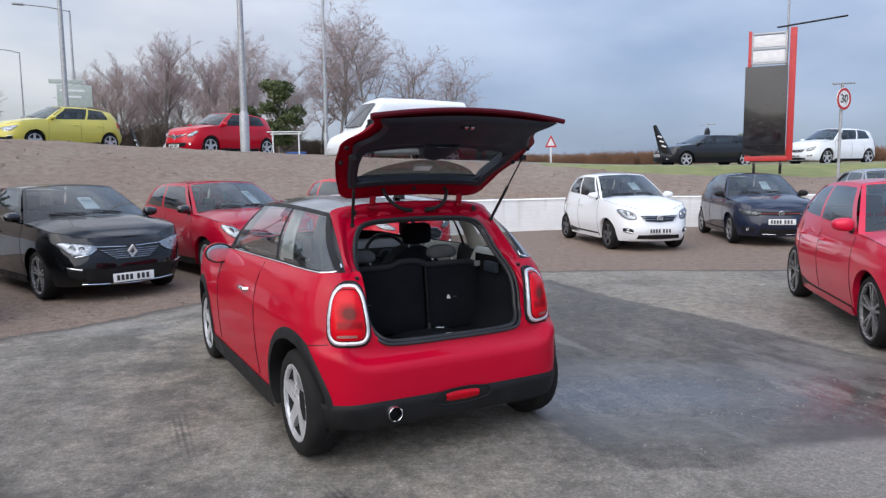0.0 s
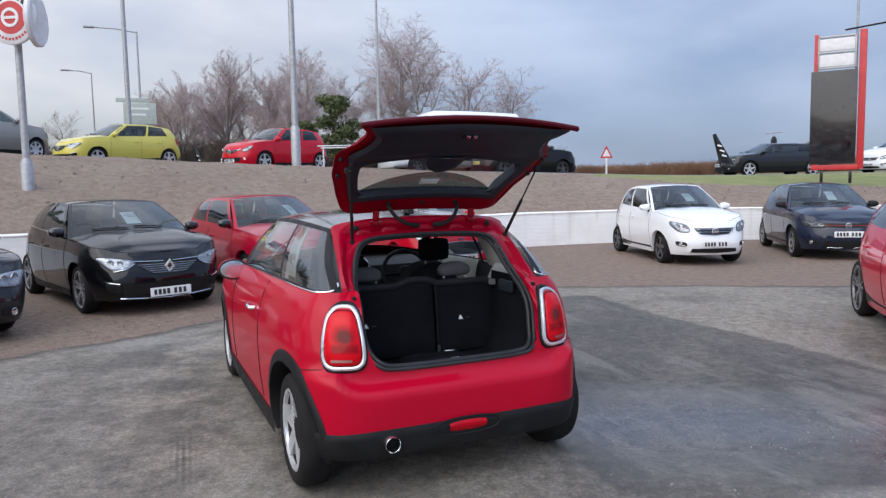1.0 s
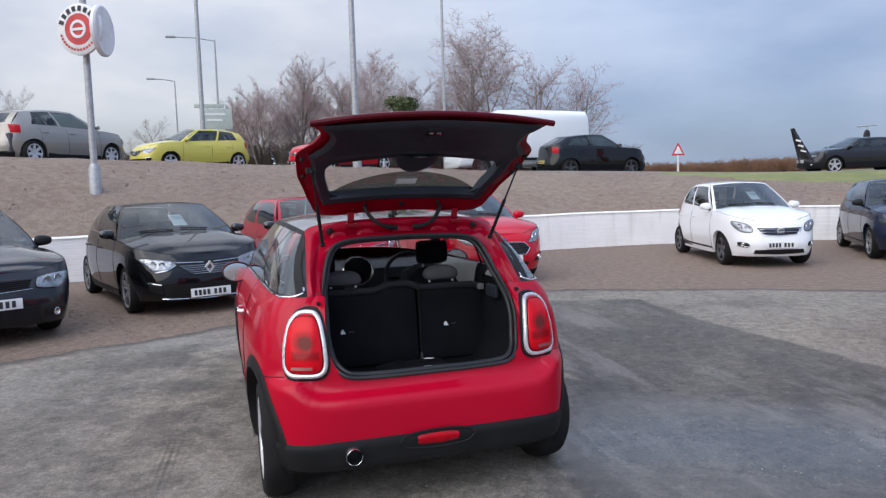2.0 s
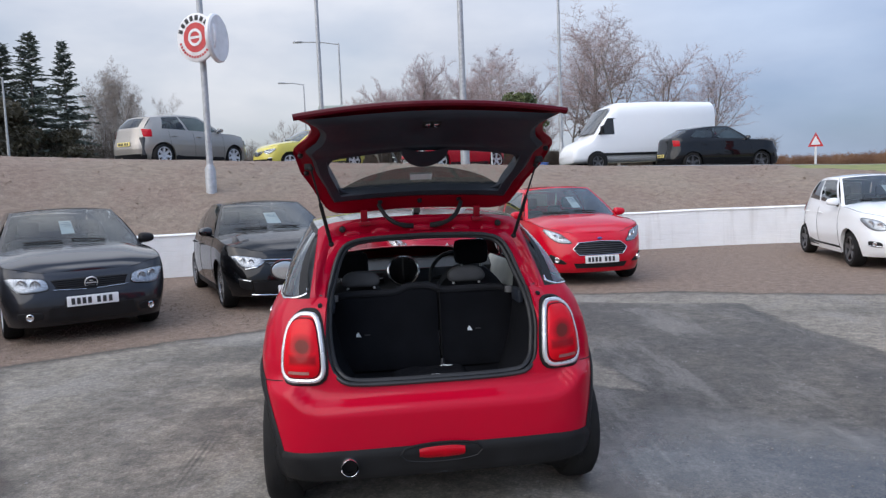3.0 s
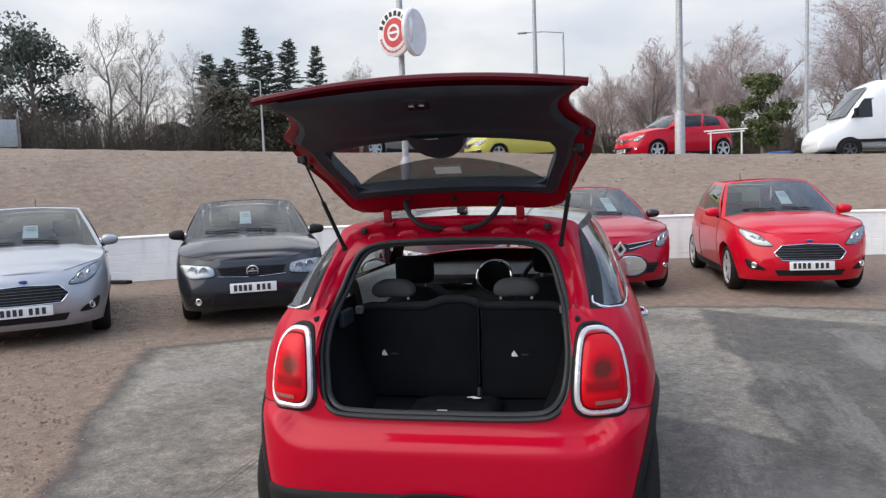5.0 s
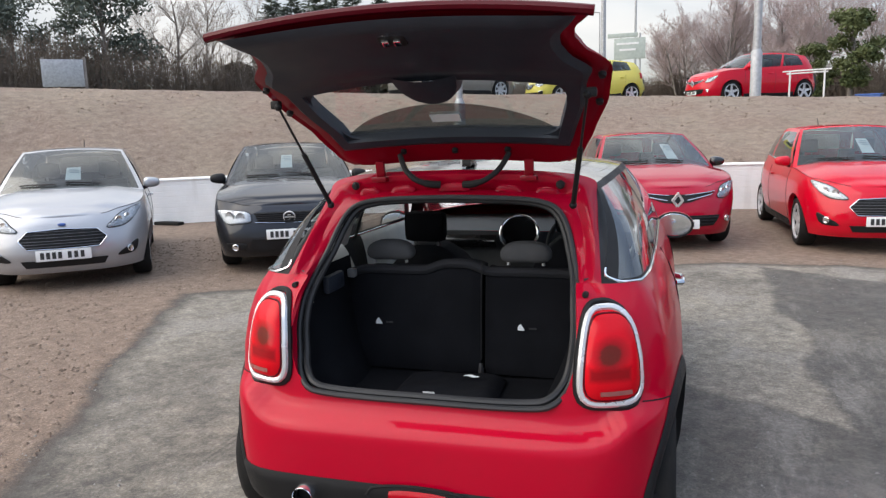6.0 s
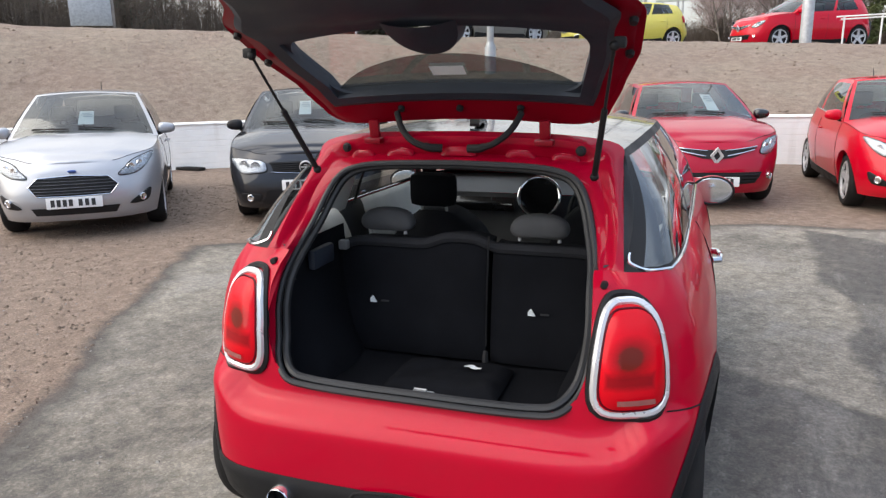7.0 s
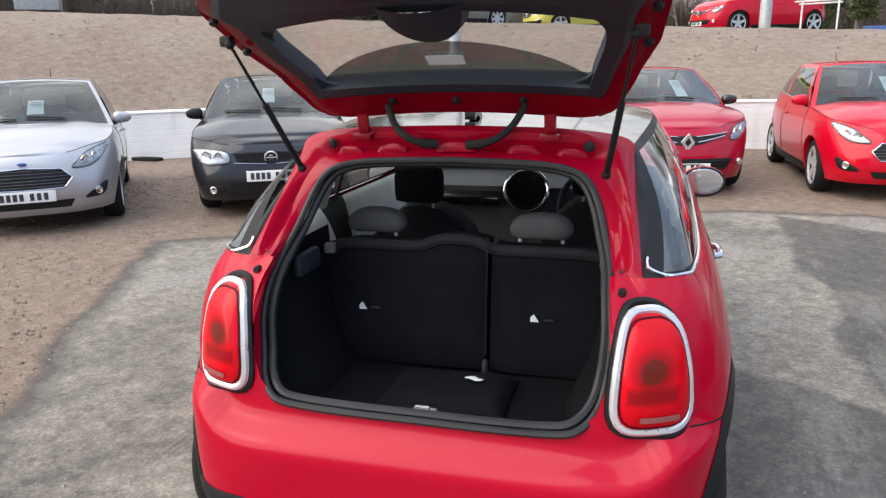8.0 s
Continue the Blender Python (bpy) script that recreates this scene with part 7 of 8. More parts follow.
hatch_car("road_car", "red crossover with a black roof on the road", on_road(-9.09, 24.96, 149),
    dict(L=4.12, W=1.78, H=1.56, wb=2.6, fo=0.85, paint=PAINT_CORAL, roof=PAINT_BLACK, belt=1.02, nose=0.86, front=FRONT_CLIO4, tyre=0.33, aerial=False), ROAD_GROUP)
hatch_car("road_car", "yellow-green five-door hatchback on the road", on_road(-13.68, 22.45, 150),
    dict(L=4.1, W=1.75, H=1.46, wb=2.55, fo=0.85, paint=PAINT_YELLOW, belt=0.96, nose=0.80, front=FRONT_CLIO5, aerial=False), ROAD_GROUP)
hatch_car("road_car", "dark blue-grey estate car on the road", on_road(9.70, 32.21, 102.0),
    dict(L=4.77, W=1.83, H=1.40, wb=2.79, fo=0.92, paint=PAINT_GREY, belt=0.94, nose=0.80, front=FRONT_POLO, tail=0.30, tyre=0.325, aerial=False), ROAD_GROUP)
hatch_car("road_car", "white sport utility car on the road", on_road(15.84, 32.82, 115),
    dict(L=4.4, W=1.84, H=1.64, wb=2.66, fo=0.9, paint=PAINT_WHITE, belt=1.06, nose=0.92, front=FRONT_VIVA, tyre=0.35, aerial=False), ROAD_GROUP)


def panel_van(m):
    van = thing("panel_van", m, "white high-roofed panel van on the road", "van", ROAD_GROUP)
    secs = [(-5.0, 0.32, 2.55, 0.93), (-4.93, 0.30, 2.62, 0.97), (-2.5, 0.30, 2.66, 0.99), (-0.95, 0.30, 2.62, 0.98), (-0.65, 0.30, 2.45, 0.97), (-0.25, 0.30, 1.95, 0.96), (0.10, 0.30, 1.40, 0.95), (0.20, 0.30, 1.28, 0.94), (0.75, 0.30, 1.05, 0.90), (0.90, 0.32, 0.80, 0.82), (0.93, 0.38, 0.6, 0.78)]
    bm = B()
    rings = []
    for y, z0, z1, w in secs:
        ring_v = []
        for k in range(32):
            a = 2 * math.pi * k / 32
            c, s = math.cos(a), math.sin(a)
            n = 5.0
            ring_v.append(bm.verts.new((math.copysign(abs(c) ** (2 / n), c) * w, y, (z0 + z1) / 2 + math.copysign(abs(s) ** (2 / n), s) * (z1 - z0) / 2)))
        rings.append(ring_v)
    for a, b in zip(rings, rings[1:]):
        for k in range(32):
            bm.faces.new((a[k], a[(k + 1) % 32], b[(k + 1) % 32], b[k]))
    bm.faces.new(rings[0])
    bm.faces.new(rings[-1])
    part("body", bm, PAINT_WHITE, van)
    part("windscreen", patch(B(), lambda u, v: (lerp(-0.80, 0.80, u), lerp(0.08, -0.62, v) + 0.03 + 0.06 * (1 - (2 * u - 1) ** 2), lerp(1.45, 2.40, v)), 8, 4), GLOSS_BLACK, van)
    for sgn in (1, -1):
        part("cab_window", patch(B(), lambda u, v: (sgn * (0.972 - 0.01 * v), lerp(-0.95, lerp(-0.02, -0.42, v), u), lerp(1.38, 2.0, v)), 4, 3, thick=0.01, push=(-sgn, 0, 0)), GLOSS_BLACK, van)
        bm = B()
        box(bm, (sgn * 0.90, -5.0, 1.15), (0.12, 0.06, 0.5), 0.02)
        part("tail_lamp", bm, LAMP_RED, van)
        bm = B()
        box(bm, (sgn * 0.99, -2.2, 0.62), (0.02, 4.8, 0.10), 0.008)
        part("side_rub_strip", bm, PLASTIC, van)
        bm = B()
        box(bm, (sgn * 1.08, -0.15, 1.55), (0.16, 0.12, 0.30), 0.04)
        part("door_mirror", bm, PLASTIC, van)
        for ya in (0.0, -3.66):
            wheel(van, sgn * 0.90, ya, 0.34, 0.22, 0.22, ALLOY_DARK, 5, sgn)
            bm = B()
            lathe(bm, [(0.0, 0.0), (0.40, 0.0), (0.41, -sgn * 0.05)], 24, (sgn * 0.975, ya, 0.36))
            part("wheel_housing", bm, PLASTIC, van)
    bm = B()
    box(bm, (0, -5.05, 0.45), (1.8, 0.14, 0.2), 0.04)
    part("rear_bumper", bm, PLASTIC, van)
    plate(van, (0, -5.05, 0.85), (0, -1, 0), PLATE_YELLOW)
    return van


panel_van(on_road(-4.22, 29.81, 123.5))


# ---- posts, signs and small things along the road ----

def lamp_post(x, y, z, h, r=0.09, arms=(), sleeve=1.2, label="tall galvanised street lamp post"):
    post = thing("lamp_post", Matrix.Translation((x, y, z)), label, "lamp post", "lamp posts")
    bm = B()
    tube(bm, [(0, 0, -0.3), (0, 0, sleeve), (0, 0, sleeve + 0.06)], [r * 1.35, r * 1.35, r * 1.05], 14)
    part("base_sleeve", bm, STEEL, post)
    bm = B()
    tube(bm, [(0, 0, sleeve), (0, 0, h * 0.5), (0, 0, h)], [r, r * 0.8, r * 0.55], 12)
    part("pole", bm, STEEL, post)
    for ax, ay, az in arms:
        bm = B()
        tube(bm, [(0, 0, h - 0.05), (ax * 0.5, ay * 0.5, h + az * 0.8), (ax, ay, h + az)], 0.035, 8)
        arm = part("arm", bm, STEEL, post)
        bm = B()
        box(bm, (ax * 1.12, ay * 1.12, h + az), (0.55, 0.28, 0.10), 0.04, Matrix.Rotation(math.atan2(ay, ax), 4, "Z"))
        part("lamp_head", bm, STEEL, arm)
    return post


lamp_post(-6.2, 21.1, 2.12, 10.0, 0.10, sleeve=1.15, label="thick grey lamp post at the road edge")
lamp_post(-5.8, 32.1, 2.0, 11.0, 0.075)
lamp_post(-14.4, 26.6, 2.35, 11.0, 0.10)
lamp_post(-20.8, 39.4, 2.3, 8.0, 0.085, arms=((-1.9, -1.0, 0.12),), label="grey street lamp with one long arm")
lamp_post(-28.2, 46.9, 2.3, 7.1, 0.07, arms=((-1.2, -0.7, 0.1),), label="distant grey street lamp with one arm")
lamp_post(-32.4, 26.3, 2.56, 5.2, 0.07, arms=((-0.4, -0.2, 0.08),), label="pale thin street lamp before the trees")


def disc_sign():
    sign = thing("pole_sign", Matrix.Translation((-9.25, 13.46, 1.26)), "round red and white business sign on a steel pole", "sign")
    bm = B()
    tube(bm, [(0, 0, -0.3), (0, 0, 0.85), (0, 0, 0.95)], [0.115, 0.115, 0.075], 16)
    part("base_sleeve", bm, STEEL, sign)
    bm = B()
    tube(bm, [(0, 0, 0.9), (0, 0, 5.3)], [0.07, 0.062], 14)
    part("pole", bm, STEEL, sign)
    for turn, off in ((0, Vector((0.0, -0.16, 0))), (285, Vector((0.30, 0.10, 0)))):
        M = Matrix.Translation(Vector((0.1, -0.1, 3.58)) + off) @ Matrix.Rotation(radians(turn), 4, "Z")

        def place(bm):
            bmesh.ops.transform(bm, matrix=M, verts=bm.verts)
            return bm
        bm = B()
        lathe(bm, [(0.0, 0.06), (0.47, 0.06), (0.50, 0.03), (0.50, -0.03), (0.47, -0.05), (0.0, -0.05)], 48, (0, 0, 0), "y")
        disc = part("sign_disc", place(bm), SIGN_WHITE, sign)
        bm = B()
        lathe(bm, [(0.0, -0.060), (0.30, -0.058), (0.31, -0.045)], 40, (0, 0, 0), "y")
        part("red_centre", place(bm), SIGN_RED, disc)
        bm = B()
        lathe(bm, [(0.12, -0.062), (0.125, -0.070), (0.175, -0.070), (0.18, -0.062)], 36, (0, 0, 0), "y")
        box(bm, (0.0, -0.066, 0.0), (0.30, 0.01, 0.05))
        part("emblem", place(bm), SIGN_WHITE, disc)
        for k in range(8):
            bm = B()
            a = radians(158 - k * 19)
            box(bm, (0.40 * math.cos(a), -0.056, 0.40 * math.sin(a)), (0.075, 0.012, 0.10), 0, Matrix.Rotation(-(a - math.pi / 2), 4, "Y"))
            part("lettering_bar", place(bm), INK, disc, "dark bar in place of a letter")
        for k in range(16):
            bm = B()
            a = radians(195 + k * 10)
            box(bm, (0.40 * math.cos(a), -0.056, 0.40 * math.sin(a)), (0.04, 0.010, 0.045), 0, Matrix.Rotation(-(a - math.pi / 2), 4, "Y"))
            part("small_lettering_bar", place(bm), SIGN_RED, disc)
    return sign


disc_sign()


def totem():
    u = Vector((1.33, -0.62, 0)).normalized()
    n = Vector((-u.y, u.x, 0)) * -1
    M = Matrix((( u.x, -n.x, 0, 10.3), (u.y, -n.y, 0, 24.1), (0, 0, 1, 1.47), (0, 0, 0, 1)))
    t = thing("totem_sign", M @ Matrix.Diagonal((1.0, 0.8, 0.8, 1)), "tall forecourt totem sign with a black panel and red edges", "sign")
    bm = B()
    box(bm, (0.60, 0.12, 3.05), (0.20, 0.34, 5.3), 0.03)
    part("red_side", bm, SIGN_RED, t)
    bm = B()
    box(bm, (-0.68, 0.10, 3.05), (0.10, 0.4, 5.2), 0.02)
    part("red_edge", bm, SIGN_RED, t)
    bm = B()
    box(bm, (-0.1, 0.1, 0.48), (1.3, 0.42, 0.2), 0.02)
    part("red_plinth", bm, SIGN_RED, t)
    bm = B()
    box(bm, (-0.16, -0.08, 2.42), (1.28, 0.12, 3.6), 0.02)
    pan = part("black_panel", bm, SIGN_BLACK, t, "blank gloss black panel")
    for z, h in ((1.05, 0.02), (1.75, 0.02)):
        bm = B()
        box(bm, (-0.16, -0.145, z), (1.26, 0.008, h))
        part("panel_joint", bm, PLASTIC, pan)
    for z in (4.62, 5.22):
        bm = B()
        box(bm, (-0.10, 0.02, z), (0.98, 0.12, 0.46), 0.02)
        part("white_panel", bm, SIGN_WHITE, t)
    for z in (4.33, 4.92, 5.52):
        bm = B()
        box(bm, (-0.10, 0.0, z), (1.08, 0.16, 0.07), 0.01)
        part("frame_bar", bm, STEEL, t)
    for x in (-0.62, 0.40):
        bm = B()
        box(bm, (x, 0.0, 4.92), (0.06, 0.16, 1.25), 0.01)
        part("frame_post", bm, STEEL, t)
    for x in (-0.45, 0.35):
        bm = B()
        box(bm, (x, 0.15, 0.2), (0.09, 0.09, 0.7), 0.01)
        part("leg", bm, SIGN_BLACK, t)
    bm = B()
    tube(bm, [(0.1, 0.1, 5.75), (2.1, -0.05, 5.95)], 0.035, 8)
    part("top_arm", bm, PLASTIC, t)
    bm = B()
    tube(bm, [(0.42, 0.3, 4.0), (0.42, 0.3, 9.5)], 0.035, 8)
    part("mast", bm, STEEL, t)
    return t


totem()


def text_mesh(words, size, deep):
    cu = bpy.data.curves.new("words", "FONT")
    cu.body, cu.size, cu.extrude, cu.align_x, cu.align_y = words, size, deep, "CENTER", "CENTER"
    ob = bpy.data.objects.new("words", cu)
    scene.collection.objects.link(ob)
    me = bpy.data.meshes.new_from_object(ob.evaluated_get(bpy.context.evaluated_depsgraph_get()))
    bpy.data.objects.remove(ob)
    bpy.data.curves.remove(cu)
    bm = B()
    bm.from_mesh(me)
    bpy.data.meshes.remove(me)
    bmesh.ops.rotate(bm, cent=(0, 0, 0), matrix=Matrix.Rotation(radians(90), 3, "X"), verts=bm.verts)
    return bm


def speed_sign():
    s = thing("speed_limit_sign", Matrix.Translation((12.1, 23.1, 0.62)) @ Matrix.Rotation(radians(28), 4, "Z"), "round white speed limit sign with a red rim", "road sign")
    bm = B()
    tube(bm, [(0, 0.03, -0.2), (0, 0.03, 3.55)], 0.045, 10)
    part("pole", bm, STEEL, s)
    bm = B()
    lathe(bm, [(0.0, 0.012), (0.34, 0.012), (0.345, 0.0), (0.34, -0.012), (0.0, -0.012)], 36, (0, -0.04, 3.05), "y")
    d = part("disc", bm, SIGN_WHITE, s)
    bm = B()
    lathe(bm, [(0.262, -0.013), (0.262, -0.018), (0.335, -0.018), (0.335, -0.013)], 36, (0, -0.04, 3.05), "y")
    part("red_rim", bm, SIGN_RED, d)
    bm = text_mesh("30", 0.36, 0.004)
    bmesh.ops.translate(bm, vec=(0, -0.06, 3.05), verts=bm.verts)
    part("numerals", bm, INK, d)
    bm = B()
    tube(bm, [(-0.45, 0.03, 3.5), (0.6, 0.03, 3.58)], 0.03, 8)
    part("top_bar", bm, STEEL, s)
    return s


speed_sign()


def far_lamp_sign():
    s = thing("road_sign", Matrix.Translation((18.73, 55.04, 1.5)) @ Matrix.Scale(0.75, 4), "distant road sign with a lit bar on top", "road sign")
    bm = B()
    tube(bm, [(0, 0, 0), (0, 0, 4.4)], 0.06, 8)
    part("pole", bm, STEEL, s)
    bm = B()
    vs = ball(bm, (0, -0.05, 3.5), (0.30, 0.04, 0.52), 18)
    part("disc", bm, SIGN_BLACK, s)
    bm = B()
    tube(bm, [(-0.8, 0, 4.3), (0.9, 0, 4.42)], 0.05, 8)
    part("top_bar", bm, STEEL, s)


far_lamp_sign()


def warning_sign():
    s = thing("warning_sign", Matrix.Translation((3.9, 30.2, 1.75)) @ Matrix.Scale(0.6, 4), "red-edged triangular warning sign on a white post", "road sign")
    bm = B()
    tube(bm, [(0, 0, 0), (0, 0, 1.2)], 0.07, 8)
    part("post", bm, WHITE_METAL, s)
    for name, k, y, mat in (("red_triangle", 1.0, 0.0, SIGN_RED), ("white_triangle", 0.62, -0.012, SIGN_WHITE)):
        bm = B()
        tri = [(-0.42 * k, -0.3 * k), (0.42 * k, -0.3 * k), (0, 0.55 * k)]
        a = [bm.verts.new((x, y, 1.5 + z)) for x, z in tri]
        b = [bm.verts.new((x, y + 0.02, 1.5 + z)) for x, z in tri]
        bm.faces.new(a)
        bm.faces.new(b[::-1])
        for i in range(3):
            bm.faces.new((a[i], a[(i + 1) % 3], b[(i + 1) % 3], b[i]))
        part(name, bm, mat, s)


warning_sign()


def direction_sign():
    s = thing("direction_sign", Matrix.Translation((-18.75, 35.5, 2.22)) @ Matrix.Rotation(radians(27), 4, "Z"), "pale green road direction sign on two posts", "road sign")
    bm = B()
    box(bm, (0, 0, 3.15), (1.55, 0.05, 1.05), 0.02)
    b = part("board", bm, SIGN_GREEN, s)
    for z, w in ((3.4, 1.1), (3.1, 0.8)):
        bm = B()
        box(bm, (-0.1, -0.03, z), (w, 0.01, 0.10))
        part("lettering_bar", bm, SIGN_WHITE, b)
    bm = B()
    box(bm, (-0.35, 0, 3.82), (1.5, 0.05, 0.22), 0.02)
    part("top_board", bm, SIGN_GREEN, s)
    for x in (-0.45, 0.5):
        bm = B()
        tube(bm, [(x, 0.06, -0.3), (x, 0.06, 3.9)], 0.05, 8)
        part("post", bm, STEEL, s)


direction_sign()


def hoarding():
    s = thing("hoarding", Matrix.Translation((-26.53, 10.95, 2.95)) @ Matrix.Rotation(radians(68), 4, "Z"), "weathered grey board on posts before the trees", "board")
    bm = B()
    box(bm, (0, 0, 1.0), (1.35, 0.05, 0.95), 0.01)
    part("board", bm, STEEL, s)
    for x in (-0.6, 0.72):
        bm = B()
        box(bm, (x, 0.05, 0.75), (0.1, 0.1, 1.6), 0.01)
        part("post", bm, BARK, s)


hoarding()


def rail_frame():
    s = thing("barrier_frame", Matrix.Translation((-5.4, 21.2, 2.08)), "white tubular barrier frame at the road edge", "barrier")
    v = Vector((0.70, 0.30, 0))
    for k in (0.0, 1.0):
        bm = B()
        tube(bm, [v * k + Vector((0, 0, -0.2)), v * k + Vector((0, 0, 0.66))], 0.022, 8)
        part("post", bm, WHITE_METAL, s)
    for z, a, b in ((0.66, -0.22, 1.2), (0.60, -0.1, 1.1)):
        bm = B()
        tube(bm, [v * a + Vector((0, 0, z)), v * b + Vector((0, 0, z + 0.02))], 0.018, 8)
        part("rail", bm, WHITE_METAL, s)


rail_frame()


def leaning_marker():
    s = thing("marker_post", Matrix.Translation((-11.13, 28.19, 2.34)), "yellow marker with a leaning pale board", "marker")
    bm = B()
    box(bm, (0, 0, 0.25), (0.18, 0.12, 0.6), 0.03)
    part("yellow_base", bm, YELLOW, s)
    bm = B()
    box(bm, (-0.12, -0.02, 0.52), (0.09, 0.03, 1.0), 0.01, Matrix.Rotation(radians(38), 4, "Y"))
    part("board", bm, WHITE_METAL, s)


leaning_marker()


def grit_bin():
    s = thing("grit_bin", Matrix.Translation((-8.80, 39.52, 2.28)), "low blue plastic bin by the roadside", "bin")
    bm = B()
    box(bm, (0, 0, 0.14), (1.0, 0.4, 0.32), 0.05)
    part("tub", bm, BLUE, s)
    bm = B()
    box(bm, (0, 0, 0.32), (1.08, 0.46, 0.07), 0.03)
    part("lid", bm, BLUE, s)


grit_bin()


def banner(x, y, z, h, lean):
    s = thing("feather_banner", Matrix.Translation((x, y, z)) @ Matrix.Rotation(radians(lean), 4, "Y"), "black pennant banner with pale marks on a pole", "flag")
    bm = B()
    tube(bm, [(0, 0, -0.2), (0, 0, h)], 0.018, 6)
    part("pole", bm, PLASTIC, s)
    bm = B()
    patch(bm, lambda u, v: (lerp(0.0, 0.10 + 0.34 * (1 - v), u), 0.03 * math.sin(6 * u + 3 * v), lerp(0.15 * h, h, v) - 0.25 * u * (1 - v)), 8, 8, thick=0.01, push=(0, 1, 0))
    c = part("cloth", bm, SIGN_BLACK, s)
    for k in range(3):
        bm = B()
        box(bm, (0.18 - 0.03 * k, -0.03, h * (0.3 + 0.16 * k)), (0.16, 0.01, 0.05), 0, Matrix.Rotation(radians(30), 4, "Y"))
        part("pale_mark", bm, SIGN_WHITE, c)


banner(7.0, 25.0, 1.95, 1.1, -14)
banner(-19.19, 43.29, 2.36, 1.9, -14)


def wheel_stop():
    s = thing("kerb_piece", pose(-11.4, 7.66, 0, 0, 0, 23), "short black rubber kerb piece by the wall", "kerb")
    bm = B()
    box(bm, (0, 0, 0.03), (1.1, 0.16, 0.06), 0.02)
    part("block", bm, TYRE, s)


wheel_stop()


# ---- trees ----
def prism(verts, faces, a, b, ra, rb):
    """A three-sided tapering twig."""
    d = (b - a)
    if d.length < 1e-5:
        return
    d.normalize()
    u = d.orthogonal().normalized()
    w = d.cross(u)
    k = len(verts)
    for p, r in ((a, ra), (b, rb)):
        for q in range(3):
            an = 2.0944 * q
            verts.append(p + (u * math.cos(an) + w * math.sin(an)) * r)
    for q in range(3):
        faces.append((k + q, k + (q + 1) % 3, k + 3 + (q + 1) % 3, k + 3 + q))


def mesh_part(name, verts, faces, mat, parent=None):
    me = bpy.data.meshes.new(name)
    me.from_pydata([tuple(v) for v in verts], [], faces)
    me.polygons.foreach_set("use_smooth", [True] * len(me.polygons))
    me.materials.append(mat)
    ob = new(name, me)
    if parent:
        ob.parent = parent
    return ob


def bare_tree(rng, label, trunk_mat, twig_mat, h=10.0, fan=0.55, stems=1, droop=0.0, kids=2):
    tree = thing("bare_tree", Matrix(), label, "tree", "bare winter trees")
    tv, tf, cv, cf = [], [], [], []

    def grow(p, d, length, r, level):
        n = (7, 5, 4, 2)[level]
        q = p
        for i in range(n):
            jit = Vector((rng.uniform(-1, 1), rng.uniform(-1, 1), rng.uniform(-0.5, 0.8))) * (0.09, 0.16, 0.22, 0.3)[level]
            d = (d + jit + Vector((0, 0, 0.06 - droop * max(0, level - 1)))).normalized()
            e = q + d * length / n
            taper = 0.62 if level == 0 else 0.8
            r1, r2 = r * (1 - taper * i / n), r * (1 - taper * (i + 1) / n)
            if level <= 1:
                prism(tv, tf, q, e, max(0.012, r1), max(0.010, r2))
            else:
                prism(cv, cf, q, e, max(0.008, r1), max(0.006, r2))
            q = e
            if level < 3 and (level > 0 or i >= 2):
                for _ in range(kids if level < 2 else 3):
                    az = rng.uniform(0, 2 * math.pi)
                    side = Vector((math.cos(az), math.sin(az), 0))
                    side = (side - d * side.dot(d)).normalized()
                    nd = (d * (1 - fan * rng.uniform(0.6, 1.1)) + side * fan * rng.uniform(0.8, 1.3) + Vector((0, 0, 0.2))).normalized()
                    grow(q, nd, length * rng.uniform(0.38, 0.60) * (1 - 0.4 * i / n), max(0.006, r2 * 0.62), level + 1)

    for s in range(stems):
        lean = Vector((rng.uniform(-0.3, 0.3), rng.uniform(-0.3, 0.3), 1)) if stems > 1 else Vector((rng.uniform(-0.06, 0.06), rng.uniform(-0.06, 0.06), 1))
        o = 0.4 * (stems > 1)
        grow(Vector((rng.uniform(-o, o), rng.uniform(-o, o), -0.3)), lean.normalized(), h * rng.uniform(0.72, 0.86), h * 0.0135, 0)
    mesh_part("trunk", tv, tf, trunk_mat, tree)
    mesh_part("crown", cv, cf, twig_mat, tree)
    return tree


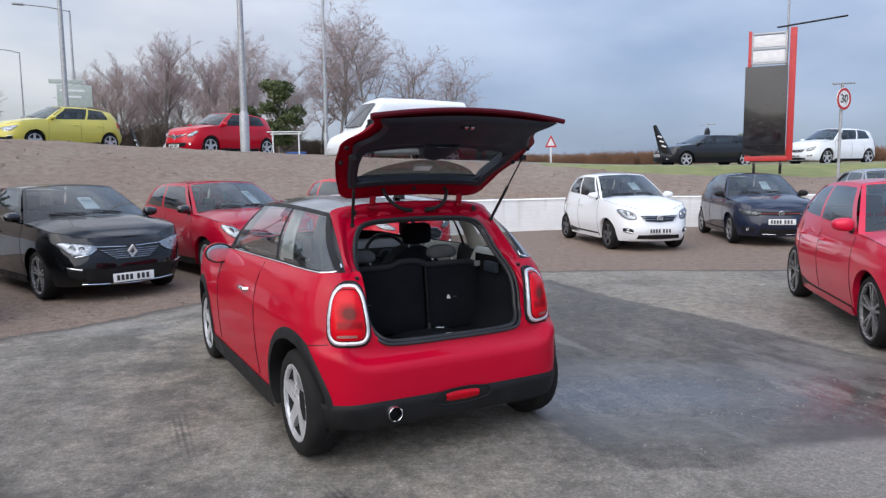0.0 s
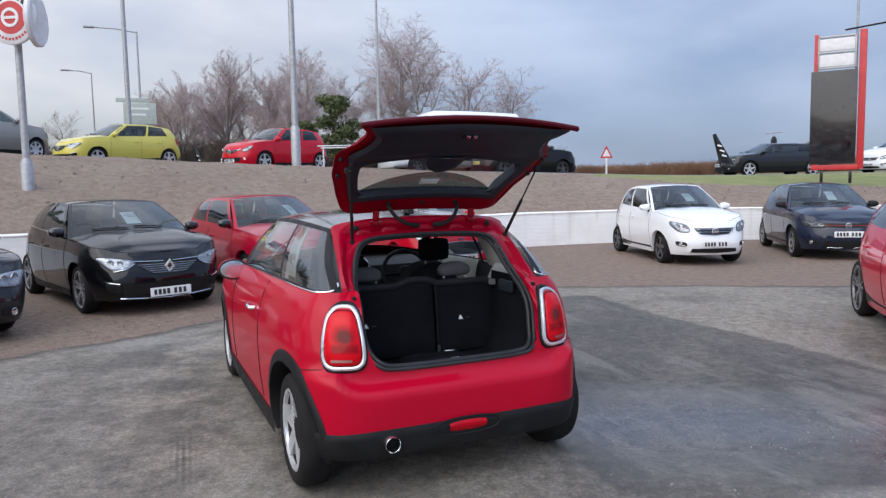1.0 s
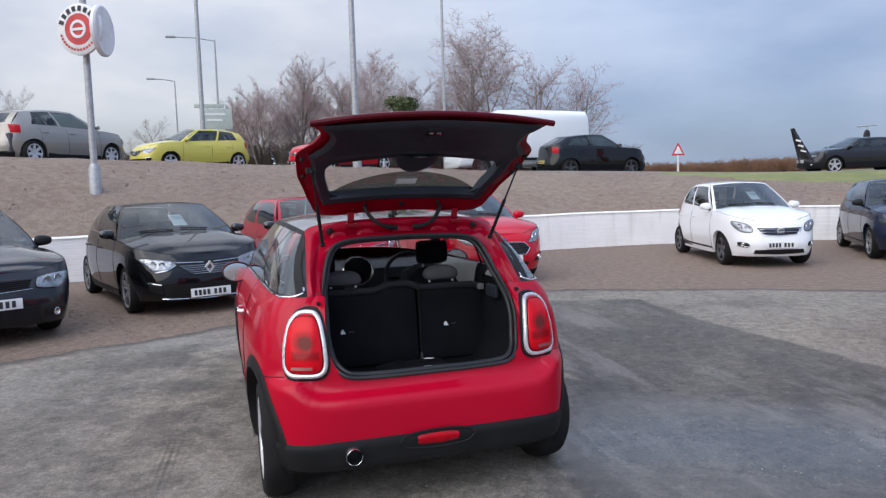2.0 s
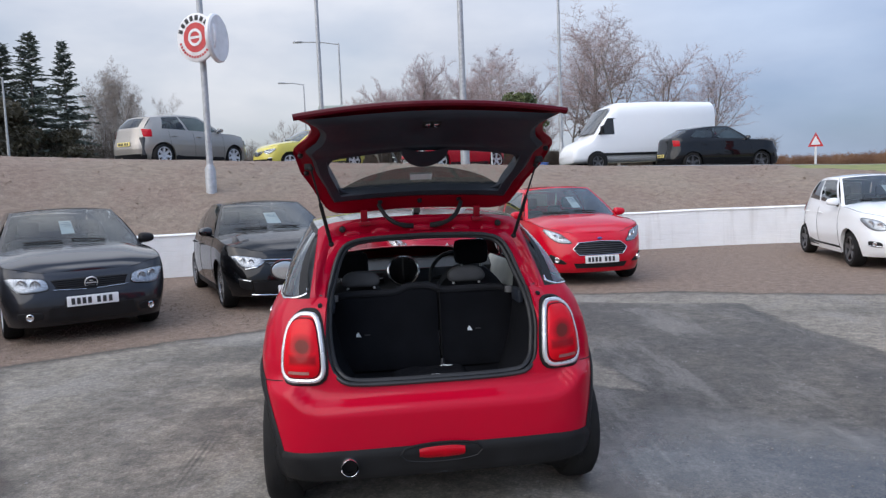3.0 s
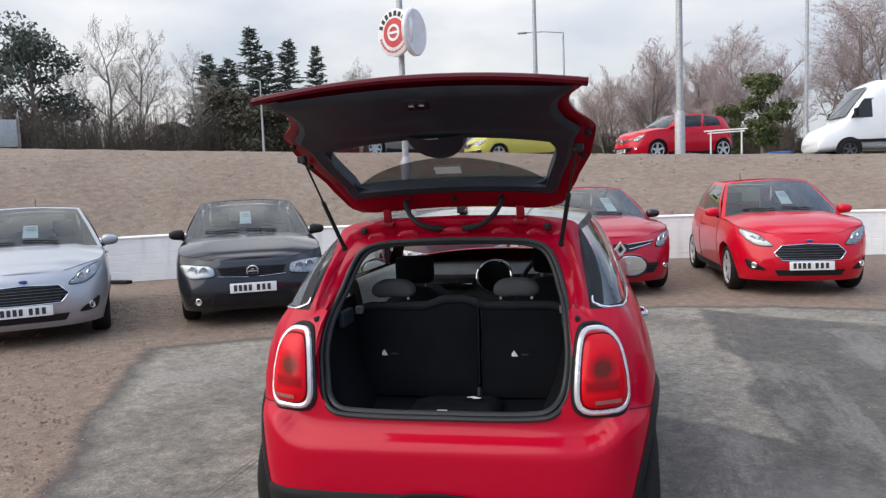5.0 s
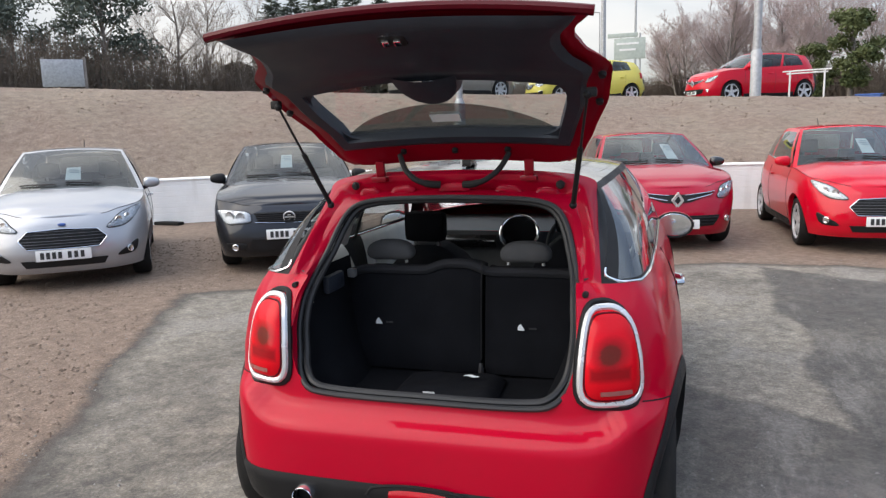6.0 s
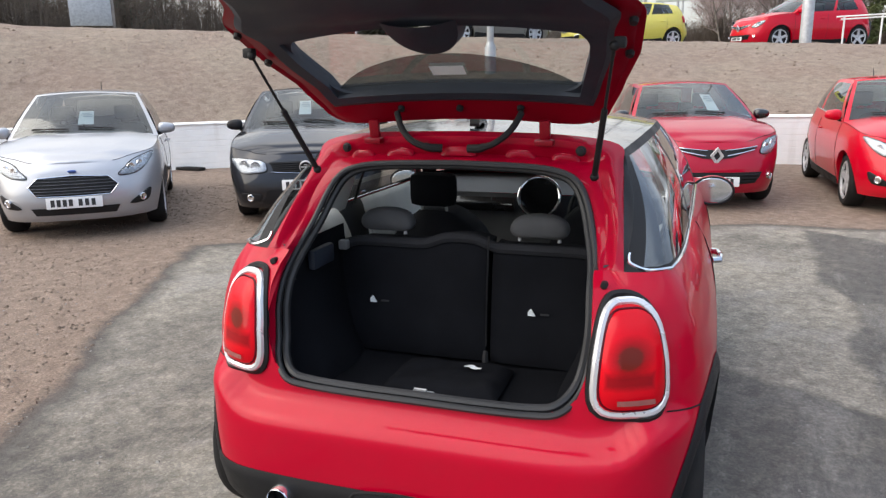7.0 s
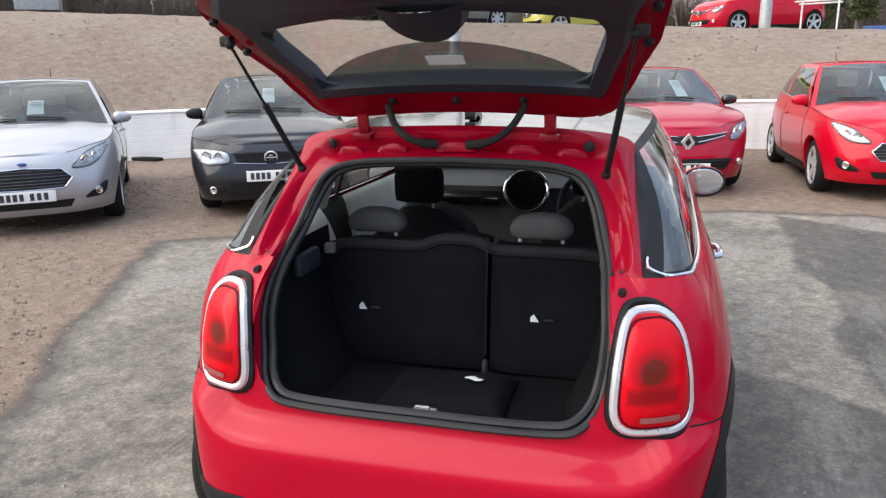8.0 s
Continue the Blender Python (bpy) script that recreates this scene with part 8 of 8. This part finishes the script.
def conifer(rng, label, h=10.0, wide=2.4, mat=None, trunk_show=0.1):
    tree = thing("conifer_tree", Matrix(), label, "tree", "dark conifers")
    tv, tf, cv, cf = [], [], [], []
    prism(tv, tf, Vector((0, 0, -0.3)), Vector((0, 0, h)), h * 0.018, 0.01)
    z = h * trunk_show
    gaps = [rng.uniform(0.35, 1.1) for _ in range(12)]
    while z < h * 0.985:
        for _ in range(rng.randint(4, 7)):
            az = rng.uniform(0, 2 * math.pi)
            zb = z + rng.uniform(-0.03, 0.03) * h
            f = max(0.02, 1 - zb / h)
            lump = rng.choice(gaps)
            ln = wide * (f ** 0.7) * (0.35 + 0.75 * lump) * rng.uniform(0.7, 1.15)
            d = Vector((math.cos(az), math.sin(az), 0))
            a = Vector((0, 0, zb))
            tip = a + d * ln + Vector((0, 0, ln * (0.30 - 0.55 * f + rng.uniform(-0.12, 0.12))))
            prism(cv, cf, a, tip, 0.03, 0.012)
            n = max(5, int(ln * 8))
            for i in range(n):
                t = (i + rng.random()) / n
                p = a.lerp(tip, 0.12 + 0.88 * t)
                for s in (-1, 1):
                    sd = Vector((-d.y * s, d.x * s, rng.uniform(-0.7, 0.5)))
                    q = p + (d * rng.uniform(0.2, 0.7) + sd * rng.uniform(0.3, 0.9)).normalized() * rng.uniform(0.22, 0.5) * (1.15 - 0.5 * t)
                    prism(cv, cf, p, q, 0.045, 0.012)
        z += h * rng.uniform(0.014, 0.026)
    mesh_part("trunk", tv, tf, BARK, tree)
    mesh_part("crown", cv, cf, mat or NEEDLE, tree)
    return tree


def leafy_tree(rng, label, h, w, mat, clumps=26, per=230, name="evergreen_tree"):
    tree = thing(name, Matrix(), label, "tree")
    tv, tf, cv, cf = [], [], [], []
    prism(tv, tf, Vector((0, 0, -0.3)), Vector((0.1, 0, h * 0.75)), 0.18, 0.05)
    for _ in range(clumps):
        zc = h * rng.uniform(0.18, 0.94)
        rr = w * (1 - abs(zc / h - 0.5) * 1.1) * rng.uniform(0.2, 0.95)
        az = rng.uniform(0, 2 * math.pi)
        c = Vector((rr * math.cos(az), rr * math.sin(az), zc))
        prism(tv, tf, Vector((0, 0, zc * 0.7)), c, 0.05, 0.015)
        cr = w * rng.uniform(0.22, 0.42)
        for _ in range(per):
            v = Vector((rng.gauss(0, 1), rng.gauss(0, 1), rng.gauss(0, 0.8)))
            v = v.normalized() * cr * rng.random() ** 0.45
            p = c + Vector((v.x, v.y, v.z * 0.75))
            k = len(cv)
            n1 = Vector((rng.uniform(-1, 1), rng.uniform(-1, 1), rng.uniform(-1, 1))).normalized() * rng.uniform(0.07, 0.16)
            n2 = Vector((rng.uniform(-1, 1), rng.uniform(-1, 1), rng.uniform(-1, 1))).normalized() * rng.uniform(0.05, 0.10)
            cv.extend((p - n1, p + n2, p + n1, p - n2))
            cf.append((k, k + 1, k + 2, k + 3))
    mesh_part("trunk", tv, tf, BARK, tree)
    mesh_part("crown", cv, cf, mat, tree)
    return tree


def plant(maker, spots):
    """Build one, then copies; spots are (x, y, ground, height of top, height it was built with, spin, width)."""
    first = None
    for x, y, z, top, h, spin, wd in spots:
        k = (top - z) / h
        m = Matrix.Translation((x, y, z)) @ Matrix.Rotation(radians(spin), 4, "Z") @ Matrix.Diagonal((k * wd, k * wd, k, 1))
        if first is None:
            first = maker()
            first.matrix_world = m
        else:
            o = copy_thing(first, Matrix.Translation((x, y, z)) @ Matrix.Rotation(radians(spin), 4, "Z"))
            o.scale = (k * wd, k * wd, k)


rng = random.Random(11)
plant(lambda: bare_tree(rng, "tall bare birch with pale trunk and fine twigs", BIRCH_BARK, TWIG, 11, 0.72, 2, 0.05),
      [(-8.7, 54.7, 1.9, 13.4, 11, 0, 1), (-3.3, 56.1, 1.8, 10.8, 11, 140, 1.15), (-0.8, 64.8, 1.6, 10.9, 11, 60, 1.2)])
plant(lambda: bare_tree(rng, "bare birch leaning, with purple-brown twigs", BIRCH_BARK, TWIG, 11, 0.70, 1, 0.06, 3),
      [(-6.6, 53.9, 1.9, 12.3, 11, 20, 1.1), (-10.8, 57.7, 1.9, 11.0, 11, 200, 1.1), (-16.3, 55.0, 2.0, 11.0, 11, 100, 1), (-13.7, 48.6, 2.1, 10.3, 11, 290, 0.9)])
plant(lambda: bare_tree(rng, "bare grey-brown tree with a spreading crown", BARK, TWIG_PALE, 9, 0.62, 1, 0.0),
      [(-47.4, 31.7, 2.6, 12.5, 9, 0, 1.1), (-48.3, 24.9, 2.7, 13.9, 9, 100, 1), (-49.6, 28.0, 2.6, 14.3, 9, 220, 1), (-55.8, 26.4, 2.6, 12.1, 9, 60, 1), (-46.1, 29.1, 2.6, 9.6, 9, 300, 1.2), (-51.2, 58.3, 2.1, 11.7, 9, 20, 1), (-42.7, 83.6, 1.5, 14.0, 9, 170, 1.2), (-55.3, 83.8, 1.4, 11.3, 9, 70, 1.3)])
plant(lambda: bare_tree(rng, "bare scrubby tree with a thicket of twigs", BARK, TWIG, 8, 0.55, 3, 0.0),
      [(-19.9, 48.7, 2.1, 9.9, 8, 0, 1.1), (-18.6, 52.5, 2.0, 9.4, 8, 90, 1.2), (-17.9, 55.8, 1.9, 9.5, 8, 200, 1.3), (-21.8, 46.7, 2.1, 8.3, 8, 150, 1.2), (-27.1, 63.4, 1.8, 11.2, 8, 30, 1.2), (-24.2, 50.5, 2.0, 7.9, 8, 260, 1.3), (-11.9, 50.3, 2.1, 8.3, 8, 320, 1.2), (-15.2, 46.6, 2.1, 7.2, 8, 45, 1.2)])
plant(lambda: bare_tree(rng, "slim bare larch with short side twigs", BARK, TWIG_PALE, 9, 0.75, 1, 0.06, 3),
      [(-52.1, 50.2, 2.2, 13.5, 9, 0, 0.55), (-53.0, 52.9, 2.1, 13.8, 9, 90, 0.6), (-49.3, 51.2, 2.2, 14.2, 9, 180, 0.55), (-54.3, 55.1, 2.1, 12.8, 9, 40, 0.6), (-48.4, 47.5, 2.2, 11.9, 9, 140, 0.6)])
plant(lambda: conifer(rng, "tall dark green spruce", 10, 2.9),
      [(-49.4, 37.7, 2.4, 15.2, 10, 0, 1), (-51.9, 41.1, 2.3, 14.0, 10, 70, 1), (-47.7, 40.2, 2.4, 14.3, 10, 150, 1), (-48.0, 43.4, 2.3, 14.2, 10, 220, 0.8), (-52.4, 37.6, 2.4, 13.1, 10, 300, 1.1), (-50.1, 35.1, 2.4, 11.7, 10, 20, 1.2), (-53.2, 36.0, 2.4, 13.4, 10, 200, 1.1)])
plant(lambda: leafy_tree(rng, "dense brown-green evergreen bush before the spruces", 5, 2.6, BROWN_GREEN, 34, 240), [(-47.0, 34.5, 2.4, 9.7, 5, 0, 1), (-48.2, 37.9, 2.4, 8.4, 5, 120, 1.1), (-47.4, 41.4, 2.3, 7.1, 5, 240, 1.2), (-49.2, 30.9, 2.6, 7.0, 5, 60, 1.2)])
plant(lambda: leafy_tree(rng, "broad dark green pine", 8, 3.2, NEEDLE, 30, 260), [(-47.5, 20.0, 2.7, 12.5, 8, 0, 1), (-50.2, 15.4, 2.8, 11.1, 8, 120, 1), (-55.7, 10.0, 2.8, 10.6, 8, 70, 1.3)])
plant(lambda: leafy_tree(rng, "dull green conifer shrub among bare trees", 5, 1.7, LEAF, 24, 220), [(-10.0, 40.7, 2.3, 6.8, 5, 0, 1), (-12.3, 42.5, 2.2, 5.5, 5, 90, 1), (20.7, 52.7, 1.9, 4.0, 5, 30, 1.6)])


def thicket(name, label, line, depth, low, high, count, mat, spread=0.5):
    """A band of bare undergrowth along a line."""
    rg = random.Random(len(name) * 7 + count)
    pts = [Vector(p) for p in line]
    cv, cf = [], []
    seg = [(b - a).length for a, b in zip(pts, pts[1:])]
    tot = sum(seg)
    for _ in range(count):
        s = rg.random() * tot
        i = 0
        while i < len(seg) - 1 and s > seg[i]:
            s -= seg[i]
            i += 1
        d = (pts[i + 1] - pts[i]).normalized()
        p = pts[i] + d * s + Vector((-d.y, d.x, 0)).normalized() * rg.uniform(-depth, depth)
        wave = 0.5 + 0.5 * noise.noise(p * 0.25)
        h = lerp(low, high, rg.random() ** 0.7 * (0.5 + 0.5 * wave))
        a = Vector((p.x, p.y, p.z - 0.1))
        t = a + Vector((rg.uniform(-spread, spread), rg.uniform(-spread, spread), h))
        prism(cv, cf, a, t, 0.022, 0.008)
        for _ in range(5):
            q = a.lerp(t, rg.uniform(0.25, 0.95))
            prism(cv, cf, q, q + Vector((rg.uniform(-0.6, 0.6), rg.uniform(-0.6, 0.6), rg.uniform(0.0, 0.6))) * (0.25 + 0.25 * h), 0.012, 0.006)
    return tagged(mesh_part(name, cv, cf, mat), label, "undergrowth", kind="stuff")


thicket("undergrowth", "dark brown leafless undergrowth below the trees", [(-40.2, -8.7, 3.1), (-45.7, 11.4, 2.9), (-48.8, 33.8, 2.6), (-51.7, 51.4, 2.3), (-44.4, 61.5, 2.1)], 3.5, 1.8, 5.9, 9500, SCRUB)
thicket("undergrowth", "brown leafless thicket behind the road", [(-36.3, 46.3, 2.16), (-28.6, 50.4, 2.09), (-20.7, 48.6, 2.16), (-10.9, 49.9, 2.17)], 2.5, 1.2, 3.4, 5500, SCRUB)
thicket("hedge", "clipped brown hedge behind the road", [(-13.1, 58.1, 2.10), (-4.4, 59.3, 1.95), (3.5, 56.1, 2.01)], 0.8, 1.6, 2.2, 4500, SCRUB, 0.15)
thicket("bracken", "rust-brown bracken bank beside the road", [(1.1, 55.0, 1.45), (5.5, 53.2, 1.48), (12.0, 48.5, 1.59), (22.2, 49.8, 1.55), (38.1, 50.1, 1.87)], 1.6, 0.5, 1.6, 9500, BRACKEN, 0.35)


# ---- loose clods, tufts and grit ----
def scatter(name, label, count, spot, size, mat, seed):
    rg = random.Random(seed)
    cv, cf = [], []
    for _ in range(count):
        p = spot(rg)
        s = size[0] + (size[1] - size[0]) * rg.random() ** 3
        k = len(cv)
        for v in ((1, 0, 0), (-0.5, 0.87, 0), (-0.5, -0.87, 0), (0.1, 0.1, 0.7), (0, 0, -0.4)):
            cv.append(p + Vector(v) * s * rg.uniform(0.6, 1.2) + Vector((0, 0, s * 0.1)))
        for f in ((0, 1, 3), (1, 2, 3), (2, 0, 3), (1, 0, 4), (2, 1, 4), (0, 2, 4)):
            cf.append(tuple(k + i for i in f))
    ob = mesh_part(name, cv, cf, mat)
    ob.data.polygons.foreach_set("use_smooth", [False] * len(ob.data.polygons))
    return tagged(ob, label, "loose ground", kind="stuff")


def bank_spot(rg):
    i, f, g = rg.randrange(20, NS - 40), rg.random(), rg.random()
    a = wall_pts[i].lerp(wall_pts[i + 1], g) + n_in[i] * 0.2 + Vector((0, 0, WALL_H - 0.1))
    c = crest_pts[i].lerp(crest_pts[i + 1], g)
    p = a.lerp(c, f)
    p.z = lerp(a.z, c.z, math.sin(f * math.pi / 2) ** 0.9)
    p.z += 0.07 * noise.fractal(p * 0.9, 0.9, 2.0, 5) if 0.02 < f < 0.98 else 0
    return p


scatter("clods", "brown clods and dead tufts on the bank", 9000, bank_spot, (0.006, 0.045), BANK, 5)


def gravel_spot(rg):
    while True:
        x, y = rg.uniform(-9, -1.2), rg.uniform(0.5, 9)
        if max(-0.815 * x + 0.58 * y - 7.4, min(-0.561 * x - 0.828 * y + 1.457, -x - 0.9)) > 0.05:
            return Vector((x, y, 0.0))


GRIT = matter("brown_grit", (0.24, 0.18, 0.14), (0.12, 0.09, 0.07), 0.9, scale=3)
scatter("gravel", "loose brown gravel on the car park edge", 14000, gravel_spot, (0.006, 0.022), GRIT, 9)
GRIT_GREY = matter("grey_grit", (0.30, 0.29, 0.27), (0.14, 0.135, 0.13), 0.9, scale=3)
scatter("grit", "pale grit scattered over the tarmac", 5000, lambda rg: Vector((rg.uniform(-4.5, 5), rg.uniform(1.0, 11), 0.0)), (0.004, 0.012), GRIT_GREY, 12)
